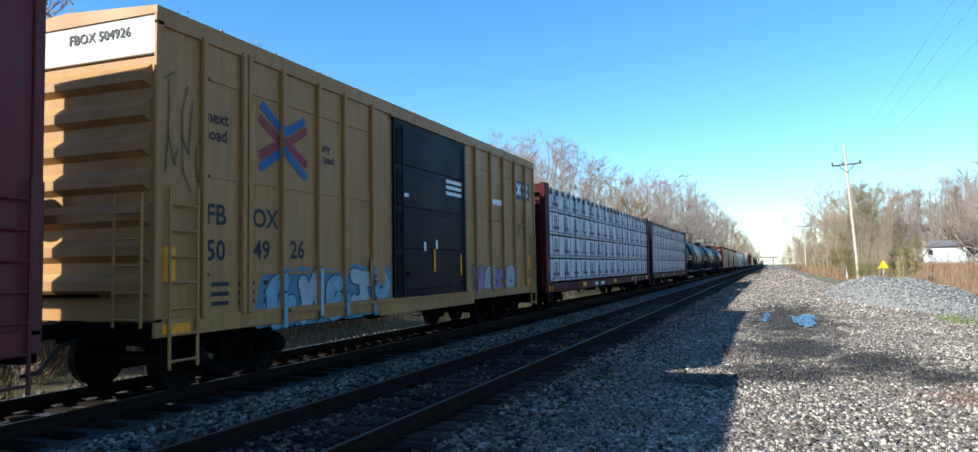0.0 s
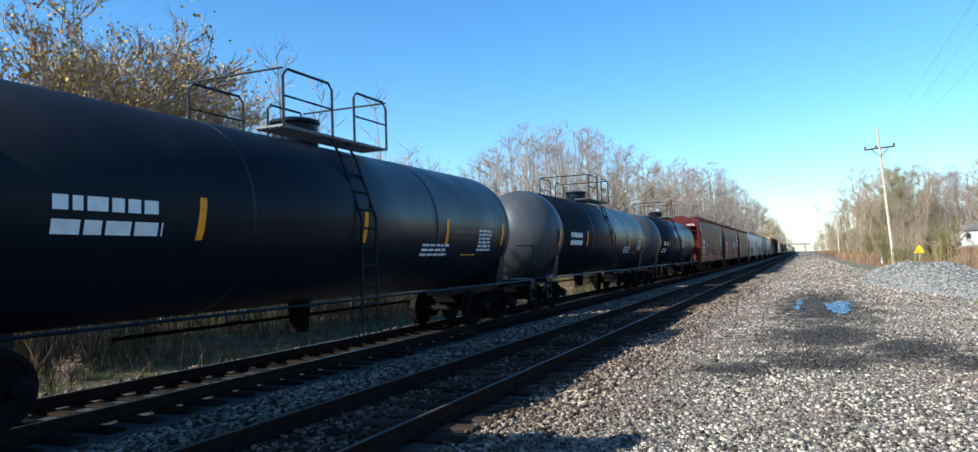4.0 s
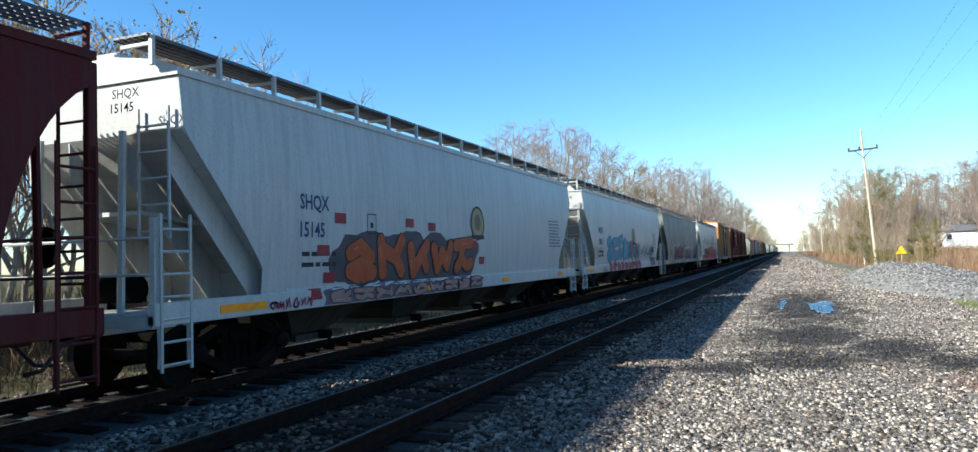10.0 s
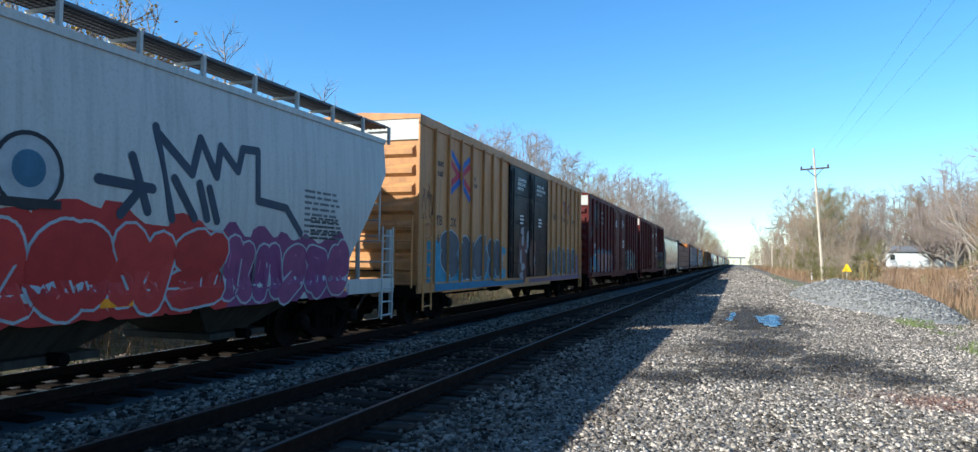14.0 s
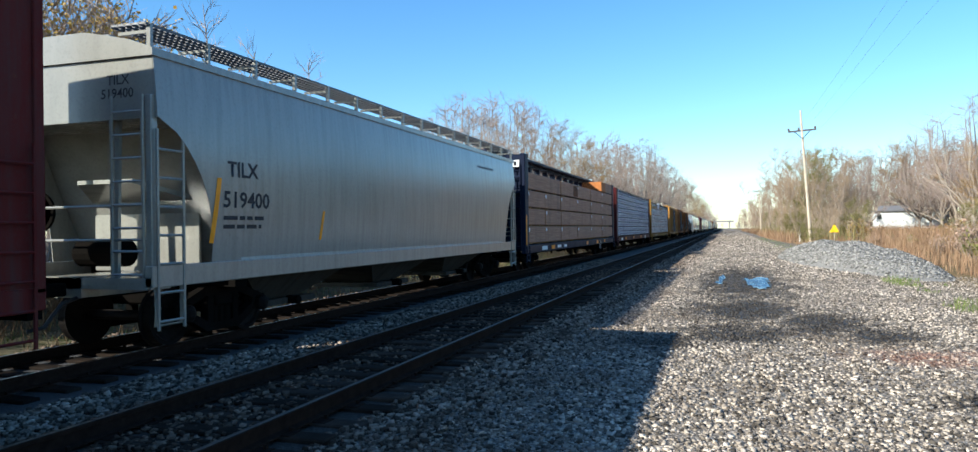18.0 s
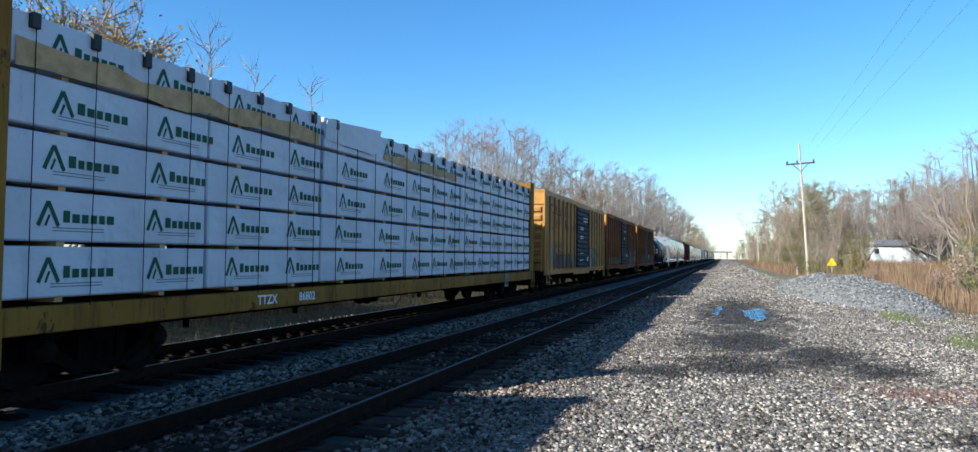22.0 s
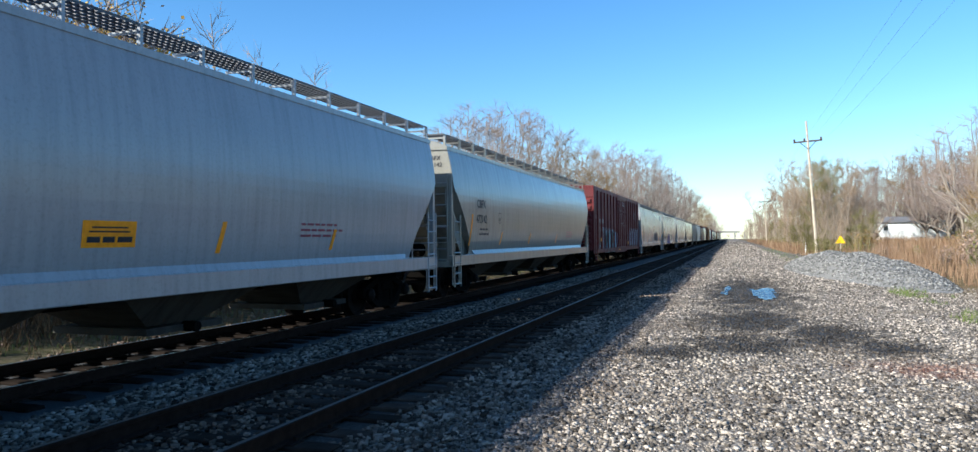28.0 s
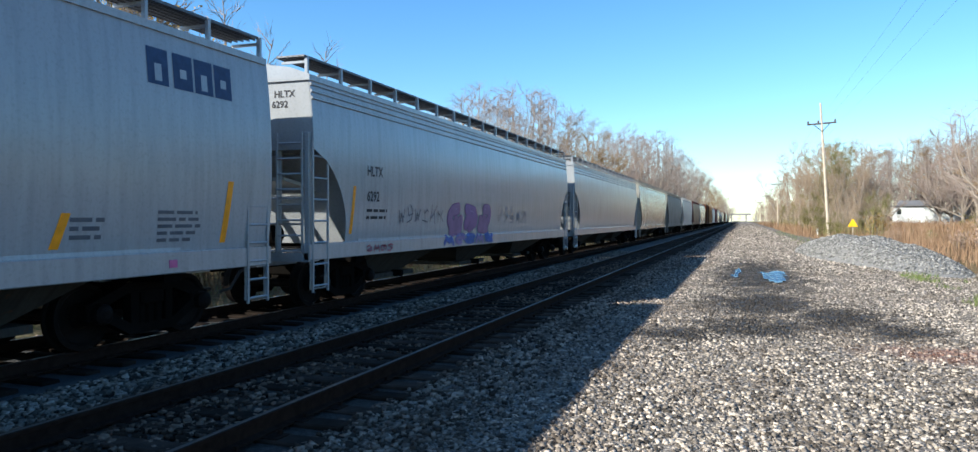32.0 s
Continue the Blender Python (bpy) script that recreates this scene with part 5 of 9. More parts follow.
def wrinkled_wrap(name, col):
    """Pale printed plastic sheet pulled over lumber: soft creases and slack folds."""
    m, n, l, b = nodes_of(name, 0.42)
    b.inputs["Specular IOR Level"].default_value = 0.35
    v = coords(n, l)
    c = mixc(n, l, ramp(n, l, noise_of(n, l, v, 1.1, 5), 0.4, 0.7), col, tuple(q * 0.86 for q in col))
    c = mixc(n, l, times_of(n, l, ramp(n, l, noise_of(n, l, coords(n, l, (1, 2.0, 0.6)), 3.0, 6, 0.7), 0.56, 0.75), 0.35), c, (0.20, 0.21, 0.23))
    l.new(c, b.inputs["Base Color"])
    warp = n.new("ShaderNodeTexWave")
    warp.inputs["Scale"].default_value, warp.inputs["Distortion"].default_value, warp.inputs["Detail"].default_value = 0.7, 14.0, 4.0
    l.new(coords(n, l, (1, 1, 1.6)), warp.inputs["Vector"])
    h = n.new("ShaderNodeMath")
    h.operation = "ADD"
    l.new(warp.outputs["Fac"], h.inputs[0])
    l.new(noise_of(n, l, v, 7, 5, 0.6), h.inputs[1])
    bump_of(n, l, b, h.outputs[0], 0.28, 0.03)
    return m


MAT["wrap"] = wrinkled_wrap("white_lumber_wrap", (0.58, 0.60, 0.65))
MAT["lumber"] = flat("sawn_lumber", (0.48, 0.32, 0.16), 0.75, 0, 0.25, 5)


def board_ends(name):
    """Unwrapped lumber: stacked boards seen edge on."""
    m, n, l, b = nodes_of(name, 0.8)
    v = coords(n, l, (1, 1, 24))
    g = noise_of(n, l, coords(n, l, (0.6, 0.6, 26)), 1.0, 2)
    grain = noise_of(n, l, coords(n, l, (1, 0.8, 60)), 1.5, 5)
    c = mixc(n, l, ramp(n, l, g, 0.35, 0.65), (0.44, 0.225, 0.125), (0.29, 0.14, 0.08))
    stain = noise_of(n, l, coords(n, l, (1, 1.6, 0.35)), 1.1, 6, 0.7)
    c = mixc(n, l, times_of(n, l, ramp(n, l, stain, 0.5, 0.7), 0.5), c, (0.12, 0.065, 0.045))
    c = mixc(n, l, times_of(n, l, ramp(n, l, grain, 0.45, 0.8), 0.5), c, (0.15, 0.08, 0.04))
    l.new(c, b.inputs["Base Color"])
    bump_of(n, l, b, g, 0.5, 0.02)
    return m


MAT["boards"] = board_ends("stacked_boards")


# ---- the train, from the front as it passes ----
boxcar("boxcar", "dark red boxcar with ribbed steel sides", -10.6, 5.5, 5.3, "box_red", "box_red", (6.5, 9.6), 15)

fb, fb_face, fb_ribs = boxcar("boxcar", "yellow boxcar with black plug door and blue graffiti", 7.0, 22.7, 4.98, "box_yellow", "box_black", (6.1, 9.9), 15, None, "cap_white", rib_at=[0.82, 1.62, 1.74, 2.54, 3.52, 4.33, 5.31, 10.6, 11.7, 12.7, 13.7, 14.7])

cb1, cb1_face, cb1_packs = centrebeam("lumber_car", "dark red centre-beam car loaded with white wrapped lumber packs", 24.0, 46.9, "beam_red", "wrap", 4, 4.36, post_top=4.5, joints=[0.62, 4.9, 9.1, 13.4, 17.9, 22.3])
cb2, cb2_face, cb2_packs = centrebeam("lumber_car", "black centre-beam car loaded with white wrapped lumber packs", 48.1, 69.0, "beam_black", "wrap", 4, 4.40, post_top=4.45, joints=[0.62, 5.2, 9.8, 14.0, 17.2, 20.3])

t1, t1_face = tank_car("tank_car", "black tank car with platform rails on top", 69.7, 87.6, "tank_black")
t2, t2_face = tank_car("tank_car", "black tank car with yellow reflector strips", 88.4, 105.9, "tank_black")
t3, t3_face = tank_car("tank_car", "black tank car with white lettering and chalky graffiti", 106.4, 124.3, "tank_black")

h1, h1_face = hopper("hopper_car", "dark red grain hopper with white lettering", 124.9, 142.4, "hop_red", 4.08, 4.4, 3.65, 1.1, True, 3)
h2, h2_face = hopper("hopper_car", "dark red grain hopper with scrawled graffiti", 143.7, 161.1, "hop_red", 4.08, 4.4, 3.65, 1.1, True, 3)
h3, h3_face = hopper("hopper_car", "dark red grain hopper with yellow sill reflectors", 162.6, 180.1, "hop_red", 4.08, 4.4, 3.65, 1.1, True, 3)
w1, w1_face = hopper("hopper_car", "white covered hopper with orange graffiti", 180.8, 199.9, "hop_white", 4.2, 4.45, 3.4, 1.5, False, 4, open_grate=False, inset=0.48)
w2, w2_face = hopper("hopper_car", "white covered hopper with blue and red graffiti", 200.9, 219.9, "hop_white", 4.2, 4.45, 3.4, 1.5, False, 4, open_grate=False, inset=0.48)
w3, w3_face = hopper("hopper_car", "dull grey hopper with purple graffiti", 220.6, 239.8, "hop_dull", 4.2, 4.45, 3.4, 1.5, False, 4, inset=0.48)
w4, w4_face = hopper("hopper_car", "white covered hopper with black and red graffiti", 241.0, 260.1, "hop_white", 4.15, 4.4, 3.4, 1.5, False, 4, open_grate=False, inset=0.48)
tb, tb_face, tb_ribs = boxcar("boxcar", "tan boxcar with twin black doors and grey graffiti", 261.3, 280.1, 5.05, "box_tan", "box_black", (7.1, 12.2), 15, None, "cap_white", 2, rib_at=[0.95, 1.86, 2.76, 3.6, 4.6, 5.45, 6.3, 12.9, 13.8, 14.7, 15.6, 16.5, 17.4, 18.2])
c1, c1_face, c1_ribs = boxcar("boxcar", "maroon boxcar with twin doors and bright graffiti", 282.0, 301.1, 5.05, "box_maroon", "box_maroon", (7.65, 12.5), 17, None, "cap_white", 2)
c2, c2_face, c2_ribs = boxcar("boxcar", "maroon boxcar with green and yellow graffiti", 302.5, 321.8, 5.05, "box_maroon", "box_maroon", (7.5, 12.35), 17, None, "cap_white", 2)
tl, tl_face = hopper("hopper_car", "light grey hopper with long open grating walkway", 323.4, 340.7, "hop_grey", 4.06, 4.35, 3.15, 1.1, True, 3)
cb3, cb3_face, cb3_packs = centrebeam("lumber_car", "dark blue centre-beam car with bare brown lumber packs", 342.0, 364.6, "beam_blue", "boards", 4, 3.80, post_top=4.45, joints=[0.5, 3.4, 6.42, 10.3, 14.2, 18.0, 22.1], cables=False, chord=4.74)
cb4, cb4_face, cb4_packs = centrebeam("lumber_car", "dark red centre-beam car with thin white wrapped packs", 366.0, 388.6, "beam_red", "wrap", 10, 4.32, post_top=4.4, joints=[0.5, 3.9, 7.26, 11.0, 14.8, 18.4, 22.1])
cb5, cb5_face, cb5_packs = centrebeam("lumber_car", "yellow centre-beam car with torn white wrapped packs", 390.2, 413.0, "beam_yellow", "wrap", 5, 4.18, post_top=4.45, joints=[0.5, 3.7, 6.85, 10.6, 14.4, 18.3, 22.2])
r1, r1_face, r1_ribs = boxcar("boxcar", "faded yellow boxcar with ribbed blue-grey door", 414.7, 430.47, 4.38, "rail_yellow", "door_blue", (6.8, 10.0), 13, "rail_spotted", "cap_orange", 1, True, rib_at=[0.9, 1.8, 2.7, 3.6, 4.5, 5.4, 6.3, 10.5, 11.35, 12.22, 13.07, 13.93, 14.85])
r2, r2_face, r2_ribs = boxcar("boxcar", "rust-streaked orange boxcar with faded markings", 431.5, 447.7, 4.38, "rail_rust", "door_dark", (6.75, 10.05), 19, None, "cap_orange", 1, True, end="rail_spotted")
r3, r3_face, r3_ribs = boxcar("boxcar", "rust-stained orange boxcar with dark ribbed door", 448.7, 464.3, 4.38, "rail_rust", "door_dark", (6.25, 9.5), 18, None, "cap_orange", 1, True, end="rail_spotted")
t4, t4_face = tank_car("tank_car", "black tank car with yellow reflector strips", 465.3, 484.0, "tank_black", 1.45, 2.3, False)
w5, w5_face = hopper("hopper_car", "pale grey plastics hopper with black lettering", 486.6, 507.0, "hop_light", 4.15, 4.4, 3.05, 1.4, False, 4, bulge=0.17)
w6, w6_face = hopper("hopper_car", "cream grey hopper with smooth reflecting sides", 508.1, 527.7, "hop_cream", 4.15, 4.4, 3.05, 1.4, False, 4, bulge=0.2)
rx, rx_face, rx_ribs = boxcar("boxcar", "red boxcar with white and black graffiti", 529.2, 549.2, 4.5, "box_red", "box_red", (8.4, 12.4), 17)
w7, w7_face = hopper("hopper_car", "white plastics hopper with navy lettering", 551.0, 570.0, "hop_light", 4.15, 4.4, 3.2, 1.7, False, 4, open_grate=False, full_side=True)
w8, w8_face = hopper("hopper_car", "grey-white hopper with violet graffiti", 571.1, 590.9, "hop_light", 4.15, 4.4, 2.85, 1.15, True, 3, flange=True, open_grate=False)
w9, w9_face = hopper("hopper_car", "light grey hopper with streaked sides", 592.2, 612.6, "hop_light", 4.15, 4.4, 2.85, 1.15, True, 3, flange=True)
hopper("hopper_car", "cream grey covered hopper", 614.0, 633.5, "hop_cream", 4.15, 4.4, 3.2, 1.5, False, 3)
hopper("hopper_car", "dull dark grey covered hopper", 635.0, 653.0, "hop_dull", 4.1, 4.4, 3.2, 1.5, False, 3)
u = 654.4
for kind, ln, mat, label in (
        ("h", 18.6, "hop_white", "white covered hopper"), ("h", 18.2, "hop_red", "brown-red covered hopper"), ("h", 18.5, "hop_light", "light grey covered hopper"), ("b", 16.2, "box_brown", "rust-brown boxcar"),
        ("b", 15.8, "box_tan", "tan boxcar"), ("h", 18.4, "hop_white", "white covered hopper"), ("b", 15.9, "box_red", "dark red boxcar"), ("h", 18.5, "hop_light", "light grey covered hopper"), ("t", 17.6, "tank_black", "black tank car"),
        ("t", 17.6, "tank_black", "black tank car"), ("h", 18.5, "hop_grey", "grey covered hopper"), ("b", 15.9, "box_maroon", "maroon boxcar"), ("b", 15.9, "rail_yellow", "yellow boxcar"), ("h", 18.4, "hop_white", "white covered hopper"),
        ("h", 18.4, "hop_cream", "cream covered hopper"), ("b", 16.0, "box_brown", "rust-brown boxcar"), ("t", 17.6, "tank_black", "black tank car"), ("h", 18.5, "hop_grey", "grey covered hopper")):
    if kind == "h":
        hopper("hopper_car", label + " far down the train", u, u + ln, mat, detail=False)
    elif kind == "b":
        boxcar("boxcar", label + " far down the train", u, u + ln, 4.7, mat, mat, (ln / 2 - 1.5, ln / 2 + 1.5), 13, detail=False)
    else:
        tank_car("tank_car", label + " far down the train", u, u + ln, mat, detail=False)
    u += ln + 1.4


# ---- lettering, marks and spray paint on the cars ----
RED, BLUE, ORANGE, PURPLE, TEAL = (0.24, 0.03, 0.035), (0.03, 0.10, 0.26), (0.36, 0.075, 0.02), (0.035, 0.025, 0.085), (0.06, 0.20, 0.24)
PALE, PINK, GREEN, GREY, CYAN = (0.36, 0.38, 0.40), (0.30, 0.13, 0.17), (0.06, 0.19, 0.045), (0.085, 0.09, 0.105), (0.13, 0.25, 0.33)
LILAC = (0.26, 0.17, 0.30)


def bar_shape(y0, z0, y1, z1, w):
    d = Vector((y1 - y0, z1 - z0)).normalized() * w / 2
    return [(y0 - d.y, z0 + d.x), (y0 + d.y, z0 - d.x), (y1 + d.y, z1 - d.x), (y1 - d.y, z1 + d.x)]


def ring_shapes(cy, cz, r, w, n=28, squash=1.0):
    out = []
    for i in range(n):
        a, b = 6.28319 * i / n, 6.28319 * (i + 1) / n
        out.append([(cy + squash * q * math.cos(t), cz + q * math.sin(t)) for q, t in ((r - w, a), (r, a), (r, b), (r - w, b))])
    return out


def disc(cy, cz, r, n=28, squash=1.0):
    return [(cy + squash * r * math.cos(6.28319 * i / n), cz + r * math.sin(6.28319 * i / n)) for i in range(n)]


def crossed_arrows(car, face, y0, y1, z0, z1, one, two, ribs, rib):
    kw = dict(name="emblem", ribs=ribs, rib=rib)
    w = (z1 - z0) * 0.14
    cy, cz = (y0 + y1) / 2, (z0 + z1) / 2
    polygon(car, face, [bar_shape(y0, z1 - w * 1.4, cy, cz - w * 0.4, w), bar_shape(cy, cz - w * 0.4, y1, z1 - w * 1.4, w)], tint(two), 0.007, **kw)
    polygon(car, face, [bar_shape(y0, z0 + w * 1.4, cy, cz + w * 0.2, w), bar_shape(cy, cz + w * 0.2, y1, z0 + w * 1.4, w)], tint(two), 0.008, **kw)
    polygon(car, face, [bar_shape(y0 + 0.05, z1 + w * 0.2, cy, cz + w, w), bar_shape(cy, cz + w, y1 - 0.05, z1 - w * 0.3, w), bar_shape(y0, z0, cy, cz - w * 0.9, w), bar_shape(cy, cz - w * 0.9, y1, z0 - w * 0.2, w)], tint(one), 0.010, **kw)


# yellow boxcar with the black plug door
kw = dict(ribs=fb_ribs, rib=RIB)
part("sign_panel", Mesh().box(1.532, 1.54, 13.85, 15.2, 3.68, 4.24), "navy", fb, "dark blue panel with white crossed bars")
polygon(fb, lambda q: 1.54, [bar_shape(14.0, 4.12, 14.35, 3.8, 0.13), bar_shape(14.0, 3.8, 14.35, 4.12, 0.13), bar_shape(14.6, 4.12, 15.0, 3.8, 0.13), bar_shape(14.6, 3.8, 15.0, 4.12, 0.13)], "white", 0.004, name="emblem")
plates(fb, fb_face, [(15.0, 1.55, 0.24), (14.9, 0.84, 0.35)], "yellow", 0.42)
scrawl(fb, fb_face, 13.7, 15.2, 2.5, 3.4, "ink", 77, 4, 0.03)
lettering(fb, fb_face, "next", 0.90, 3.66, 0.17, "ink")
lettering(fb, fb_face, "load", 0.90, 3.42, 0.17, "ink")
lettering(fb, fb_face, "any", 3.62, 3.64, 0.15, "ink")
lettering(fb, fb_face, "road", 3.62, 3.44, 0.15, "ink")
crossed_arrows(fb, fb_face, 2.0, 3.2, 3.15, 4.1, BLUE, RED, fb_ribs, RIB)
for s, y, z in (("FB", 0.89, 2.27), ("OX", 1.85, 2.27), ("50", 0.89, 1.78), ("49", 1.87, 1.80), ("26", 2.75, 1.82)):
    lettering(fb, fb_face, s, y, z, 0.28, "ink")
for z in (2.92, 4.22):
    for a, b in ((10.0, 15.5),):
        part("panel_seam", Mesh().prism([(1.528, z - 0.02), (1.548, z - 0.008), (1.548, z + 0.008), (1.528, z + 0.02)], a, b), "box_yellow", fb)
graffiti(fb, fb_face, 2.1, 6.0, 0.74, 1.62, [(0.20, 0.33, 0.40), PALE], 3, halo=(0.10, 0.20, 0.28), n=5, line=(0.025, 0.07, 0.13), **kw)
graffiti(fb, fb_face, 10.3, 13.6, 0.85, 1.7, [LILAC, PALE], 4, n=4, **kw)
scrawl(fb, fb_face, 0.12, 0.95, 2.6, 4.1, (0.09, 0.07, 0.03), 5, 3, 0.02)
bars(fb, fb_face, [(1.0 + 0.55 * i, 1.35 + 0.55 * i, 1.42 - 0.13 * j, 1.48 - 0.13 * j) for i in range(3) for j in range(3)], "ink")
bars(fb, lambda z: 1.62, [(8.6, 9.5, 3.6 - 0.14 * j, 3.68 - 0.14 * j) for j in range(3)] + [(6.5, 6.7, 3.1, 3.18), (7.4, 7.5, 2.0, 2.2), (8.0, 8.1, 2.05, 2.25)], "white")
plates(fb, lambda z: 1.62, [(7.9, 1.55, 0.07), (9.4, 1.45, 0.07)], "yellow", 0.5)
plates(fb, fb_face, [(0.15, 1.5, 0.2)], "yellow", 0.45)
plates(fb, lambda z: 1.565, [(0.12, 0.86, 0.46)], "yellow", 0.12)
bars(fb, fb_face, [(11.7, 12.9, 3.35, 3.5)], "white")
for z in (4.24, 2.92, 1.59):
    for a, b in zip([0.9] + fb_ribs[:-1], fb_ribs):
        if b - a < 1.5 and b < 6.1:
            part("panel_seam", Mesh().box(1.53, 1.548, a + 0.06, b - 0.06, z - 0.02, z + 0.02), "box_yellow", fb)


def wrap_marks(car, spans, col, step, style, seed, straps=True):
    """Printed marks on wrapped packs: plain shapes in the colour of the print, and dark straps."""
    rnd = random.Random(seed)
    ink = tint(col)
    for t, a, b, z0, z1, x, p in spans:
        face = lambda z, x=x: x
        h = z1 - z0
        n = max(1, round((b - a) / step))
        shapes, thin = [], []
        off = rnd.uniform(0.0, 0.5)
        for i in range(n):
            y = a + (b - a) * (i + 0.28 + 0.2 * off) / n
            if style == "ring":
                r = h * 0.235
                shapes += ring_shapes(y + 0.28, z0 + h * 0.66, r, r * 0.27, 18)
                shapes.append([(y + 0.28 - r * 0.45, z0 + h * 0.56), (y + 0.28 + r * 0.45, z0 + h * 0.56), (y + 0.28, z0 + h * 0.76)])
                shapes.append(bar_shape(y + 0.28 + r, z0 + h * 0.6, y + 0.28 + r, z0 + h * 0.88, 0.045))
                yy = y
                for k in range(7):
                    w = 0.075 if k % 2 else 0.10
                    shapes.append([(yy, z0 + h * 0.24), (yy + w, z0 + h * 0.24), (yy + w, z0 + h * (0.44 if k in (0, 3, 4) else 0.375)), (yy, z0 + h * (0.44 if k in (0, 3, 4) else 0.375))])
                    yy += w + 0.02
                thin += [[(y, z0 + h * 0.17), (y + 0.6, z0 + h * 0.17), (y + 0.6, z0 + h * 0.20), (y, z0 + h * 0.20)]]
            elif style == "peak":
                shapes += [bar_shape(y, z0 + h * 0.3, y + 0.12, z0 + h * 0.78, 0.05), bar_shape(y + 0.12, z0 + h * 0.78, y + 0.26, z0 + h * 0.3, 0.05), bar_shape(y + 0.09, z0 + h * 0.3, y + 0.14, z0 + h * 0.52, 0.03)]
                yy = y + 0.32
                for k in range(6):
                    w = rnd.uniform(0.085, 0.11)
                    top = 0.56 if k else 0.62
                    shapes.append([(yy, z0 + h * 0.38), (yy + w, z0 + h * 0.38), (yy + w, z0 + h * top), (yy, z0 + h * top)])
                    yy += w + 0.03
            else:
                shapes += [bar_shape(y, z0 + h * 0.25, y + 0.12, z0 + h * 0.8, 0.07), bar_shape(y + 0.02, z0 + h * 0.7, y + 0.26, z0 + h * 0.55, 0.07), bar_shape(y + 0.2, z0 + h * 0.5, y + 0.14, z0 + h * 0.2, 0.06)]
                thin += [[(y + 0.34, z0 + h * q), (y + 0.72, z0 + h * q), (y + 0.72, z0 + h * (q + 0.13)), (y + 0.34, z0 + h * (q + 0.13))] for q in (0.28, 0.52)]
        if style == "ring":
            thin += [[(a + 0.06, z0 + h * q), (b - 0.06, z0 + h * q), (b - 0.06, z0 + h * (q + 0.022)), (a + 0.06, z0 + h * (q + 0.022))] for q in (0.08, 0.12)]
        if style == "peak":
            thin += [[(a + (b - a) * (i + 0.4) / n, z0 + h * q), (a + (b - a) * (i + 0.85) / n, z0 + h * q), (a + (b - a) * (i + 0.85) / n, z0 + h * (q + 0.02)), (a + (b - a) * (i + 0.4) / n, z0 + h * (q + 0.02))] for i in range(n) for q in (0.2, 0.26)]
        polygon(p, face, shapes, ink, 0.004, "printed_mark")
        if thin:
            polygon(p, face, thin, tint((0.16, 0.18, 0.21)) if style == "peak" else ink, 0.003, "printed_band")


wrap_marks(cb1, cb1_packs, (0.018, 0.03, 0.06), 1.42, "ring", 1)
wrap_marks(cb2, cb2_packs, (0.018, 0.03, 0.06), 1.42, "ring", 2)
wrap_marks(cb4, cb4_packs, (0.05, 0.065, 0.17), 0.95, "mini", 3)
wrap_marks(cb5, cb5_packs, (0.012, 0.075, 0.04), 1.5, "peak", 4)
plates(cb1, lambda z: 1.53, [(0.15, 0.78, 0.6), (5.2, 0.8, 0.6), (11.5, 0.8, 0.6), (16.4, 0.8, 0.6), (21.3, 0.8, 0.6)], "yellow", 0.17)
bars(cb1, lambda z: 1.53, [(7.4, 8.0, 0.8, 0.93), (8.6, 9.3, 0.8, 0.93)], "white")
plates(cb2, lambda z: 1.53, [(11.2, 0.8, 0.5), (4.8, 0.8, 0.5), (17.5, 0.8, 0.5)], "yellow", 0.16)
plates(cb3, lambda z: 1.53, [(4.3, 0.78, 0.6), (12.5, 0.78, 0.5), (15.7, 0.78, 0.6), (18.4, 0.8, 0.4)], "yellow", 0.16)
bars(cb3, lambda z: 1.53, [(2.6, 3.5, 0.78, 0.94), (5.4, 6.2, 0.8, 0.92), (6.8, 7.4, 0.8, 0.92)], "white")
plates(cb3, lambda z: 1.53, [(0.12, 1.05, 0.12)], "yellow", 1.1)
plates(cb4, lambda z: 1.53, [(4.4, 0.79, 0.6), (9.2, 0.79, 0.6), (14.5, 0.79, 0.6)], "yellow", 0.16)
bars(cb4, lambda z: 1.53, [(2.2, 3.0, 0.76, 0.94), (18.0, 18.5, 0.72, 0.98)], "white")
lettering(cb5, lambda z: 1.53, "TTZX", 4.9, 0.8, 0.15, "white")
lettering(cb5, lambda z: 1.53, "86802", 6.1, 0.8, 0.15, "white")
for car, y, z in ((cb3, 16.6, 0.47), (cb5, 18.7, 0.57), (cb1, 17.3, 0.58), (cb2, 16.2, 0.55)):
    part("data_plate", Mesh().box(1.53, 1.55, y, y + 0.44, z, z + 0.42), "ink", car, "framed dark data stencil")
    bars(car, lambda z: 1.55, [(y + 0.02, y + 0.42, z + 0.015, z + 0.03), (y + 0.02, y + 0.42, z + 0.39, z + 0.405), (y + 0.02, y + 0.035, z + 0.03, z + 0.39), (y + 0.405, y + 0.42, z + 0.03, z + 0.39),
                               (y + 0.08, y + 0.3, z + 0.31, z + 0.33), (y + 0.08, y + 0.2, z + 0.22, z + 0.235), (y + 0.25, y + 0.36, z + 0.2, z + 0.215), (y + 0.08, y + 0.2, z + 0.1, z + 0.115)], "white")
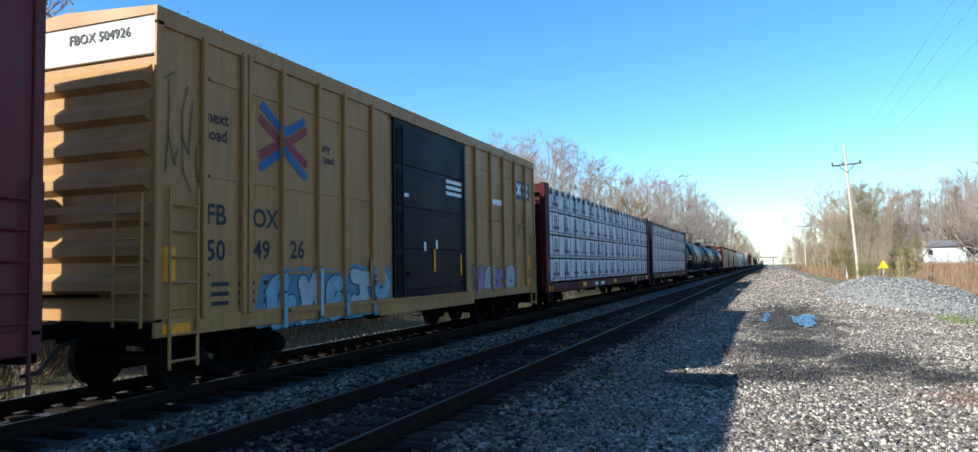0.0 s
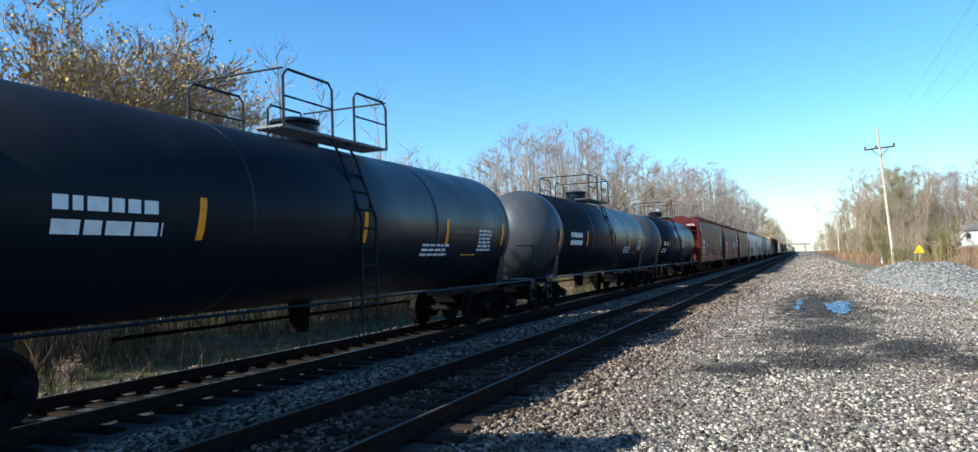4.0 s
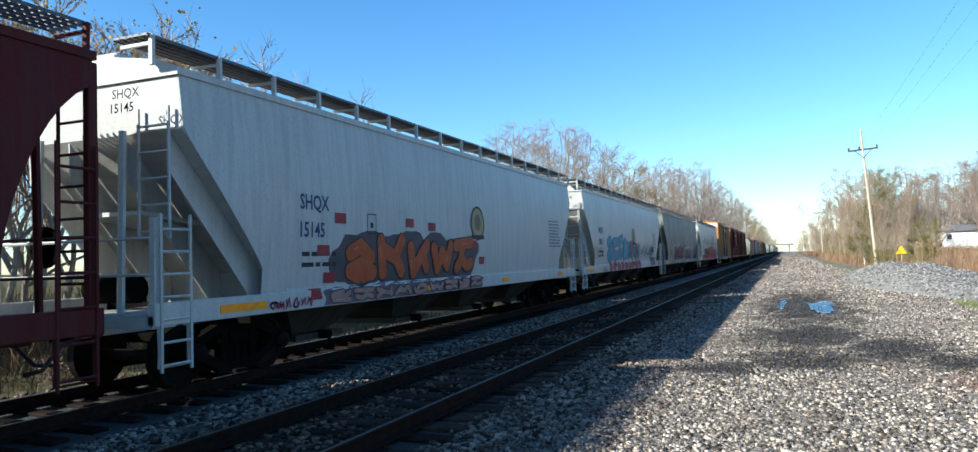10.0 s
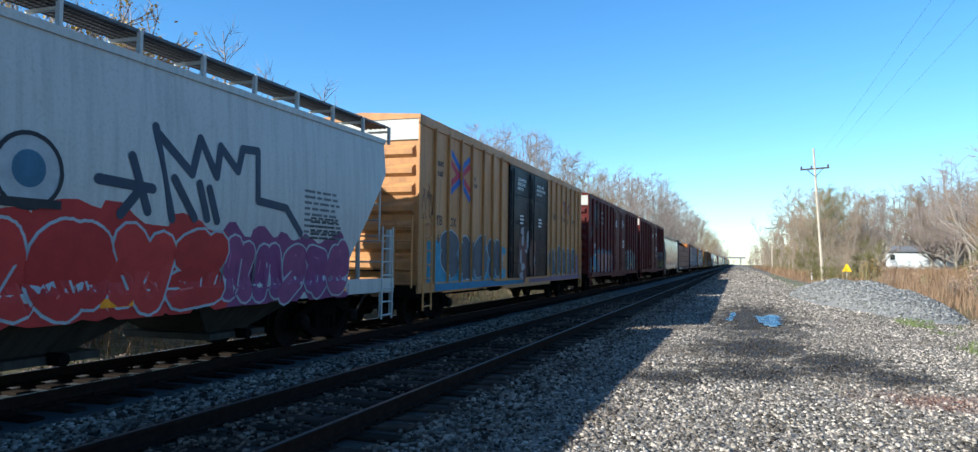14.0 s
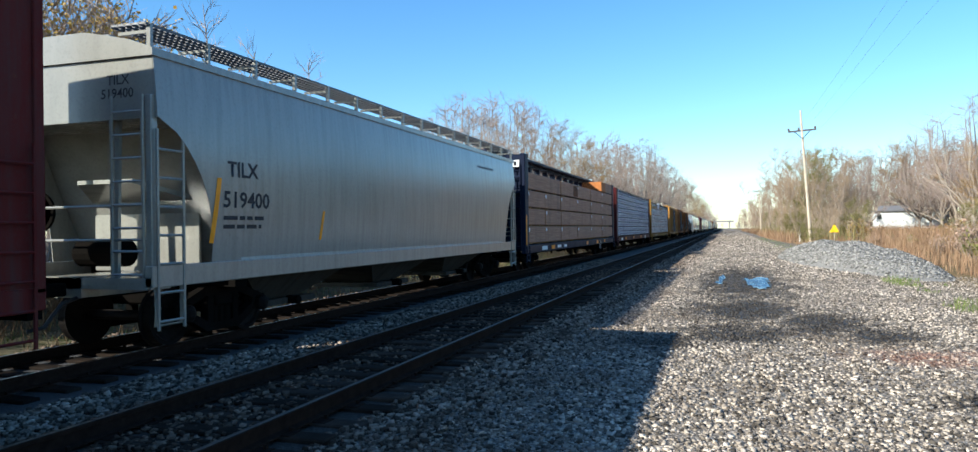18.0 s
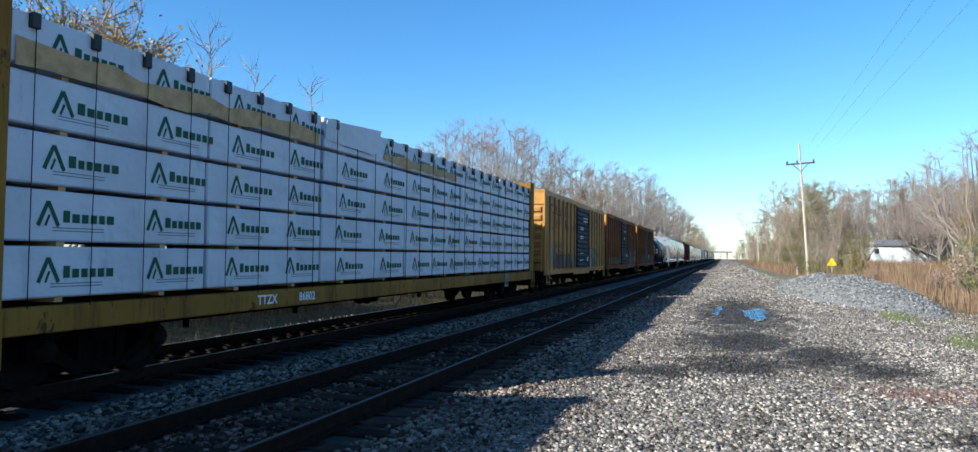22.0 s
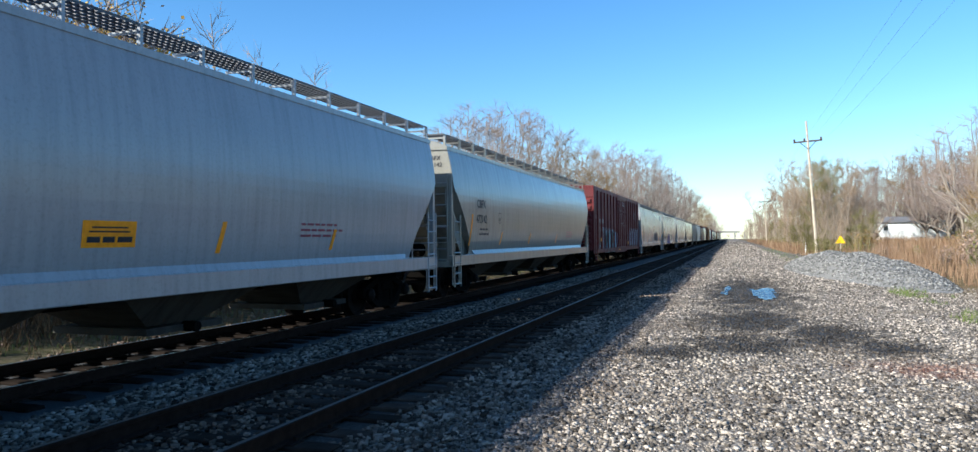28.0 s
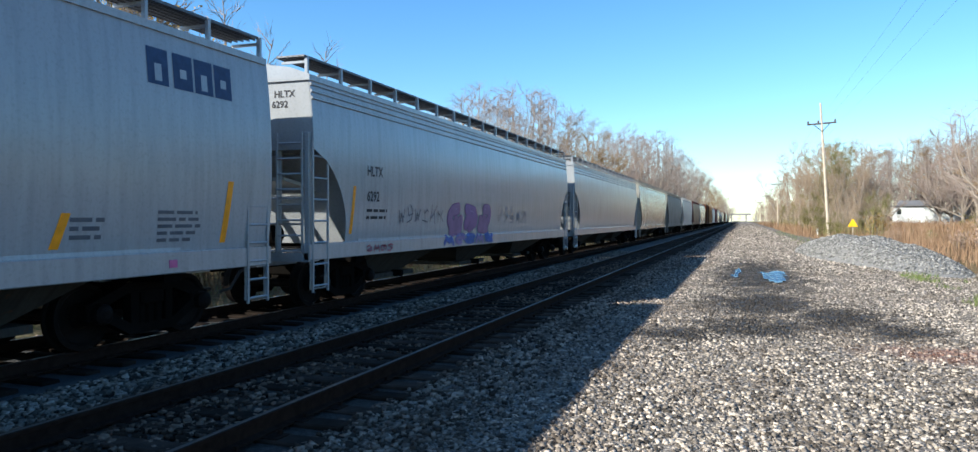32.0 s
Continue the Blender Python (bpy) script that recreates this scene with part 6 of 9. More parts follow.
# bulkhead panels that carry a number
part("number_panel", Mesh().box(0.45, 1.3, 0.07, 0.118, 3.95, 4.2), "white", cb3, "pale panel with a blurred number")
for x in (0.5, 0.65, 0.8, 0.95, 1.1):
    part("digit", Mesh().box(x, x + 0.1, 0.062, 0.07, 4.0, 4.15), "ink", cb3)
part("reflector", Mesh().box(1.531, 1.54, 0.3, 0.42, 1.4, 1.75), tint((0.5, 0.02, 0.02)), cb1, "red reflective patch")
# extra packs on the bare lumber car
MAT["boards_orange"] = flat("fresh_boards", (0.36, 0.13, 0.035), 0.75, 0, 0.25, 5)
for a, b, mat in ((18.0, 19.45, "boards_orange"), (19.46, 22.1, "boards")):
    part("lumber_pack", Mesh().box(0.3, 1.49, a, b, 3.84, 4.42, 0.02), mat, cb3)
part("lumber_pack", Mesh().box(1.5, 1.53, 9.3, 10.25, 3.2, 3.72), "box_brown", cb3)
for t, a, b, z0, z1, x, p in cb3_packs:
    if int(a * 10) % 3 == 0 or t in (0, 2):
        polygon(p, lambda z, x=x: x, [[(a + 0.1, z1 - 0.2), (a + 0.28, z1 - 0.2), (a + 0.28, z1 - 0.06), (a + 0.1, z1 - 0.06)]], "white", 0.004, "paper_tag")
# torn wrap on the yellow lumber car
for a, b, z0, z1, seed in ((0.6, 6.7, 3.55, 3.78, 3), (9.4, 14.0, 3.6, 3.78, 6)):
    tear = random.Random(seed)
    pts = [(a + (b - a) * i / 14, z0 + 0.1 * tear.random()) for i in range(15)] + [(b - (b - a) * i / 14, z1 + 0.12 * tear.random()) for i in range(15)]
    for i in range(14):
        polygon(cb5, lambda z: 1.515, [[pts[i], pts[i + 1], pts[28 - i], pts[29 - i]]], "lumber", 0.004, "bare_edge")
part("loose_wrap", Mesh().loft([[(0.9, 6.9, 4.1), (1.52, 6.9, 3.75), (1.54, 6.95, 4.12)], [(1.0, 8.6, 4.3), (1.56, 8.9, 3.7), (1.6, 9.1, 4.25)]]), "wrap", cb5, "loose torn flap of white wrap")

# tank cars
ring_y = lambda car, face, y, z0, z1, w=0.16, lean=0.25: polygon(car, face, [[(y + lean * (k / 6), z0 + (z1 - z0) * k / 6), (y + w + lean * (k / 6), z0 + (z1 - z0) * k / 6), (y + w + lean * ((k + 1) / 6), z0 + (z1 - z0) * (k + 1) / 6), (y + lean * ((k + 1) / 6), z0 + (z1 - z0) * (k + 1) / 6)] for k in range(6)], "yellow", 0.006, "reflector")
lettering(t3, t3_face, "XOMX", 3.12, 2.10, 0.23, "white", 0.86)
lettering(t3, t3_face, "100265", 4.06, 2.10, 0.23, "white", 0.84)
bars(t3, t3_face, [(3.0, 3.25, 1.86, 1.92), (3.3, 3.6, 1.86, 1.92), (3.68, 3.95, 1.86, 1.92), (4.05, 4.35, 1.86, 1.92), (3.0, 3.25, 1.73, 1.79), (3.35, 3.7, 1.73, 1.79), (3.78, 4.3, 1.73, 1.79)], "white")
ring_y(t3, t3_face, 1.92, 1.5, 2.45)
ring_y(t3, t3_face, 5.15, 2.0, 2.45, 0.1, 0.05)
ring_y(t3, t3_face, 8.1, 2.05, 2.45, 0.1, 0.05)
scrawl(t3, t3_face, 5.7, 8.0, 1.4, 2.3, (0.20, 0.21, 0.23), 8, 5, 0.03)
scrawl(t3, t3_face, 11.8, 13.9, 1.4, 2.4, (0.36, 0.37, 0.40), 9, 6, 0.06)
plates(t3, t3_face, [(11.3, 2.15, 0.75)], "yellow", 0.2)
small_print(t3, t3_face, 7.5, 2.95, 0.7, 5, 0.04, 0.08, seed=2)
small_print(t3, t3_face, 9.7, 2.3, 1.4, 5, 0.04, 0.08, seed=3)
small_print(t3, t3_face, 14.4, 2.3, 1.2, 3, 0.05, 0.1, seed=4)
for car, face, y in ((t1, t1_face, 3.0), (t2, t2_face, 3.0), (t4, t4_face, 3.4)):
    small_print(car, face, y, 2.3, 1.6, 2, 0.16, 0.26, seed=int(y * 10))
    for yy in (1.7, 5.0, 8.9, 12.2, 15.4):
        ring_y(car, face, yy, 2.0, 2.55, 0.12, 0.05)
    plates(car, face, [(13.2, 1.75, 0.8)], "yellow", 0.2)
    small_print(car, face, 11.2, 1.95, 1.3, 3, 0.05, 0.1, seed=6)
    small_print(car, face, 14.0, 2.3, 0.9, 6, 0.05, 0.09, seed=7)

# dark red grain hoppers
for k, (car, face, num) in enumerate(((h1, h1_face, "450796"), (h2, h2_face, "450418"), (h3, h3_face, "450586"))):
    y0 = (1.6, 1.8, 1.55)[k]
    for i in range(4):
        y = y0 + 0.38 * i
        polygon(car, face, [[(y, 2.32), (y + 0.3, 2.32), (y + 0.3, 2.62), (y, 2.62)]], "white", 0.006, "emblem")
        polygon(car, face, [[(y + 0.1, 2.38 + 0.1 * (i % 2)), (y + 0.2, 2.38 + 0.1 * (i % 2)), (y + 0.2, 2.46 + 0.1 * (i % 2)), (y + 0.1, 2.46 + 0.1 * (i % 2))]], "hop_red", 0.009, "emblem")
    lettering(car, face, num, y0 - 0.06, 1.89, 0.31, "white", 1.12)
    bars(car, face, [(y0 + 0.1 + 0.36 * i, y0 + 0.38 + 0.36 * i, z, z + 0.06) for i in (0, 1, 2, 3) for z in (1.72, 1.56)], "white")
    cy = (15.3, 15.7, 15.45)[k]
    if k == 0:
        polygon(car, face, [disc(cy, 2.75, 0.72, 28, 1.0)], tint(CYAN), 0.006, "emblem")
    else:
        polygon(car, face, ring_shapes(cy, 2.9, 0.72, 0.2) + [bar_shape(cy - 0.6, 2.9, cy + 0.6, 2.9, 0.2), bar_shape(cy, 2.3, cy, 3.5, 0.2)], "white", 0.006, "emblem")
    plates(car, face, [(1.2 + 0.65, 1.27, 0.9)] + [(2.6 + 1.15 * i + 0.25 * (i % 2), 1.27, 0.42) for i in range(1, 12)], "yellow", 0.1)
    plates(car, face, [(y + 0.0, 2.22, 0.2) for y in (4.3,)], "white", 0.02)
    polygon(car, face, [bar_shape(4.25, 2.1, 4.55, 2.1, 0.02), bar_shape(4.25, 2.45, 4.55, 2.45, 0.02), bar_shape(4.25, 2.1, 4.25, 2.45, 0.02), bar_shape(4.55, 2.1, 4.55, 2.45, 0.02), bar_shape(4.32, 2.2, 4.48, 2.2, 0.05), bar_shape(4.32, 2.34, 4.48, 2.34, 0.05)], "white", 0.006, "stencil_box")
    small_print(car, face, 12.3, 1.6, 1.4, 2, 0.05, 0.1, seed=k)
    small_print(car, face, 6.2, 1.5, 1.8, 2, 0.05, 0.1, "yellow", k + 3)
    end_lettering(car, num, 0.62, 0.092, 3.72, 0.13)
scrawl(h1, h1_face, 3.2, 7.2, 1.5, 2.0, (0.20, 0.13, 0.12), 12, 8, 0.025)
scrawl(h1, h1_face, 0.2, 1.0, 3.2, 3.6, "white", 2, 3, 0.02)
scrawl(h2, h2_face, 3.4, 9.8, 1.6, 2.1, (0.26, 0.22, 0.21), 13, 9, 0.028)
scrawl(h2, h2_face, 0.5, 1.4, 2.8, 3.7, (0.28, 0.20, 0.19), 14, 5, 0.018)
graffiti(h2, h2_face, 10.1, 12.9, 2.0, 2.75, [PALE], 15, n=5, line=(0.14, 0.02, 0.018))
scrawl(h3, h3_face, 7.6, 8.6, 1.75, 2.3, (0.30, 0.29, 0.28), 16, 2, 0.05)

# white and grey hoppers with graffiti
lettering(w1, w1_face, "SHQX", 2.45, 2.5, 0.24, "navy", 0.86)
lettering(w1, w1_face, "15145", 2.40, 2.06, 0.24, "navy", 0.86)
graffiti(w1, w1_face, 3.6, 9.3, 1.22, 2.15, [ORANGE], 21, halo=(0.07, 0.06, 0.07), n=5)
graffiti(w1, w1_face, 3.2, 9.8, 0.93, 1.22, [(0.30, 0.17, 0.14)], 22, halo=(0.12, 0.09, 0.12), n=9)
polygon(w1, w1_face, [[(y, z), (y + 0.35, z), (y + 0.35, z + 0.18), (y, z + 0.18)] for y, z in ((2.9, 1.75), (3.4, 2.3), (3.1, 1.3), (5.9, 2.3), (6.9, 2.25), (9.2, 1.9), (9.7, 1.5), (2.7, 1.05))], tint(RED), 0.007, "graffiti")
scrawl(w1, w1_face, 1.7, 2.8, 0.96, 1.12, tint((0.36, 0.05, 0.12)), 23, 6, 0.03)
lettering(w2, w2_face, "SHQX", 2.58, 2.56, 0.24, "navy", 0.86)
lettering(w2, w2_face, "15015", 2.54, 2.08, 0.24, "navy", 0.86)
scrawl(w2, w2_face, 1.7, 3.4, 1.5, 2.0, "ink", 24, 6, 0.03)
graffiti(w2, w2_face, 4.0, 8.4, 1.3, 2.5, [(0.07, 0.22, 0.30), (0.10, 0.24, 0.33)], 25, n=4)
graffiti(w2, w2_face, 8.3, 11.5, 1.35, 2.3, [(0.07, 0.20, 0.27), (0.28, 0.08, 0.09)], 26, n=5)
graffiti(w2, w2_face, 4.4, 11.8, 0.92, 1.32, [(0.34, 0.06, 0.09)], 27, n=9, line=(0.2, 0.04, 0.06))
scrawl(w2, w2_face, 11.7, 15.4, 1.4, 2.2, "ink", 28, 7, 0.05)
scrawl(w2, w2_face, 14.6, 15.9, 1.55, 2.1, (0.025, 0.06, 0.10), 101, 3, 0.09)
scrawl(w2, w2_face, 14.9, 16.5, 0.98, 1.5, (0.02, 0.03, 0.07), 102, 5, 0.085)
scrawl(w2, w2_face, 17.2, 18.1, 0.96, 1.28, (0.06, 0.22, 0.34), 103, 4, 0.06)
part("data_plate", Mesh().box(w2_face(1.9) - 0.03, w2_face(1.9) + 0.012, 15.35, 15.95, 1.72, 2.02), "navy", w2, "dark blue data panel")
scrawl(w2, w2_face, 3.3, 4.0, 0.95, 1.15, "ink", 29, 3, 0.03)
graffiti(w3, w3_face, 4.3, 9.0, 1.1, 2.2, [(0.16, 0.02, 0.03), (0.02, 0.02, 0.03), (0.16, 0.02, 0.03)], 31, halo=PALE, n=6)
graffiti(w3, w3_face, 10.2, 13.9, 1.1, 2.05, [PURPLE, (0.03, 0.03, 0.06)], 32, halo=PALE, n=5)
graffiti(w3, w3_face, 15.0, 17.4, 1.05, 2.2, [GREY, (0.03, 0.035, 0.05)], 33, n=4)
plates(w3, w3_face, [(13.95, 1.9, 0.55), (16.7, 1.9, 0.75), (13.5, 1.32, 0.55), (16.2, 1.32, 0.7), (5.0, 1.32, 0.5), (7.8, 1.32, 0.5)], "yellow", 0.1)
lettering(w4, w4_face, "SHQX", 3.1, 2.5, 0.24, "ink", 0.86)
lettering(w4, w4_face, "15272", 3.05, 2.05, 0.24, "ink", 0.86)
graffiti(w4, w4_face, 2.6, 9.4, 0.92, 1.5, [RED, (0.36, 0.045, 0.04)], 34, n=9, fat=0.5, line=RED)
graffiti(w4, w4_face, 4.3, 8.8, 1.0, 2.15, [(0.012, 0.014, 0.017)], 35, n=5, fat=0.5, line=PALE)
graffiti(w4, w4_face, 9.3, 13.4, 0.84, 2.1, [(0.42, 0.03, 0.025), (0.36, 0.022, 0.02)], 37, n=4, fat=0.5, halo=(0.36, 0.022, 0.02), line=PALE)
graffiti(w4, w4_face, 13.4, 17.0, 0.88, 1.95, [(0.20, 0.05, 0.13), (0.17, 0.04, 0.13)], 38, n=5, fat=0.5, halo=(0.16, 0.04, 0.12), line=PALE)
polygon(w4, w4_face, [stroke(*q, 0.13) for q in [(12.08, 3.27, 12.39, 2.11), (12.13, 3.18, 12.74, 2.74), (12.74, 2.74, 12.91, 3.25), (12.91, 3.25, 13.24, 2.76), (13.24, 2.76, 13.33, 3.2), (13.33, 3.2, 13.71, 2.89), (13.71, 2.89, 13.83, 3.24), (13.83, 3.24, 14.2, 3.26), (14.2, 3.26, 14.2, 2.49), (14.2, 2.49, 14.96, 2.43), (14.96, 2.43, 15.41, 2.03), (11.19, 2.51, 12.03, 2.47), (11.69, 2.84, 11.96, 2.18), (11.83, 2.45, 11.53, 2.12), (12.41, 2.64, 12.81, 2.14), (12.89, 2.62, 13.06, 2.15), (13.09, 2.57, 13.27, 2.13)]], tint((0.03, 0.045, 0.07)), 0.007, name="graffiti")
small_print(w4, w4_face, 15.7, 2.3, 1.1, 6, 0.03, 0.07, "ink", 9)
scrawl(w4, w4_face, 4.5, 8.8, 2.3, 2.95, "ink", 36, 7, 0.07)
for car, face, cy in ((w1, w1_face, 9.6), (w2, w2_face, 10.0), (w3, w3_face, 9.6), (w4, w4_face, 10.3)):
    polygon(car, face, [disc(cy, 2.5, 0.42)], tint((0.33, 0.27, 0.13) if car is not w4 else (0.34, 0.36, 0.37)), 0.010, "emblem")
    polygon(car, face, [disc(cy, 2.52, 0.2)], tint((0.16, 0.13, 0.09) if car is not w4 else (0.05, 0.12, 0.19)), 0.012, "emblem")
    polygon(car, face, ring_shapes(cy, 2.5, 0.42, 0.05) + [bar_shape(cy - 0.4, 2.16, cy + 0.4, 2.16, 0.1)], "ink", 0.014, "emblem")
    small_print(car, face, 15.5, 2.75, 1.35, 9, 0.045, 0.1, tint((0.10, 0.11, 0.125)), 8)
    small_print(car, face, 2.5, 1.75, 1.1, 2, 0.07, 0.17, "ink", 9)
    plates(car, lambda z: 1.535, [(0.7, 1.0, 0.95), (6.6, 1.0, 0.5), (11.3, 1.0, 0.5), (16.5, 1.0, 0.5)], "yellow", 0.11)
    polygon(car, face, [bar_shape(4.45, 2.15, 4.75, 2.15, 0.02), bar_shape(4.45, 2.5, 4.75, 2.5, 0.02), bar_shape(4.45, 2.15, 4.45, 2.5, 0.02), bar_shape(4.75, 2.15, 4.75, 2.5, 0.02), bar_shape(4.55, 2.3, 4.65, 2.3, 0.1)], "ink", 0.006, "stencil_box")

def band_of(y0, y1, z0, z1, wave=0.0, n=14):
    """Outline of one painted band with an uneven upper edge."""
    low = [(y0 + (y1 - y0) * i / n, z0) for i in range(n + 1)]
    return low + [(y, z1 + wave * math.sin(i * 1.7)) for i, (y, z) in enumerate(low)][::-1]


# tan boxcar with twin doors
kw = dict(ribs=tb_ribs, rib=RIB)
lettering(tb, tb_face, "next", 1.08, 3.96, 0.18, "ink")
lettering(tb, tb_face, "load", 1.07, 3.70, 0.18, "ink")
lettering(tb, tb_face, "any", 3.69, 3.86, 0.15, "ink")
lettering(tb, tb_face, "road", 3.70, 3.66, 0.15, "ink")
crossed_arrows(tb, tb_face, 1.9, 3.5, 3.3, 4.45, (0.03, 0.10, 0.36), (0.42, 0.03, 0.06), tb_ribs, RIB)
for s, y, z in (("TB", 1.09, 2.48), ("OX", 1.95, 2.48), ("66", 1.17, 2.03), ("36", 2.1, 2.03), ("10", 3.2, 2.03)):
    lettering(tb, tb_face, s, y, z, 0.24, "ink")
polygon(tb, tb_face, [band_of(0.55, 6.9, 1.03, 2.05, 0.05)], tint((0.06, 0.24, 0.36)), 0.006, name="graffiti", **kw)
graffiti(tb, tb_face, 1.4, 6.2, 1.05, 2.35, [GREY, (0.065, 0.07, 0.085)], 41, n=4, fat=0.5, line=PALE, **kw)
graffiti(tb, tb_face, 12.6, 17.4, 0.95, 2.25, [(0.075, 0.085, 0.10), (0.09, 0.10, 0.12)], 42, n=5, fat=0.46, line=PALE, **kw)
polygon(tb, tb_face, [band_of(16.4, 18.5, 1.03, 1.9, 0.06)], tint(LILAC), 0.005, name="graffiti", **kw)
polygon(tb, lambda z: 1.62, [blob(random.Random(3), 8.5, 1.75, 0.42, 0.75), blob(random.Random(5), 9.9, 1.7, 0.45, 0.6)], tint((0.075, 0.03, 0.02)), 0.004, name="graffiti")
polygon(tb, lambda z: 1.62, [blob(random.Random(6), 8.75, 1.6, 0.35, 0.6)], tint((0.07, 0.012, 0.014)), 0.007, name="graffiti")
polygon(tb, lambda z: 1.62, [blob(random.Random(k), y, z, a, b) for k, (y, z, a, b) in enumerate(((8.5, 2.62, 0.2, 0.12), (8.55, 2.3, 0.12, 0.18), (9.2, 2.35, 0.16, 0.3), (8.35, 1.75, 0.1, 0.25), (8.6, 1.4, 0.2, 0.14), (8.45, 1.1, 0.2, 0.12), (9.0, 1.95, 0.14, 0.06), (10.05, 1.6, 0.1, 0.2)))], tint((0.26, 0.26, 0.28)), 0.010, name="graffiti")
polygon(tb, lambda q: 1.57, [band_of(9.6, 18.6, 0.84, 1.02)], tint((0.16, 0.09, 0.15)), 0.004, name="graffiti")
polygon(tb, lambda q: 1.57, [band_of(1.0, 9.0, 0.84, 1.02)], tint((0.03, 0.17, 0.30)), 0.005, name="graffiti")
scrawl(tb, tb_face, 0.2, 1.0, 2.5, 3.5, "ink", 43, 4, 0.02)
for w, y in (("Railcar", 13.15), ("Pooling", 14.9), ("Experts", 16.6)):
    lettering(tb, tb_face, w, y, 3.3, 0.25, tint((0.05, 0.035, 0.025)), 1.15)
polygon(tb, tb_face, [bar_shape(14.75, 4.1, 15.5, 4.1, 0.12), bar_shape(15.3, 4.1, 15.3, 3.6, 0.14), bar_shape(15.7, 4.1, 16.3, 3.65, 0.14), bar_shape(15.7, 3.65, 16.3, 4.1, 0.14)], tint((0.20, 0.06, 0.08)), 0.006, name="emblem", **kw)
for y, rows in ((7.9, ("CLOSE THIS DOOR", "BEFORE CLOSING", "MAIN DOOR")), (10.35, ("CLOSE AND LOCK", "BOTH DOORS BEFORE", "MOVING CAR"))):
    for i, s in enumerate(rows):
        lettering(tb, lambda z: 1.625, s, y, 4.3 - 0.15 * i, 0.1, "white", 0.85)
    small_print(tb, lambda z: 1.625, y + 0.3, 3.1, 0.5, 3, 0.06, 0.12, seed=9)
plates(tb, tb_face, [(17.2, 1.1, 0.5), (18.25, 1.2, 0.12)], "yellow", 0.16)

# maroon boxcars
kw = dict(ribs=c1_ribs, rib=RIB)
polygon(c1, c1_face, [disc(2.25, 4.05, 0.6, 28, 0.75)], tint((0.04, 0.075, 0.075)), 0.006, name="emblem", **kw)
polygon(c1, c1_face, ring_shapes(2.25, 4.05, 0.62, 0.07, 28, 0.75) + [blob(random.Random(3), 2.25, 4.0, 0.2, 0.35)], tint((0.14, 0.18, 0.18)), 0.010, name="emblem", **kw)
bars(c1, c1_face, [(3.25 + 0.22 * i, 3.4 + 0.22 * i, z, z + 0.14) for z, n in ((4.2, 8), (3.92, 7), (3.66, 7)) for i in range(n)], tint((0.22, 0.2, 0.19)))
lettering(c1, c1_face, "CP", 1.7, 2.32, 0.22, "white")
lettering(c1, c1_face, "218220", 1.67, 1.84, 0.2, "white")
graffiti(c1, c1_face, 0.7, 2.2, 1.05, 1.9, [(0.09, 0.26, 0.34)], 51, n=3, line=(0.06, 0.2, 0.28), **kw)
graffiti(c1, c1_face, 2.0, 7.4, 1.05, 2.2, [(0.34, 0.15, 0.09), (0.38, 0.20, 0.20)], 52, halo=(0.07, 0.20, 0.28), n=6, line=(0.11, 0.03, 0.07), **kw)
graffiti(c1, c1_face, 12.9, 17.5, 1.05, 2.3, [(0.06, 0.13, 0.08), (0.25, 0.33, 0.33)], 53, halo=PALE, n=6, **kw)
scrawl(c1, c1_face, 0.4, 1.4, 2.8, 3.5, (0.2, 0.25, 0.27), 54, 3, 0.04)
polygon(c1, c1_face, [band_of(0.1, 17.1, 1.03, 1.12)], tint((0.25, 0.16, 0.19)), 0.006, name="graffiti", **kw)
kw = dict(ribs=c2_ribs, rib=RIB)
polygon(c2, c2_face, [band_of(12.65, 18.5, 1.03, 2.35, 0.16)], tint((0.06, 0.22, 0.30)), 0.005, name="graffiti", **kw)
graffiti(c2, c2_face, 12.6, 18.4, 1.05, 1.95, [(0.15, 0.25, 0.05), (0.32, 0.30, 0.06), (0.07, 0.25, 0.07)], 55, halo=(0.05, 0.26, 0.10), n=6, **kw)
graffiti(c2, c2_face, 12.7, 18.0, 2.1, 2.6, [PALE, (0.12, 0.20, 0.26)], 56, n=7, line=(0.16, 0.12, 0.16), **kw)
for car in (c1, c2):
    for i, s in enumerate(("CLOSE AND LOCK", "BOTH DOORS BEFORE", "MOVING CAR")):
        lettering(car, lambda z: 1.625, s, 10.35, 4.12 - 0.17 * i, 0.1, "white", 0.9)
    small_print(car, lambda z: 1.625, 8.0, 4.0, 0.8, 3, 0.06, 0.13, seed=11)
    small_print(car, lambda z: 1.625, 11.0, 2.9, 0.9, 4, 0.06, 0.13, seed=12)
    plates(car, lambda z: 1.585, [(1.0, 1.2, 0.4), (15.4, 1.35, 0.5)], "yellow", 0.14)
polygon(c2, lambda z: 1.63, [disc(10.6, 2.65, 0.1, 16)], "white", 0.004, "emblem")
bars(c2, lambda z: 1.63, [(10.9, 11.15, 2.1, 2.3)], "white")

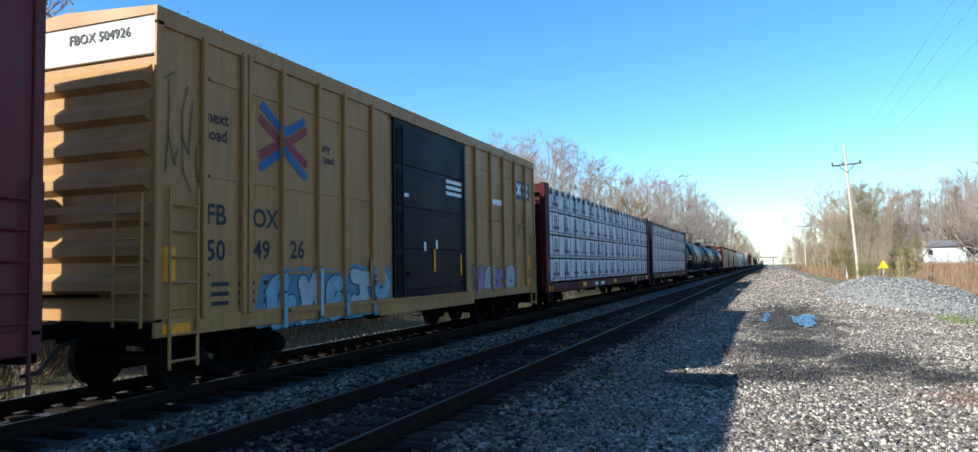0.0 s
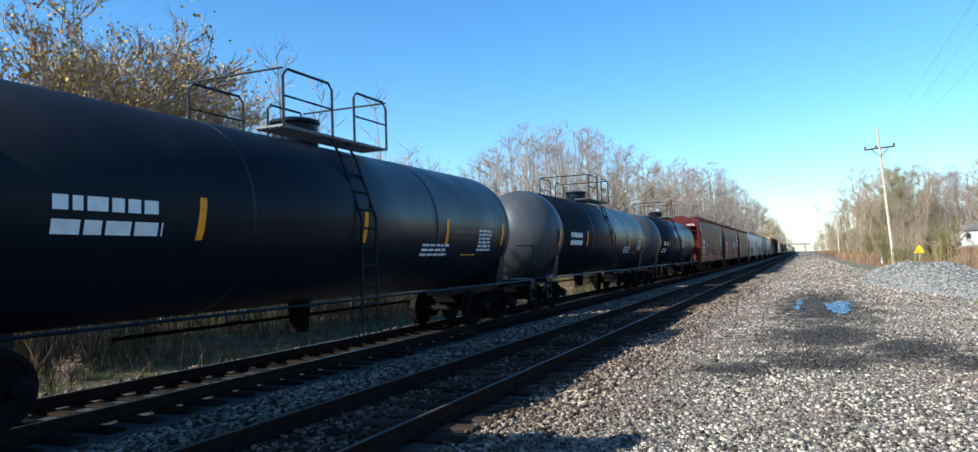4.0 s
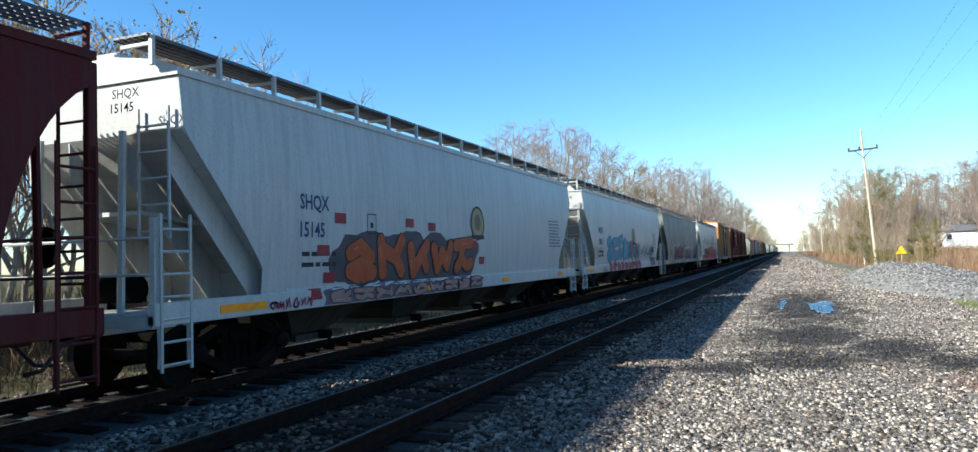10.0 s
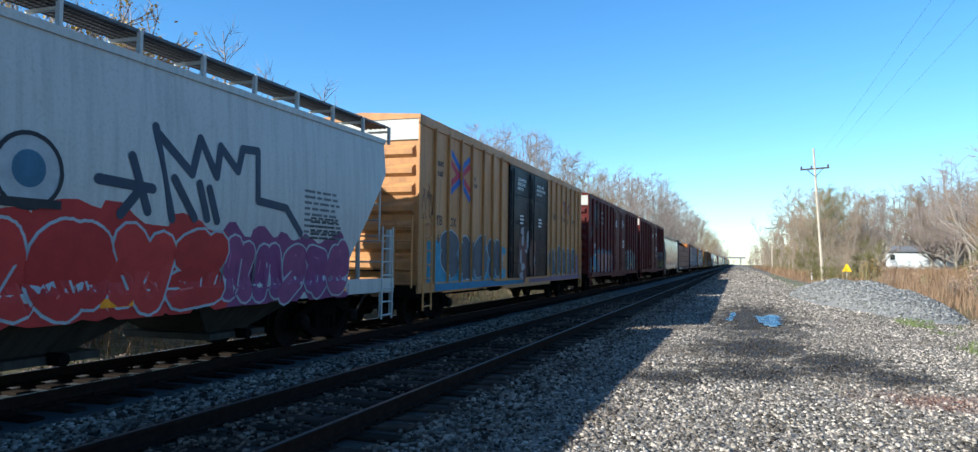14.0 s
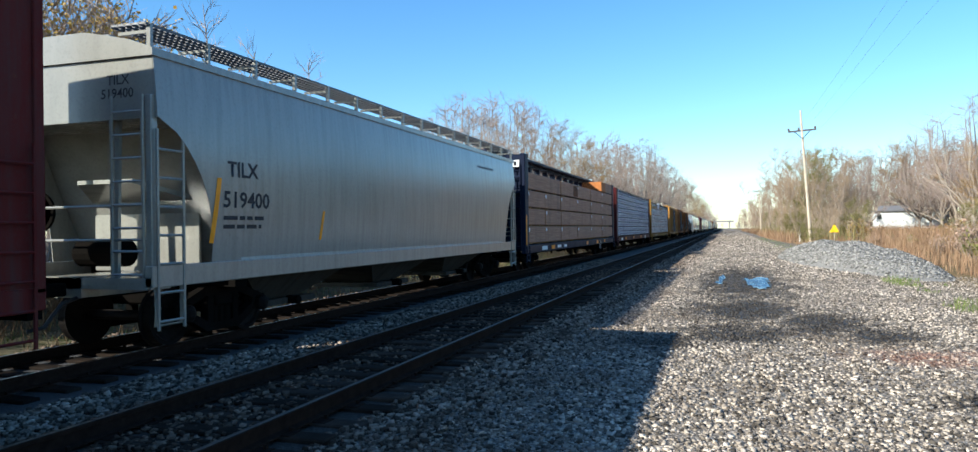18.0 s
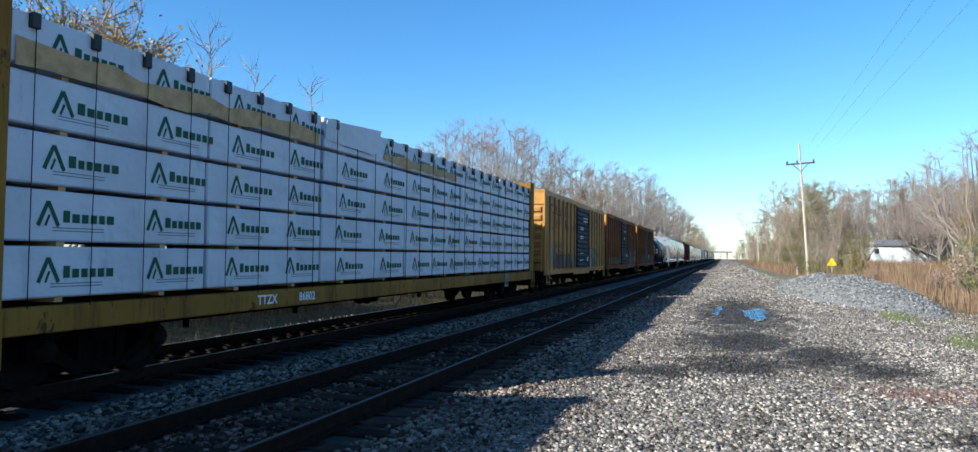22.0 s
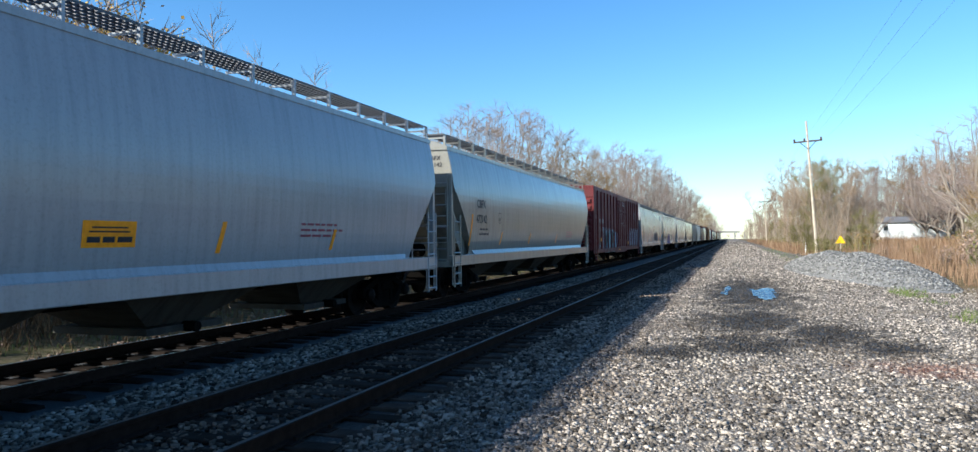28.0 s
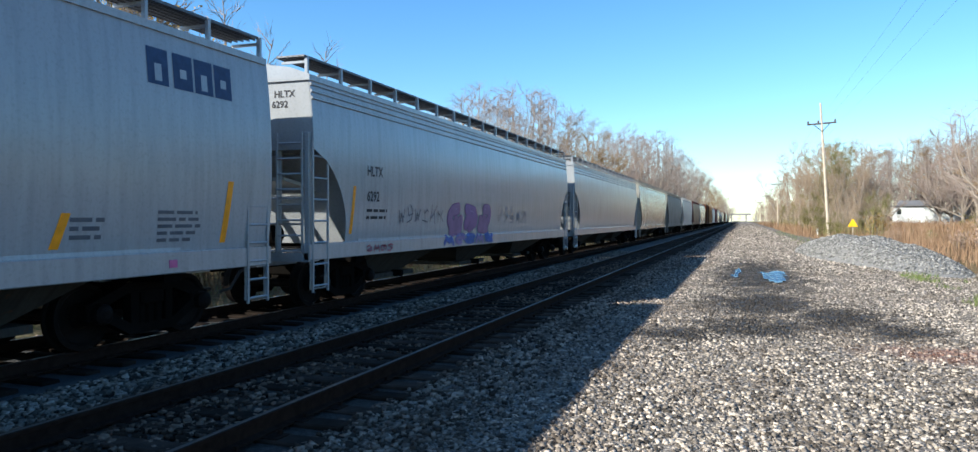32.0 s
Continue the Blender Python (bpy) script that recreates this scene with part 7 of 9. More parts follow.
# grey hopper
lettering(tl, tl_face, "TILX", 1.49, 2.47, 0.23, "ink", 1.12)
lettering(tl, tl_face, "519400", 1.38, 2.01, 0.24, "ink", 1.15)
ring_y(tl, tl_face, 1.1, 1.48, 2.43, 0.1, 0.15)
ring_y(tl, tl_face, 4.1, 1.48, 2.0, 0.08, 0.1)
small_print(tl, tl_face, 1.4, 1.82, 1.0, 2, 0.06, 0.13, "ink", 2)
small_print(tl, tl_face, 13.2, 3.5, 1.6, 1, 0.06, 0.13, tint(GREY), 2)
end_lettering(tl, "TILX", 0.72, 0.092, 3.62, 0.13, "ink")
end_lettering(tl, "519400", 0.62, 0.092, 3.44, 0.13, "ink")

# faded yellow boxcar, then two rusty ones
kw = dict(ribs=r1_ribs, rib=RIB)
polygon(r1, r1_face, [bar_shape(1.2, 3.5, 1.2, 3.85, 0.16), bar_shape(1.2, 3.82, 1.5, 3.82, 0.12), bar_shape(2.0, 3.5, 2.3, 3.78, 0.22), bar_shape(3.2, 3.45, 3.2, 3.8, 0.16), bar_shape(4.2, 3.45, 4.2, 3.9, 0.16), bar_shape(4.25, 2.9, 4.25, 3.3, 0.18), bar_shape(4.3, 2.95, 4.65, 2.95, 0.3), bar_shape(5.3, 2.95, 5.6, 2.95, 0.3), bar_shape(6.1, 2.9, 6.4, 3.15, 0.2)], "ink", 0.007, name="emblem", **kw)
polygon(r1, r1_face, [bar_shape(1.4, 2.8, 1.5, 3.5, 0.05), bar_shape(1.4, 2.8, 2.2, 2.85, 0.05), bar_shape(2.2, 2.85, 2.3, 3.15, 0.05), bar_shape(2.3, 3.12, 3.2, 3.1, 0.05), bar_shape(3.2, 3.1, 3.3, 3.45, 0.05), bar_shape(1.5, 3.5, 3.3, 3.45, 0.05)], "ink", 0.007, name="emblem", **kw)
for s, y, z in (("RB", 2.1, 2.0), ("OX", 3.0, 2.0), ("14", 2.1, 1.62), ("732", 3.0, 1.62)):
    lettering(r1, r1_face, s, y, z, 0.22, "ink")
graffiti(r1, r1_face, 1.9, 6.5, 1.05, 1.7, [(0.05, 0.055, 0.14), (0.07, 0.07, 0.16), (0.20, 0.16, 0.06)], 61, halo=(0.16, 0.025, 0.02), n=6, **kw)
graffiti(r1, r1_face, 9.0, 11.5, 0.85, 2.1, [PALE, (0.09, 0.11, 0.13)], 62, halo=(0.03, 0.03, 0.04), n=3, **kw)
graffiti(r1, r1_face, 11.3, 13.0, 0.85, 2.15, [GREEN, (0.04, 0.14, 0.05)], 63, halo=PALE, n=3, **kw)
polygon(r1, r1_face, [blob(random.Random(4), 1.3, 1.75, 0.22, 0.5)], tint(CYAN), 0.006, name="graffiti", **kw)
lettering(r1, r1_face, "next", 11.43, 3.42, 0.19, "ink")
lettering(r1, r1_face, "load", 11.47, 3.17, 0.19, "ink")
lettering(r1, r1_face, "any", 13.14, 3.43, 0.15, "ink")
lettering(r1, r1_face, "road", 13.08, 3.25, 0.15, "ink")
polygon(r1, r1_face, [bar_shape(12.25, 3.62, 12.85, 3.10, 0.17), bar_shape(12.25, 3.12, 12.85, 3.60, 0.17)], tint(BLUE), 0.007, name="emblem", **kw)
polygon(r1, r1_face, [bar_shape(12.24, 3.52, 12.80, 3.02, 0.06), bar_shape(12.32, 3.10, 12.90, 3.55, 0.06)], "white", 0.009, name="emblem", **kw)
for z in (3.05, 2.95, 2.6, 2.5, 1.75, 1.4):
    bars(r1, lambda q: 1.66, [(7.3, 8.2, z, z + 0.04)], "white")
bars(r1, lambda q: 1.66, [(8.2 + 0.12 * i, 8.28 + 0.12 * i, z, z + 0.07) for i in range(10) for z in (3.55, 3.38)] + [(9.3, 9.55, 1.35, 1.6)], "white")
plates(r1, r1_face, [(2.0, 0.84, 0.6), (6.3, 0.84, 0.4), (12.2, 0.64, 0.5), (14.0, 0.76, 0.5), (14.95, 1.02, 0.42)], "yellow", 0.14)
part("data_plate", Mesh().box(1.535, 1.55, 13.15, 13.62, 1.58, 1.92), "navy", r1, "blue data stencil with white frame")
kw = dict(ribs=r2_ribs, rib=RIB)
polygon(r2, r2_face, [bar_shape(1.4, 3.3, 1.7, 3.9, 0.25), bar_shape(2.1, 3.5, 2.6, 3.7, 0.35), bar_shape(3.2, 3.3, 3.2, 3.8, 0.25), bar_shape(3.9, 3.3, 3.9, 3.9, 0.25), bar_shape(4.1, 2.7, 4.6, 3.0, 0.3), bar_shape(5.0, 2.75, 5.6, 2.9, 0.3)], tint((0.05, 0.035, 0.03)), 0.007, name="emblem", **kw)
for s, y, z in (("RB", 0.92, 2.36), ("OX", 1.78, 2.36), ("38", 0.92, 1.93), ("214", 1.78, 1.93)):
    lettering(r2, r2_face, s, y, z, 0.29, tint((0.15, 0.15, 0.095)), 0.92)
graffiti(r2, r2_face, 1.2, 6.6, 1.05, 1.6, [(0.10, 0.10, 0.11), (0.12, 0.14, 0.07), (0.07, 0.05, 0.06)], 64, n=7, line=(0.05, 0.03, 0.03), **kw)
graffiti(r2, r2_face, 10.6, 16.0, 0.75, 2.1, [(0.20, 0.26, 0.27), (0.08, 0.22, 0.24), (0.26, 0.28, 0.28)], 65, halo=(0.06, 0.17, 0.18), n=7, line=(0.03, 0.05, 0.06), **kw)
polygon(r2, r2_face, [blob(random.Random(k), 11.2 + 0.8 * k, 2.08, 0.3, 0.16) for k in range(6)], tint((0.38, 0.14, 0.10)), 0.003, name="graffiti", **kw)
polygon(r2, r2_face, [bar_shape(12.45, 3.5, 13.2, 2.95, 0.17), bar_shape(13.2, 2.97, 13.93, 3.32, 0.17), bar_shape(12.45, 2.15, 13.2, 2.6, 0.17), bar_shape(13.25, 2.55, 13.95, 2.1, 0.17), bar_shape(13.22, 2.5, 13.22, 3.0, 0.14)], tint((0.05, 0.22, 0.42)), 0.007, name="emblem", **kw)
part("data_plate", Mesh().box(1.58, 1.592, 14.35, 14.8, 1.18, 1.62), "ink", r2, "black data stencil with white frame")
plates(r2, lambda q: 1.59, [(11.75, 0.78, 0.12), (14.85, 0.95, 0.10)], "yellow", 0.7)
bars(r2, lambda q: 1.66, [(9.1, 9.35, 1.6, 1.85), (7.7, 8.6, 3.4, 3.46), (7.7, 8.4, 2.9, 2.96)], "white")
kw = dict(ribs=r3_ribs, rib=RIB)
polygon(r3, r3_face, [bar_shape(1.0, 3.2, 1.0, 3.65, 0.25), bar_shape(1.0, 3.55, 1.6, 3.55, 0.25), bar_shape(2.1, 3.35, 2.7, 3.6, 0.4), bar_shape(3.1, 3.3, 3.1, 3.7, 0.25), bar_shape(3.6, 3.3, 3.6, 3.85, 0.25), bar_shape(3.2, 2.7, 3.2, 3.25, 0.3), bar_shape(3.3, 2.8, 4.1, 2.85, 0.35), bar_shape(4.4, 2.85, 5.0, 2.85, 0.35), bar_shape(5.1, 2.7, 5.8, 3.05, 0.25)], tint((0.022, 0.018, 0.018)), 0.007, name="emblem", **kw)
part("number_panel", Mesh().box(1.532, 1.54, 0.85, 2.62, 1.5, 2.3), "ink", r3)
for s, y, z in (("RB", 0.95, 1.98), ("OX", 1.85, 1.98), ("400", 0.92, 1.58), ("68", 2.05, 1.58)):
    lettering(r3, lambda q: 1.545, s, y, z, 0.2, "white", 0.9)
graffiti(r3, r3_face, 2.6, 6.1, 1.05, 1.85, [(0.10, 0.23, 0.23), (0.22, 0.26, 0.25)], 66, halo=(0.05, 0.17, 0.17), n=5, line=(0.03, 0.03, 0.035), **kw)
graffiti(r3, r3_face, 9.7, 14.9, 1.05, 1.85, [(0.30, 0.13, 0.13), (0.28, 0.27, 0.27)], 67, n=7, line=(0.06, 0.02, 0.025), **kw)
bars(r3, lambda q: 1.66, [(8.7, 9.0, 1.5, 1.75)], "white")
plates(r3, r3_face, [(0.15, 1.12, 0.45), (4.9, 0.84, 0.5), (10.6, 0.84, 0.6)], "yellow", 0.2)
for car, num in ((r2, "38214"), (r3, "40068")):
    end_lettering(car, num, 0.3, 0.01, 4.05, 0.12, "ink")
end_lettering(fb, "FBOX 504926", 0.05, 0.01, 4.62, 0.13, "ink")

# pale plastics hoppers
lettering(w5, w5_face, "HCBX", 2.24, 2.56, 0.24, "ink")
lettering(w5, w5_face, "1231", 2.15, 2.12, 0.24, "ink")
for y, z1 in ((1.55, 2.38), (4.4, 1.88), (7.85, 1.86), (12.02, 1.92), (15.2, 1.84)):
    ring_y(w5, w5_face, y, 1.46, z1, 0.1, 0.12)
polygon(w5, w5_face, [[(9.69, 1.57), (10.5, 1.57), (10.5, 1.89), (9.69, 1.89)]], "yellow", 0.006, name="notice_panel")
polygon(w5, w5_face, [[(a, z), (b, z), (b, z + h), (a, z + h)] for a, b, z, h in ((9.76, 9.95, 1.63, 0.07), (9.99, 10.17, 1.63, 0.07), (10.21, 10.44, 1.63, 0.07), (9.78, 10.4, 1.75, 0.02), (9.82, 10.36, 1.80, 0.02))], "ink", 0.010, name="lettering")
lettering(w6, w6_face, "CBFX", 1.9, 2.56, 0.24, "ink")
lettering(w6, w6_face, "472142", 1.86, 2.12, 0.24, "ink", 0.95)
for y, z1 in ((1.35, 2.35), (4.3, 1.86), (7.85, 1.84), (12.2, 1.8)):
    ring_y(w6, w6_face, y, 1.46, z1, 0.1, 0.12)
for car, face in ((w5, w5_face), (w6, w6_face)):
    small_print(car, face, 2.2, 1.9, 0.95, 2, 0.06, 0.14, "ink", 3)
    small_print(car, face, 14.2, 1.9, 1.5, 3, 0.04, 0.1, tint((0.2, 0.05, 0.07)), 4)
    polygon(car, face, [bar_shape(4.0, 2.15, 4.26, 2.15, 0.02), bar_shape(4.0, 2.45, 4.26, 2.45, 0.02), bar_shape(4.0, 2.15, 4.0, 2.45, 0.02), bar_shape(4.26, 2.15, 4.26, 2.45, 0.02), bar_shape(4.08, 2.25, 4.18, 2.25, 0.1)], "ink", 0.006, "stencil_box")
lettering(w7, w7_face, "GACX", 1.14, 2.36, 0.24, "ink", 0.9)
lettering(w7, w7_face, "74162", 1.10, 2.0, 0.24, "ink", 0.9)
for y, z1 in ((0.68, 2.2), (5.05, 1.55), (7.48, 1.55), (15.05, 1.7), (17.8, 2.18)):
    ring_y(w7, w7_face, y, 1.3, z1, 0.12, 0.14)
for i, y in enumerate((16.45, 16.9, 17.3, 17.7)):
    polygon(w7, w7_face, [[(y, 3.35), (y + 0.36, 3.35), (y + 0.36, 3.82), (y, 3.82)]], "navy", 0.006, "emblem")
    polygon(w7, w7_face, [[(y + 0.12, 3.4 + 0.1 * (i % 2)), (y + 0.24, 3.4 + 0.1 * (i % 2)), (y + 0.24, 3.62), (y + 0.12, 3.62)]], "hop_light", 0.009, "emblem")
graffiti(w7, w7_face, 10.6, 13.7, 1.35, 2.1, [GREY], 71, n=5, line=(0.04, 0.045, 0.055))
small_print(w7, w7_face, 7.70, 1.78, 2.6, 1, 0.05, 0.1, tint((0.3, 0.1, 0.15)), 4)
small_print(w7, w7_face, 16.60, 1.7, 0.8, 5, 0.045, 0.09, tint(GREY), 5)
small_print(w7, w7_face, 15.30, 1.6, 0.5, 3, 0.05, 0.1, tint(GREY), 6)
small_print(w7, w7_face, 1.15, 1.78, 1.0, 2, 0.06, 0.14, "ink", 7)
plates(w7, lambda z: 1.532, [(16.8, 1.0, 0.14)], tint((0.5, 0.12, 0.25)), 0.1)
lettering(w8, w8_face, "HLTX", 2.0, 2.5, 0.2, "ink", 0.95)
lettering(w8, w8_face, "6292", 2.0, 2.0, 0.2, "ink", 0.95)
ring_y(w8, w8_face, 1.36, 1.36, 2.27, 0.1, 0.1)
graffiti(w8, w8_face, 6.2, 9.6, 1.2, 2.1, [(0.30, 0.15, 0.24), (0.26, 0.12, 0.24)], 72, n=3, line=(0.20, 0.08, 0.17))
graffiti(w8, w8_face, 6.0, 9.8, 0.95, 1.28, [(0.07, 0.11, 0.32), LILAC], 73, n=5, line=(0.1, 0.12, 0.3))
scrawl(w8, w8_face, 3.4, 6.0, 1.5, 2.0, (0.08, 0.08, 0.10), 74, 6, 0.025)
scrawl(w8, w8_face, 10.2, 13.4, 1.5, 2.1, (0.16, 0.16, 0.19), 75, 5, 0.035)
small_print(w8, w8_face, 2.0, 1.78, 1.1, 2, 0.06, 0.14, "ink", 3)
scrawl(w8, w8_face, 2.0, 3.2, 0.97, 1.15, tint((0.3, 0.08, 0.12)), 76, 4, 0.03)
for car, mark, num in ((w1, "SHQX", "15145"), (w2, "SHQX", "15015"), (w4, "SHQX", "15272"), (w5, "HCBX", "1231"), (w6, "CBFX", "472142"), (w7, "GACX", "74162"), (w8, "HLTX", "6292")):
    end_lettering(car, mark, 0.75, 0.092, 3.78, 0.12, "ink")
    end_lettering(car, num, 0.7, 0.092, 3.6, 0.12, "ink")

# red boxcar
kw = dict(ribs=rx_ribs, rib=RIB)
for y in (1.9, 2.2, 2.86, 3.1):
    polygon(rx, rx_face, [[(y, 2.5), (y + 0.2, 2.5), (y + 0.2, 2.74), (y, 2.74)]], tint((0.33, 0.30, 0.28)), 0.006, name="emblem")
lettering(rx, rx_face, "782", 1.93, 2.06, 0.22, tint((0.33, 0.30, 0.28)), 0.95)
lettering(rx, rx_face, "988", 2.83, 2.06, 0.22, tint((0.33, 0.30, 0.28)), 0.95)
graffiti(rx, rx_face, 3.35, 8.1, 0.78, 2.12, [(0.010, 0.026, 0.032), (0.24, 0.30, 0.34)], 81, halo=(0.22, 0.28, 0.32), n=4, line=(0.05, 0.16, 0.17), **kw)
graffiti(rx, rx_face, 14.8, 19.5, 1.05, 2.3, [(0.33, 0.34, 0.40), (0.30, 0.31, 0.37)], 82, halo=(0.26, 0.26, 0.31), n=5, line=(0.03, 0.03, 0.07), **kw)
scrawl(rx, rx_face, 12.8, 14.7, 1.3, 2.2, (0.30, 0.28, 0.31), 83, 3, 0.04)
scrawl(rx, rx_face, 0.9, 2.6, 0.92, 1.5, (0.22, 0.34, 0.38), 84, 4, 0.06)
for a in (8.5, 9.35, 10.3, 11.2, 12.2):
    part("door_frame", Mesh().box(1.60, 1.66, a - 0.03, a + 0.03, 1.1, 4.1), "box_red", rx)
for z in (1.5, 2.5, 3.4):
    part("door_frame", Mesh().box(1.60, 1.65, 8.5, 12.2, z - 0.03, z + 0.03), "box_red", rx)
scrawl(rx, rx_face, 0.15, 1.0, 2.8, 3.8, (0.05, 0.015, 0.02), 85, 4, 0.03)
polygon(rx, rx_face, [disc(17.5, 3.32, 0.32)], tint((0.36, 0.35, 0.34)), 0.006, name="emblem", **kw)
polygon(rx, rx_face, ring_shapes(17.5, 3.32, 0.27, 0.03) + [bar_shape(17.3, 3.32, 17.7, 3.32, 0.06), bar_shape(17.5, 3.12, 17.5, 3.52, 0.06)], "box_red", 0.010, name="emblem", **kw)
lettering(rx, lambda z: 1.625, "CLOSE AND LOCK DOORS", 10.4, 3.95, 0.1, "white", 0.9)
lettering(rx, lambda z: 1.625, "BEFORE MOVING CAR", 10.45, 3.8, 0.1, "white", 0.9)
polygon(rx, lambda z: 1.625, [[(9.4, 3.3), (9.65, 3.3), (9.65, 3.5), (9.4, 3.5)]], tint(CYAN), 0.006, "paper_tag")
small_print(rx, lambda z: 1.625, 10.0, 2.6, 0.9, 2, 0.06, 0.13, seed=5)
plates(rx, lambda z: 1.585, [(1.96, 1.46, 0.46), (10.4, 1.35, 0.5), (13.3, 1.2, 0.4)], "yellow", 0.2)
plates(rx, lambda z: 1.57, [(9.2, 0.84, 0.5)], "yellow", 0.1)

# paint sits a little further along on cars whose ends were set back
for car, by in ((w1, 0.4), (w3, 0.4)):
    for o in car.children:
        if o.name.split(".")[0] in ("lettering", "graffiti", "emblem", "reflector", "stencil_box") and min(v.co.y for v in o.data.vertices) > 0.2:
            o.location.y += by



# ---- trees, brush and the far surroundings ----
MAT["twig_pale"] = varied("pale_twigs", (0.22, 0.165, 0.14), (0.38, 0.305, 0.265), 0.9, True, 3)
MAT["bark"] = flat("grey_bark", (0.26, 0.215, 0.175), 0.9, 0, 0.3, 6, 0.5)
MAT["twig"] = varied("bare_twigs", (0.24, 0.185, 0.15), (0.40, 0.325, 0.265), 0.9, True, 3)
MAT["bud_tan"] = varied("tan_buds", (0.32, 0.24, 0.17), (0.44, 0.345, 0.25), 0.8, True, 3)
MAT["twig_tan"] = varied("tan_twigs", (0.24, 0.17, 0.115), (0.40, 0.30, 0.205), 0.9, True, 3)
MAT["twig_gold"] = varied("russet_twigs", (0.19, 0.115, 0.05), (0.33, 0.215, 0.10), 0.9, True, 3)
MAT["twig_olive"] = varied("olive_twigs", (0.14, 0.12, 0.05), (0.26, 0.22, 0.10), 0.9, True, 3)
MAT["leaf_gold"] = varied("golden_leaves", (0.40, 0.25, 0.06), (0.55, 0.38, 0.12), 0.8, True, 3)
MAT["bud_green"] = varied("young_green_leaves", (0.135, 0.135, 0.045), (0.24, 0.215, 0.075), 0.8, True, 3)
MAT["bud_gold"] = varied("golden_buds", (0.21, 0.13, 0.05), (0.32, 0.205, 0.085), 0.8, True, 3)
MAT["bud_red"] = varied("reddish_buds", (0.30, 0.20, 0.145), (0.40, 0.285, 0.21), 0.8, True, 3)
MAT["dry"] = varied("dry_grass", (0.19, 0.11, 0.065), (0.33, 0.225, 0.14), 0.9, True, 3)
MAT["litter"] = varied("leaf_litter", (0.07, 0.05, 0.03), (0.21, 0.15, 0.085), 0.9, True, 3)
MAT["stem"] = varied("brown_stems", (0.06, 0.04, 0.025), (0.16, 0.11, 0.06), 0.9, True, 3)
MAT["green"] = varied("spring_grass", (0.085, 0.125, 0.035), (0.19, 0.215, 0.07), 0.8, True, 3)
MAT["pine"] = varied("pine_needles", (0.05, 0.085, 0.04), (0.10, 0.145, 0.07), 0.8, True, 3)


def tree_meshes(seed, height, spread, buds, bud_mat, levels=5, lean=0.0, base=0.27):
    """A tapered trunk with limbs, and a crown of fine branches with scattered buds."""
    rnd = random.Random(seed)
    wood, fine, bud, top = Mesh(), Mesh(), Mesh(), [0.0]

    def grow(p, d, length, r, lev):
        n = 3 if lev > 1 else 2
        pts, q = [p], p
        for _ in range(n):
            d = (d + Vector((rnd.gauss(0, 0.13), rnd.gauss(0, 0.13), rnd.gauss(0.03, 0.08)))).normalized()
            q = q + d * length / n
            pts.append(q)
        r = max(r, 0.011)
        top[0] = max(top[0], q.z)
        (wood if lev >= levels - 1 else fine).tube(pts, r, 6 if lev >= levels - 1 else 3, r * 0.6)
        if lev == 0:
            for _ in range(6):
                c = pts[0].lerp(pts[-1], rnd.uniform(0.2, 1))
                e = c + (d + Vector((rnd.gauss(0, 0.5), rnd.gauss(0, 0.5), rnd.gauss(0.1, 0.4)))).normalized() * length * rnd.uniform(0.4, 0.9)
                side = d.cross(Vector((rnd.gauss(0, 1), rnd.gauss(0, 1), rnd.gauss(0, 1)))).normalized() * 0.008
                fine.add([c - side, c + side, e], [(0, 1, 2)])
            for _ in range(buds):
                c = pts[rnd.randrange(1, n + 1)] + Vector((rnd.gauss(0, 0.16), rnd.gauss(0, 0.16), rnd.gauss(0, 0.16)))
                s = rnd.uniform(0.02, 0.05)
                a = Vector((rnd.gauss(0, 1), rnd.gauss(0, 1), rnd.gauss(0, 1))).normalized() * s
                b = a.cross(Vector((rnd.gauss(0, 1), rnd.gauss(0, 1), rnd.gauss(0, 1)))).normalized() * s
                bud.add([c - a, c + b, c + a, c - b], [(0, 1, 2, 3)])
            return
        kids = 5 if lev == levels else (4 if lev > 1 else 3)
        for i in range(kids):
            k = rnd.uniform(0.35, 1.0) if i else 1.0
            at = pts[-1] if k > 0.85 else pts[1].lerp(pts[-1], (k - 0.35) / 0.5)
            a = rnd.uniform(0, 6.283)
            side = Vector((math.cos(a), math.sin(a), 0))
            nd = (d * rnd.uniform(0.8, 1.2) + side * spread * rnd.uniform(0.5, 1.1) + Vector((0, 0, 0.18))).normalized()
            grow(at, nd, length * rnd.uniform(0.55, 0.78), r * rnd.uniform(0.45, 0.62), lev - 1)

    grow(Vector((0, 0, -0.3)), Vector((lean, 0, 1)), height * base, height * 0.0085, levels)
    return wood.made("trunk", "bark"), fine.made("crown", "twig"), (bud.made("foliage", bud_mat) if buds else None), top[0]


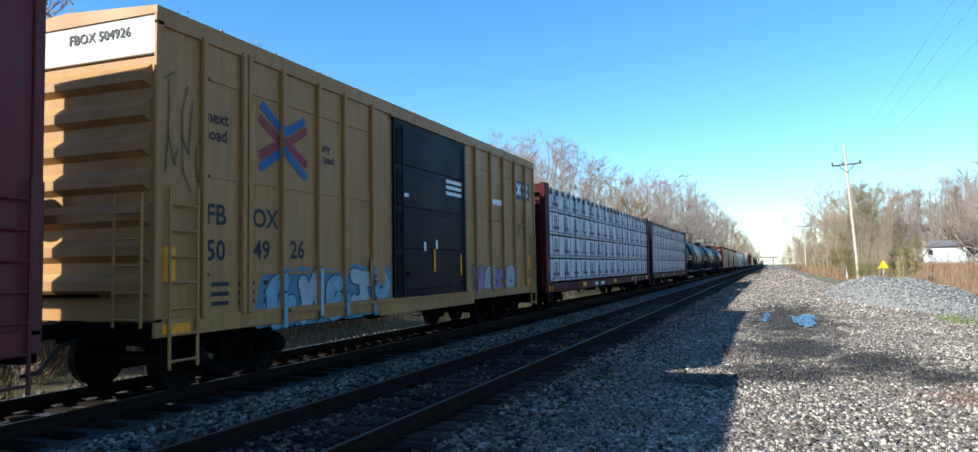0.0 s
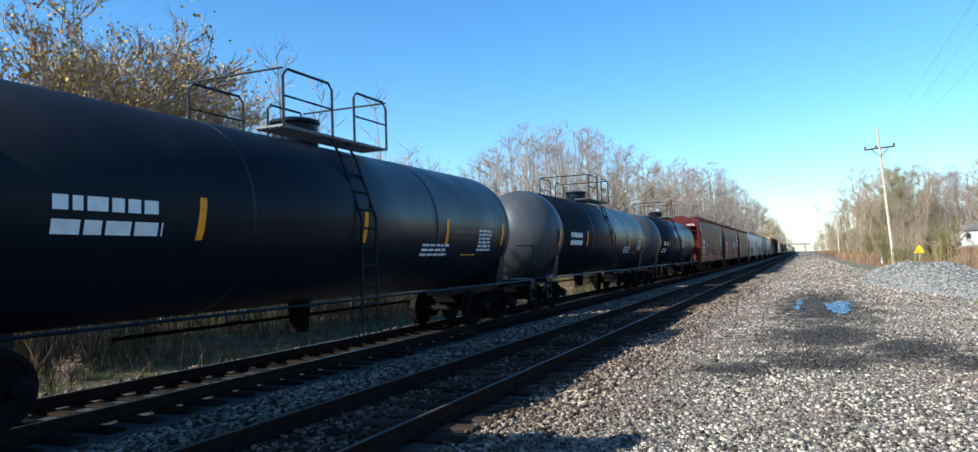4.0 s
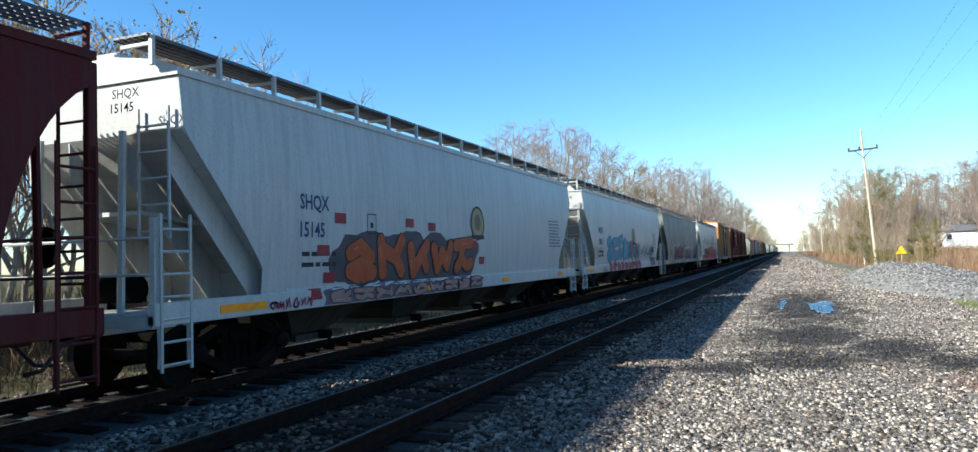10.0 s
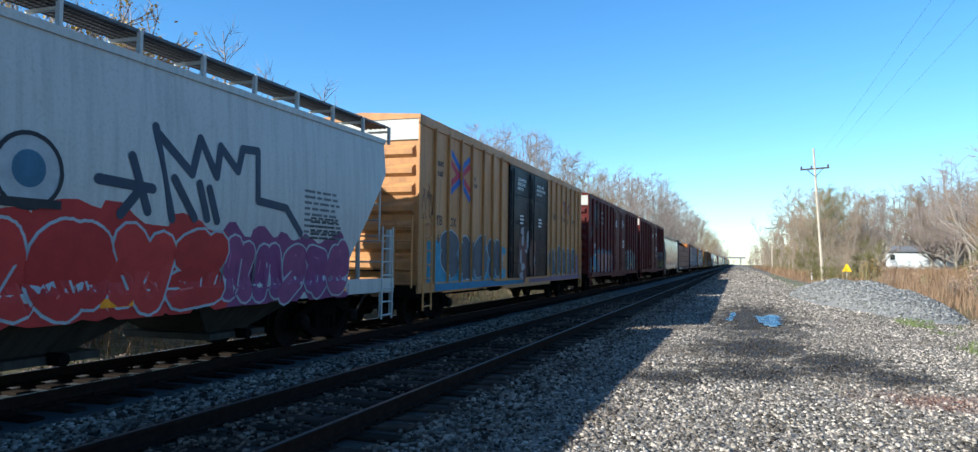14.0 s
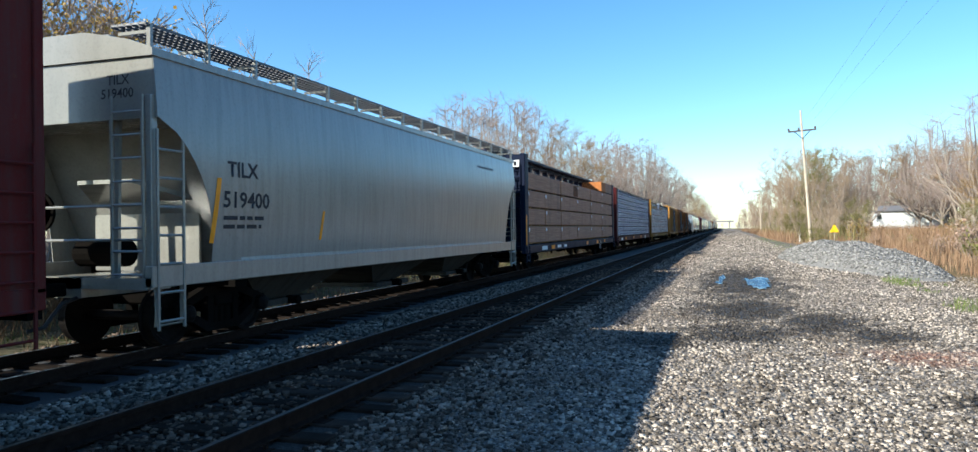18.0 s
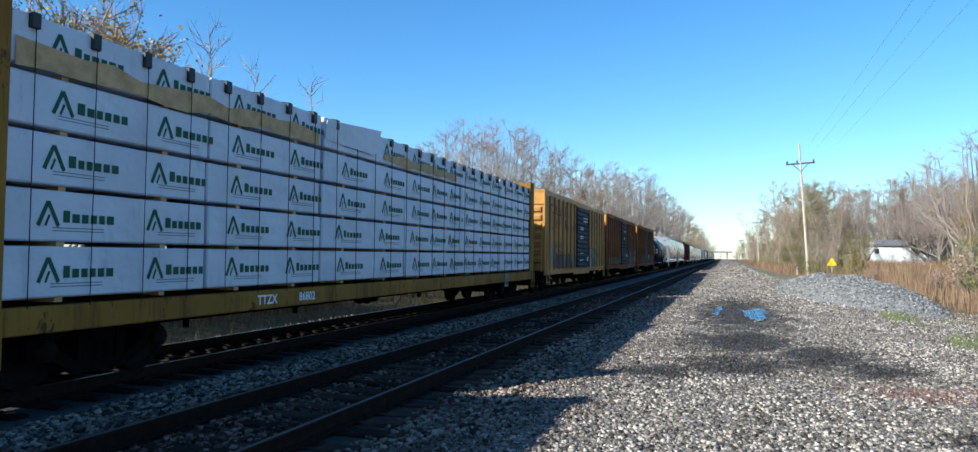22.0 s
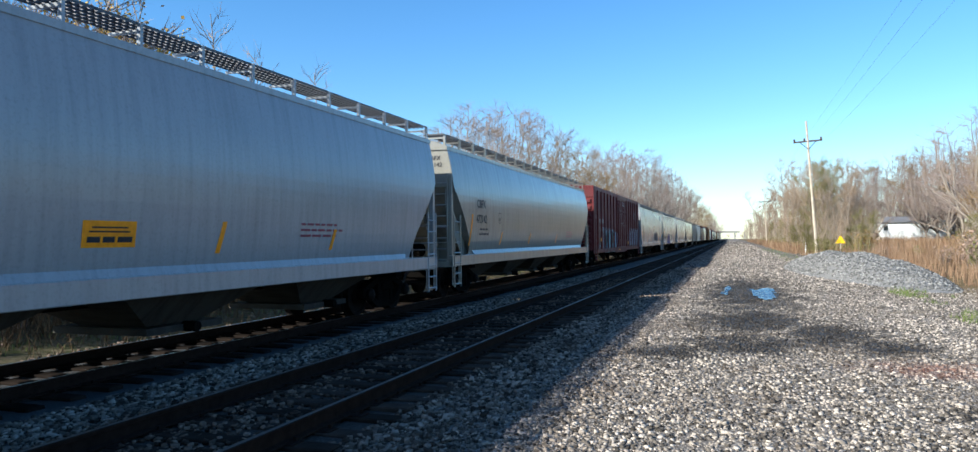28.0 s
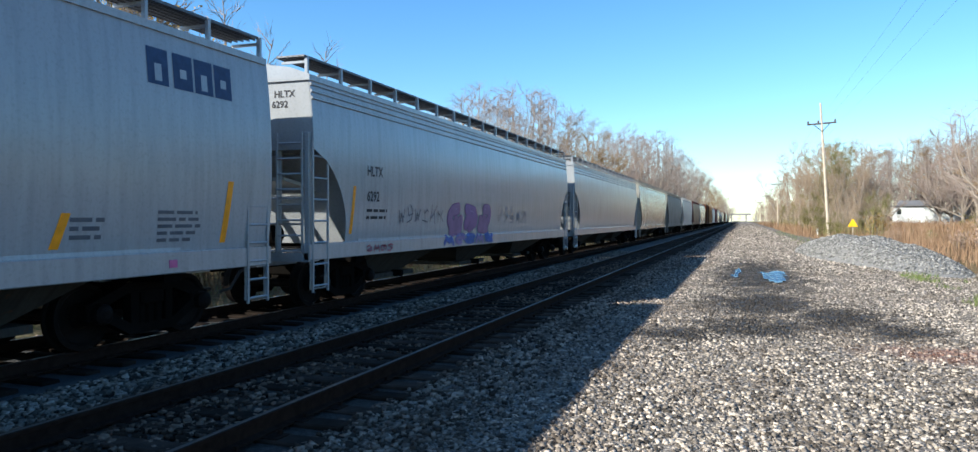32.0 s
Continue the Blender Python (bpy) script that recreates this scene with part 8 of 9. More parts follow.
def wood_meshes(seed, height, wide, buds, bud_mat, stems=4, limbs=26, twigs=15, twig="twig", low=0.10):
    """A tree of the wood's edge: several slender stems from one root, clothed to the ground in fine twigs."""
    rnd = random.Random(seed)
    wood, fine, bud = Mesh(), Mesh(), Mesh()
    rv = lambda s: Vector((rnd.gauss(0, s), rnd.gauss(0, s), rnd.gauss(0, s)))
    for k in range(stems):
        p = Vector((rnd.gauss(0, 0.35), rnd.gauss(0, 0.35), -0.3))
        d = Vector((rnd.gauss(0, 0.16), rnd.gauss(0, 0.16), 1)).normalized()
        hk = height * (1.0 if k == 0 else rnd.uniform(0.6, 0.97))
        pts = [p]
        for i in range(7):
            d = (d + Vector((rnd.gauss(0, 0.06), rnd.gauss(0, 0.06), 0.04))).normalized()
            pts.append(pts[-1] + d * hk / 7 / max(d.z, 0.7))
        wood.tube(pts, 0.010 * hk * rnd.uniform(0.7, 1.1), 6, 0.012)
        for b in range(limbs):
            f = low + (1 - low) * rnd.random() ** 0.8
            q = pts[min(6, int(f * 7))].lerp(pts[min(7, int(f * 7) + 1)], f * 7 % 1)
            a = rnd.uniform(0, 6.283)
            bl = wide * (0.35 + 0.65 * (1 - f) ** 0.6) * rnd.uniform(0.5, 1.1)
            e = q + Vector((math.cos(a), math.sin(a), rnd.uniform(0.5, 1.5))).normalized() * bl
            mid = q.lerp(e, 0.5) + rv(0.08)
            fine.tube([q, mid, e], 0.022 + 0.01 * (1 - f), 3, 0.006)
            for t in range(twigs):
                c = q.lerp(e, rnd.uniform(0.15, 1.0)) + rv(0.06)
                g = (e - q).normalized() + rv(0.6) + Vector((0, 0, 0.35))
                tip = c + g.normalized() * rnd.uniform(0.35, 1.0)
                side = g.cross(rv(1)).normalized() * rnd.uniform(0.006, 0.013)
                fine.add([c - side, c + side, tip], [(0, 1, 2)])
                for _ in range(buds):
                    m = c.lerp(tip, rnd.uniform(0.3, 1.05)) + rv(0.05)
                    u1 = rv(1).normalized() * rnd.uniform(0.016, 0.042)
                    u2 = u1.cross(rv(1)).normalized() * rnd.uniform(0.014, 0.034)
                    bud.add([m - u1, m + u2, m + u1, m - u2], [(0, 1, 2, 3)])
    return wood.made("trunk", "bark"), fine.made("crown", twig), (bud.made("foliage", bud_mat) if buds else None), height


def fan_meshes(seed, height, wide, bud_mat="", twig="twig_pale", limbs=8, subs=15, twigs=24, fork=0.2, upright=0.6):
    """A bare tree: short trunk that forks low into rising limbs, branches and a rounded haze of fine twigs."""
    rnd = random.Random(seed)
    wood, fine, bud = Mesh(), Mesh(), Mesh()
    rv = lambda s: Vector((rnd.gauss(0, s), rnd.gauss(0, s), rnd.gauss(0, s)))
    top = height * fork
    wood.tube([(0, 0, -0.3), (rnd.gauss(0, 0.15), rnd.gauss(0, 0.15), top * 0.5), (0, 0, top)], height * 0.016, 7, height * 0.012)
    for k in range(limbs):
        a = 6.283 * (k + rnd.uniform(-0.3, 0.3)) / limbs
        out = wide * (0.18 + 0.82 * rnd.random()) if k else 0.1
        side = Vector((math.cos(a), math.sin(a), 0))
        tip = side * out + Vector((0, 0, height * (1.0 - 0.42 * (out / wide) ** 2) * rnd.uniform(0.93, 1.0)))
        root = Vector((0, 0, top * rnd.uniform(0.7, 1.0)))
        pts = [root]
        for i in range(1, 6):
            f = i / 5
            pts.append(root.lerp(tip, f) + side * out * 0.30 * math.sin(3.1416 * f) + rv(0.2))
        wood.tube(pts, height * 0.008, 5, 0.02)
        for b in range(subs):
            f = 0.12 + 0.86 * rnd.random() ** 0.85
            q = pts[min(4, int(f * 5))].lerp(pts[min(5, int(f * 5) + 1)], f * 5 % 1)
            g = rnd.uniform(0, 6.283)
            d = (Vector((math.cos(g), math.sin(g), 0)) + side * 0.5 + Vector((0, 0, upright * rnd.uniform(0.5, 1.6)))).normalized()
            e = q + d * wide * (0.22 + 0.36 * (1 - f)) * rnd.uniform(0.7, 1.3)
            if e.z > height:
                e.z = height - rnd.random() * 0.6
            fine.tube([q, q.lerp(e, 0.5) + rv(0.07), e], 0.026, 3, 0.008)
            for t in range(twigs):
                c = q.lerp(e, rnd.uniform(0.1, 1.0))
                u = (d * 0.8 + rv(0.7) + side * 0.2 + Vector((0, 0, 0.2))).normalized()
                end = c + u * rnd.uniform(0.4, 1.25)
                w = u.cross(rv(1)).normalized() * rnd.uniform(0.005, 0.010)
                fine.add([c - w, c + w, end], [(0, 1, 2)])
                if bud_mat:
                    m = c.lerp(end, rnd.uniform(0.4, 1.05)) + rv(0.05)
                    u1 = rv(1).normalized() * rnd.uniform(0.02, 0.05)
                    u2 = u1.cross(rv(1)).normalized() * rnd.uniform(0.02, 0.04)
                    bud.add([m - u1, m + u2, m + u1, m - u2], [(0, 1, 2, 3)])
    return wood.made("trunk", "bark"), fine.made("crown", twig), (bud.made("foliage", bud_mat) if bud_mat else None), height


KINDS = {
    "leafy": [tree_meshes(s, 14, 0.85, 5, "bud_green") for s in (21, 22)],
    "gold": [tree_meshes(s, 11, 0.9, 5, "leaf_gold") for s in (31, 32)],
    "scrub_tan": [wood_meshes(s, 12, 2.4, 3, "bud_tan", twig="twig_tan") for s in (71, 72, 73)],
    "scrub_red": [wood_meshes(s, 12, 2.4, 3, "bud_red", twig="twig_tan") for s in (74, 75)],
    "scrub_gold": [wood_meshes(s, 12, 3.0, 6, "bud_gold", twig="twig_gold") for s in (76, 77)],
    "scrub_olive": [wood_meshes(s, 10, 3.0, 6, "bud_green", twig="twig_olive") for s in (78, 79)],
    "scrub_grey": [fan_meshes(s, 13, 4.4, fork=0.12, limbs=10) for s in (80, 81)],
    "wood_grey": [fan_meshes(s, 16, 6.2, limbs=12, subs=18) for s in (82, 83, 84, 87)],
    "wood_red": [fan_meshes(s, 16, 6.0, "bud_red", limbs=11, subs=16) for s in (85, 86)],
    "wood_tan": [fan_meshes(s, 15, 5.6, "bud_gold", "twig_gold", 10, 15) for s in (88, 89)],
    "sapling": [wood_meshes(s, 11, 2.6, 0, "twig", 3, 22, 8) for s in (41, 42, 43)],
    "far": [tree_meshes(s, 19, 0.7, 1, "bud_red", 4) for s in (51, 52, 53)],
    "far_green": [tree_meshes(s, 19, 0.75, 3, "bud_green", 4) for s in (61, 62)],
}
TREE_LABEL = {"leafy": "tree with thin young green leaves",
              "gold": "small tree with golden new leaves", "scrub_tan": "low-branched tree hazed with tan buds", "scrub_red": "low-branched tree hazed with reddish buds", "scrub_gold": "low-branched tree with thin russet-gold leaves", "scrub_olive": "bushy tree with thin olive spring leaves", "scrub_grey": "low-branched bare grey tree", "wood_tan": "tall tree hazed with russet buds", "wood_grey": "tall bare tree with pale upright limbs", "wood_red": "tall bare tree hazed with pinkish buds", "sapling": "slender bare sapling with upright twigs", "far": "distant bare tree hazed with buds", "far_green": "distant tree with thin spring leaves"}


FAR_WOOD = []


def tree(kind, x, y, h, seed):
    rnd = random.Random(seed)
    tk, tw, bd, tall = rnd.choice(KINDS[kind])
    if y > 225:
        # too far to be told apart: gathered into one wood
        s = h / tall
        FAR_WOOD.append((pose(x, y, ground_height(x, y), 0, 0, rnd.uniform(0, 360)) @ Matrix.Diagonal((s, s, s, 1)), [q for q in (tk, tw, bd) if q]))
        return None
    t = tagged(new("tree"), TREE_LABEL[kind], "tree", "trees along the line")
    s = h / tall
    t.matrix_basis = pose(x, y, ground_height(x, y), 0, 0, rnd.uniform(0, 360)) @ Matrix.Diagonal((s * rnd.uniform(0.85, 1.15), s * rnd.uniform(0.85, 1.15), s, 1))
    put("trunk", tk, t)
    c = put("crown", tw, t)
    if bd:
        put("foliage", bd, c)
    return t


rnd = random.Random(8)
# behind the train: a loose row of saplings and gold-leaved trees, then a dense wood
for x, y, h, k in ((-21, 13.0, 9.2, "gold"), (-21, 15.6, 10.2, "gold"), (-22, 19.2, 10.3, "gold"), (-24, 22.5, 9.6, "leafy"), (-20.5, 26.2, 12.1, "sapling"), (-22, 27.4, 10.2, "sapling"), (-25, 30, 9.3, "leafy"), (-20, 34.6, 11.2, "sapling"), (-22, 40, 9.8, "sapling"), (-24, 47, 9.8, "sapling"), (-25, 54, 10, "sapling")):
    tree(k, x, y, h, int(x * 31 + y * 7))
LEFT_TOPS = ((23, 8.6), (21.2, 10.6), (19, 11.6), (15.4, 11.0), (13.75, 8.9), (11.7, 8.4), (10.4, 7.2), (8.6, 7.7), (6.1, 6.7), (4.2, 5.0), (2.8, 3.7), (1.45, 1.9), (0.9, 1.2))


def along(table, q):
    for (a, va), (b, vb) in zip(table, table[1:]):
        if min(a, b) <= q <= max(a, b):
            return va + (vb - va) * (q - a) / (b - a)
    return table[-1][1]


az = 22.5
while az > 0.95:
    off = along(((23, 22.5), (10, 21.5), (4, 16.5), (0.9, 14)), az)
    for j in range(2):
        a = az + rnd.uniform(-0.3, 0.3) * az / 12
        dist = off * (1 + 0.22 * j) / math.sin(radians(a))
        x, y = -dist * math.sin(radians(a)), dist * math.cos(radians(a))
        if 10.2 < a < 13.9:
            kind = rnd.choice(("wood_tan", "wood_tan", "wood_red", "wood_grey"))
        else:
            kind = rnd.choice(("wood_grey", "wood_grey", "wood_red")) if a > 5 else rnd.choice(("wood_red", "wood_tan", "wood_grey"))
        el = along(LEFT_TOPS, a) + rnd.uniform(-0.09, 0.03) * along(LEFT_TOPS, a) - 0.3 * j
        tree(kind, x, y, EYE + dist * math.tan(radians(el)) - ground_height(x, y), int(az * 1000) + j)
    az -= max(0.11, 3.4 / off * math.sin(radians(az)) * 57.3 * 0.85)
for az, d, e, kind in ((49, 27, 16.5, "gold"), (52, 30, 16.0, "leafy"), (55, 26, 15.5, "gold"), (58, 29, 15, "wood_tan"), (61, 26, 15, "leafy"), (65, 28, 14, "wood_tan"), (69, 26, 15, "gold"), (74, 29, 15, "wood_red"), (80, 27, 15, "leafy"), (54, 36, 13, "wood_red"), (60, 36, 13, "wood_red"), (67, 36, 13, "wood_grey"), (73, 36, 13, "wood_red")):
    x, y = -d * math.sin(radians(az)), d * math.cos(radians(az))
    tree(kind, x, y, EYE + d * math.tan(radians(e)) - ground_height(x, y), az * 17)
for i in range(16):
    tree(rnd.choice(("wood_red", "wood_tan")), -75 + 10 * i, 1120 + rnd.uniform(0, 120), rnd.uniform(7, 10), 7000 + i)
# to the other side: hazy wood, a house behind low brush, a big bare tree
def at_angle(kind, az, dist, el, seed):
    """A tree at an angle to the right of the line whose top stands el degrees over the eye."""
    x, y = dist * math.sin(radians(az)), dist * math.cos(radians(az))
    tree(kind, x, y, EYE + dist * math.tan(radians(el)) - ground_height(x, y), seed)


az = 0.85
while az < 4.0:
    at_angle(rnd.choice(("scrub_red", "scrub_tan", "scrub_red")), az + rnd.uniform(-0.06, 0.06), along(((0.8, 620), (2.1, 300), (4.1, 170)), az) * rnd.uniform(0.95, 1.1), along(((0.8, 0.75), (2.1, 2.5), (3.3, 4.4), (4.1, 5.2)), az) * rnd.uniform(0.86, 1.03), int(az * 1000))
    az += along(((0.8, 0.13), (4.1, 0.28)), az)
az = 4.1
while az < 12.2:
    for d, e in ((118, 5.0), (132, 5.3), (172, 5.5)):
        if d < 160 and az > 9.2:
            continue
        k = rnd.choice(("scrub_tan", "scrub_olive", "scrub_tan") if az < 7.6 else ("scrub_grey", "wood_grey", "scrub_tan"))
        at_angle(k, az + rnd.uniform(-0.2, 0.2), d + rnd.uniform(-6, 6), e + rnd.uniform(-0.7, 0.15), int(az * 100 + d))
    az += 0.62
az = 12.3
while az < 78:
    for d, e in ((92, 7.0), (165, 5.8)) if az > 21 else ((165, 5.9), (150, 5.4)):
        k = rnd.choice(("scrub_gold", "wood_tan", "wood_red") if az > 21 else ("wood_red", "wood_grey", "scrub_red"))
        at_angle(k, az + rnd.uniform(-0.4, 0.4), d + rnd.uniform(-6, 6), min(8.2, e + max(0, az - 21) * 0.12) + rnd.uniform(-0.6, 0.3), int(az * 100 + d))
    az += 0.9 if az < 20 else 1.6 if az < 34 else 3.5
for kind, az, d, e in (("wood_tan", 12.4, 162, 6.4), ("wood_grey", 13.6, 158, 7.0), ("wood_grey", 15.5, 86, 8.5), ("wood_grey", 16.2, 96, 7.6), ("wood_red", 17.2, 90, 8.0), ("wood_tan", 18.4, 92, 7.2), ("wood_tan", 15.6, 104, 6.0), ("wood_tan", 16.8, 80, 5.2), ("wood_tan", 14.3, 162, 5.6), ("scrub_olive", 19.6, 60, 5.0), ("scrub_olive", 18.2, 62, 3.6), ("scrub_olive", 16.9, 66, 2.7), ("scrub_olive", 20.8, 56, 5.6)):
    at_angle(kind, az, d, e, int(az * 113))
for az, d, e in ((8.75, 80, 1.9), (7.9, 86, 1.6), (6.6, 92, 1.5), (5.2, 100, 1.9), (9.1, 96, 1.7), (7.2, 100, 2.3), (15.2, 62, 1.6), (16.6, 58, 1.9), (18.0, 60, 2.3), (20.5, 55, 2.4), (4.3, 112, 1.8), (3.4, 150, 1.2), (2.7, 190, 1.0), (6.0, 84, 0.8), (5.8, 76, 0.5), (5.2, 78, 0.3), (6.3, 74, 0.4)):
    at_angle(rnd.choice(("scrub_olive", "scrub_olive", "scrub_tan")), az, d, e, int(az * 91))


for az, d in ((9.5, 120), (10.0, 128), (10.9, 132), (12.2, 126), (13.6, 122), (14.2, 110)):
    at_angle("scrub_olive" if d < 125 else "scrub_tan", az, d, 0.35, int(az * 57))


def in_gap(x, y):
    """The low ground in front of the house."""
    return y < 150 and 9.35 < math.degrees(math.atan2(x, y)) < 14.4


def pine(x, y, h, seed):
    rnd = random.Random(seed)
    p = tagged(new("pine_tree"), "dark green conifer with drooping layered boughs", "tree", "trees along the line")
    p.matrix_basis = pose(x, y, ground_height(x, y))
    part("trunk", Mesh().tube([(0, 0, -0.2), (0, 0, h)], h * 0.014, 7, 0.02), "bark", p)
    mb = Mesh()
    for i in range(34):
        z = h * (0.12 + 0.88 * i / 34)
        r = (h - z) * 0.34 + 0.15 + 0.5 * rnd.random()
        for k in range(15):
            a = rnd.uniform(0, 6.283)
            for q in range(7):
                f = (q + 1) / 7
                c = Vector((math.cos(a) * r * f, math.sin(a) * r * f, z - r * f * 0.25 + rnd.gauss(0, 0.06)))
                s = 0.16 + 0.2 * (1 - f)
                u1 = Vector((math.cos(a), math.sin(a), -0.3)) * s
                u2 = Vector((-math.sin(a), math.cos(a), rnd.uniform(-1.1, 0.6))) * s * 0.8
                mb.add([c - u1, c + u2, c + u1, c - u2], [(0, 1, 2, 3)])
    part("boughs", mb, "pine", p)


for i in range(46):
    y = 120 + 300 * rnd.random()
    tree(rnd.choice(("far", "far", "far_green")), 30 + 0.12 * y * rnd.random() + 25 * rnd.random(), y, rnd.uniform(13, 17), 3000 + i)
for i in range(40):
    y = 60 + 130 * rnd.random()
    tree(rnd.choice(("far", "far", "far_green")), -32 - 22 * rnd.random(), y, rnd.uniform(11, 14), 3100 + i)
pine(23.6, 68, 15.2, 3)


def blades(name, label, spots, mat, seed, lean=0.35):
    """Thin upright blades and stems: (x, y, height, width)."""
    rs2 = random.Random(seed)
    vs, fs = [], []
    for x, y, h, w in spots:
        z = ground_height(x, y) - 0.03
        a, d = rs2.uniform(0, 6.283), rs2.uniform(0, 6.283)
        cx, sx = math.cos(a) * w, math.sin(a) * w
        lx, ly = math.cos(d) * h * lean * rs2.random(), math.sin(d) * h * lean * rs2.random()
        k = len(vs)
        vs += [(x - cx, y - sx, z), (x + cx, y + sx, z), (x + cx * 0.7 + lx * 0.4, y + sx * 0.7 + ly * 0.4, z + h * 0.6), (x - cx * 0.7 + lx * 0.4, y - sx * 0.7 + ly * 0.4, z + h * 0.6), (x + lx, y + ly, z + h)]
        fs += [(k, k + 1, k + 2, k + 3), (k + 3, k + 2, k + 4)]
    return tagged(part(name, Mesh().add(vs, fs), mat, None), label, name.replace("_", " "), "", "stuff")


def scatter(n, xr, yr, hr, wr, power=1.0, clump=0.0):
    out = []
    while len(out) < n:
        y = yr[0] + (yr[1] - yr[0]) * rnd.random() ** power
        x = rnd.uniform(*xr)
        if clump and noise.noise((x * 0.45, y * 0.3, 5)) < rnd.uniform(-clump, clump) - 0.05:
            continue
        out.append((x, y, rnd.uniform(*hr), rnd.uniform(*wr)))
    return out


blades("dry_brush", "tall dry reddish-brown weeds and reeds on the verge", [(x, y, min(h * min(1, 0.4 + (x - 5.5) * 0.09), 0.7 if y < 45 else 1.1 if y < 65 else 1.85), w) for x, y, h, w in scatter(42000, (5.6, 30), (20, 150), (0.3, 1.4), (0.006, 0.02), 1.2, 0.35) if x > 8.2 - max(0, y - 50) * 0.06], "dry", 4)
blades("dry_brush", "tall weeds in front of the house", [(x, y, h, w) for x, y, h, w in scatter(9000, (10, 34), (64, 145), (1.2, 2.1), (0.01, 0.03), 1.0, 0.3) if in_gap(x, y)], "dry", 31)
blades("dry_brush", "brown weeds along the foot of the trees", [(x, y, h, w) for x, y, h, w in scatter(14000, (6.0, 26), (95, 330), (0.6, 1.6), (0.02, 0.05), 1.2)], "dry", 5)
blades("dry_brush", "flattened dry weeds and leaf litter beyond the train", [(x, y, h * min(1, 0.3 + (-12.5 - x) * 0.1), w) for x, y, h, w in scatter(11000, (-20, -11.6), (-4, 110), (0.08, 0.4), (0.006, 0.02), 1.6, 0.6)], "litter", 6, 1.6)
blades("dry_brush", "tangled low stems beyond the train", scatter(5500, (-20, -13.2), (-4, 90), (0.2, 0.9), (0.006, 0.014), 1.5, 0.5), "stem", 33, 1.1)
blades("grass", "fresh green grass along the edge of the gravel", [(x - 0.03 * (27 - y), y, h, w) for x, y, h, w in scatter(5200, (4.7, 6.3), (10, 28), (0.03, 0.17), (0.005, 0.011), 1.0, 0.3) if noise.noise((x * 0.9, y * 0.5, 9)) > 0.06], "green", 7)
blades("grass", "green spring grass beyond the train", scatter(5000, (-17, -11.5), (-2, 70), (0.05, 0.2), (0.006, 0.016), 1.4, 0.4), "green", 8)
blades("grass", "thin grass strip between road and brush", scatter(1500, (3.6, 5.8), (44, 120), (0.05, 0.15), (0.01, 0.022), 1.2, 0.7), "green", 9)


MAT["thicket"] = varied("grey_brown_thicket", (0.22, 0.16, 0.11), (0.40, 0.33, 0.25), 0.9, True, 3)
MAT["thicket_green"] = varied("olive_thicket", (0.14, 0.125, 0.05), (0.25, 0.22, 0.10), 0.9, True, 3)
blades("thicket", "dense thicket of thin grey-brown stems under the trees", [(x + 2, y, h, w) for x, y, h, w in scatter(16000, (7.0, 46), (100, 330), (2.0, 6.0), (0.010, 0.03), 1.3, 0.3) if not in_gap(x + 2, y)], "thicket", 21, 0.7)
blades("thicket", "olive young growth among the thicket", [(x, y, h, w) for x, y, h, w in scatter(9000, (8.0, 34), (75, 260), (0.8, 2.6), (0.012, 0.035), 1.3, 0.35) if not in_gap(x, y)], "thicket_green", 22, 0.8)
blades("thicket", "dense grey-brown thicket behind the train", scatter(14000, (-34, -20), (58, 420), (3.0, 9.0), (0.010, 0.03), 1.5, 0.3), "thicket", 23, 0.6)
blades("thicket", "dark tangled scrub at the edge of the trees behind the train", scatter(5200, (-23, -16), (-8, 46), (0.5, 2.2), (0.008, 0.02), 1.0, 0.3), "stem", 26, 0.8)
blades("thicket", "low scrub behind the train", scatter(5000, (-34, -20), (0, 80), (0.6, 2.6), (0.01, 0.022), 1.2, 0.3), "thicket_green", 24, 0.7)


# shrubs: many thin stems from one root
def shrub_mesh(seed, mat):
    r2 = random.Random(seed)
    mb, lf = Mesh(), Mesh()
    for _ in range(46):
        a, t = r2.uniform(0, 6.283), r2.uniform(0.1, 0.75)
        d = Vector((math.cos(a) * t, math.sin(a) * t, 1)).normalized()
        p = Vector((r2.gauss(0, 0.12), r2.gauss(0, 0.12), -0.1))
        ln = r2.uniform(0.5, 1.0)
        q = p + d * ln * 0.55
        e = q + (d + Vector((r2.gauss(0, 0.3), r2.gauss(0, 0.3), 0))).normalized() * ln * 0.5
        mb.tube([p, q, e], 0.012, 3, 0.003)
        for _ in range(9):
            c = q.lerp(e, r2.random()) + Vector((r2.gauss(0, 0.07), r2.gauss(0, 0.07), r2.gauss(0, 0.07)))
            s = r2.uniform(0.012, 0.03)
            u1, u2 = Vector((r2.gauss(0, 1), r2.gauss(0, 1), r2.gauss(0, 1))) * s, Vector((r2.gauss(0, 1), r2.gauss(0, 1), r2.gauss(0, 1))) * s
            lf.add([c - u1, c + u2, c + u1, c - u2], [(0, 1, 2, 3)])
    return mb.made("branch_work", "twig"), lf.made("foliage", mat)


SHRUBS = [shrub_mesh(1, "bud_red"), shrub_mesh(2, "bud_green"), shrub_mesh(3, "bud_gold"), shrub_mesh(4, "dry")]


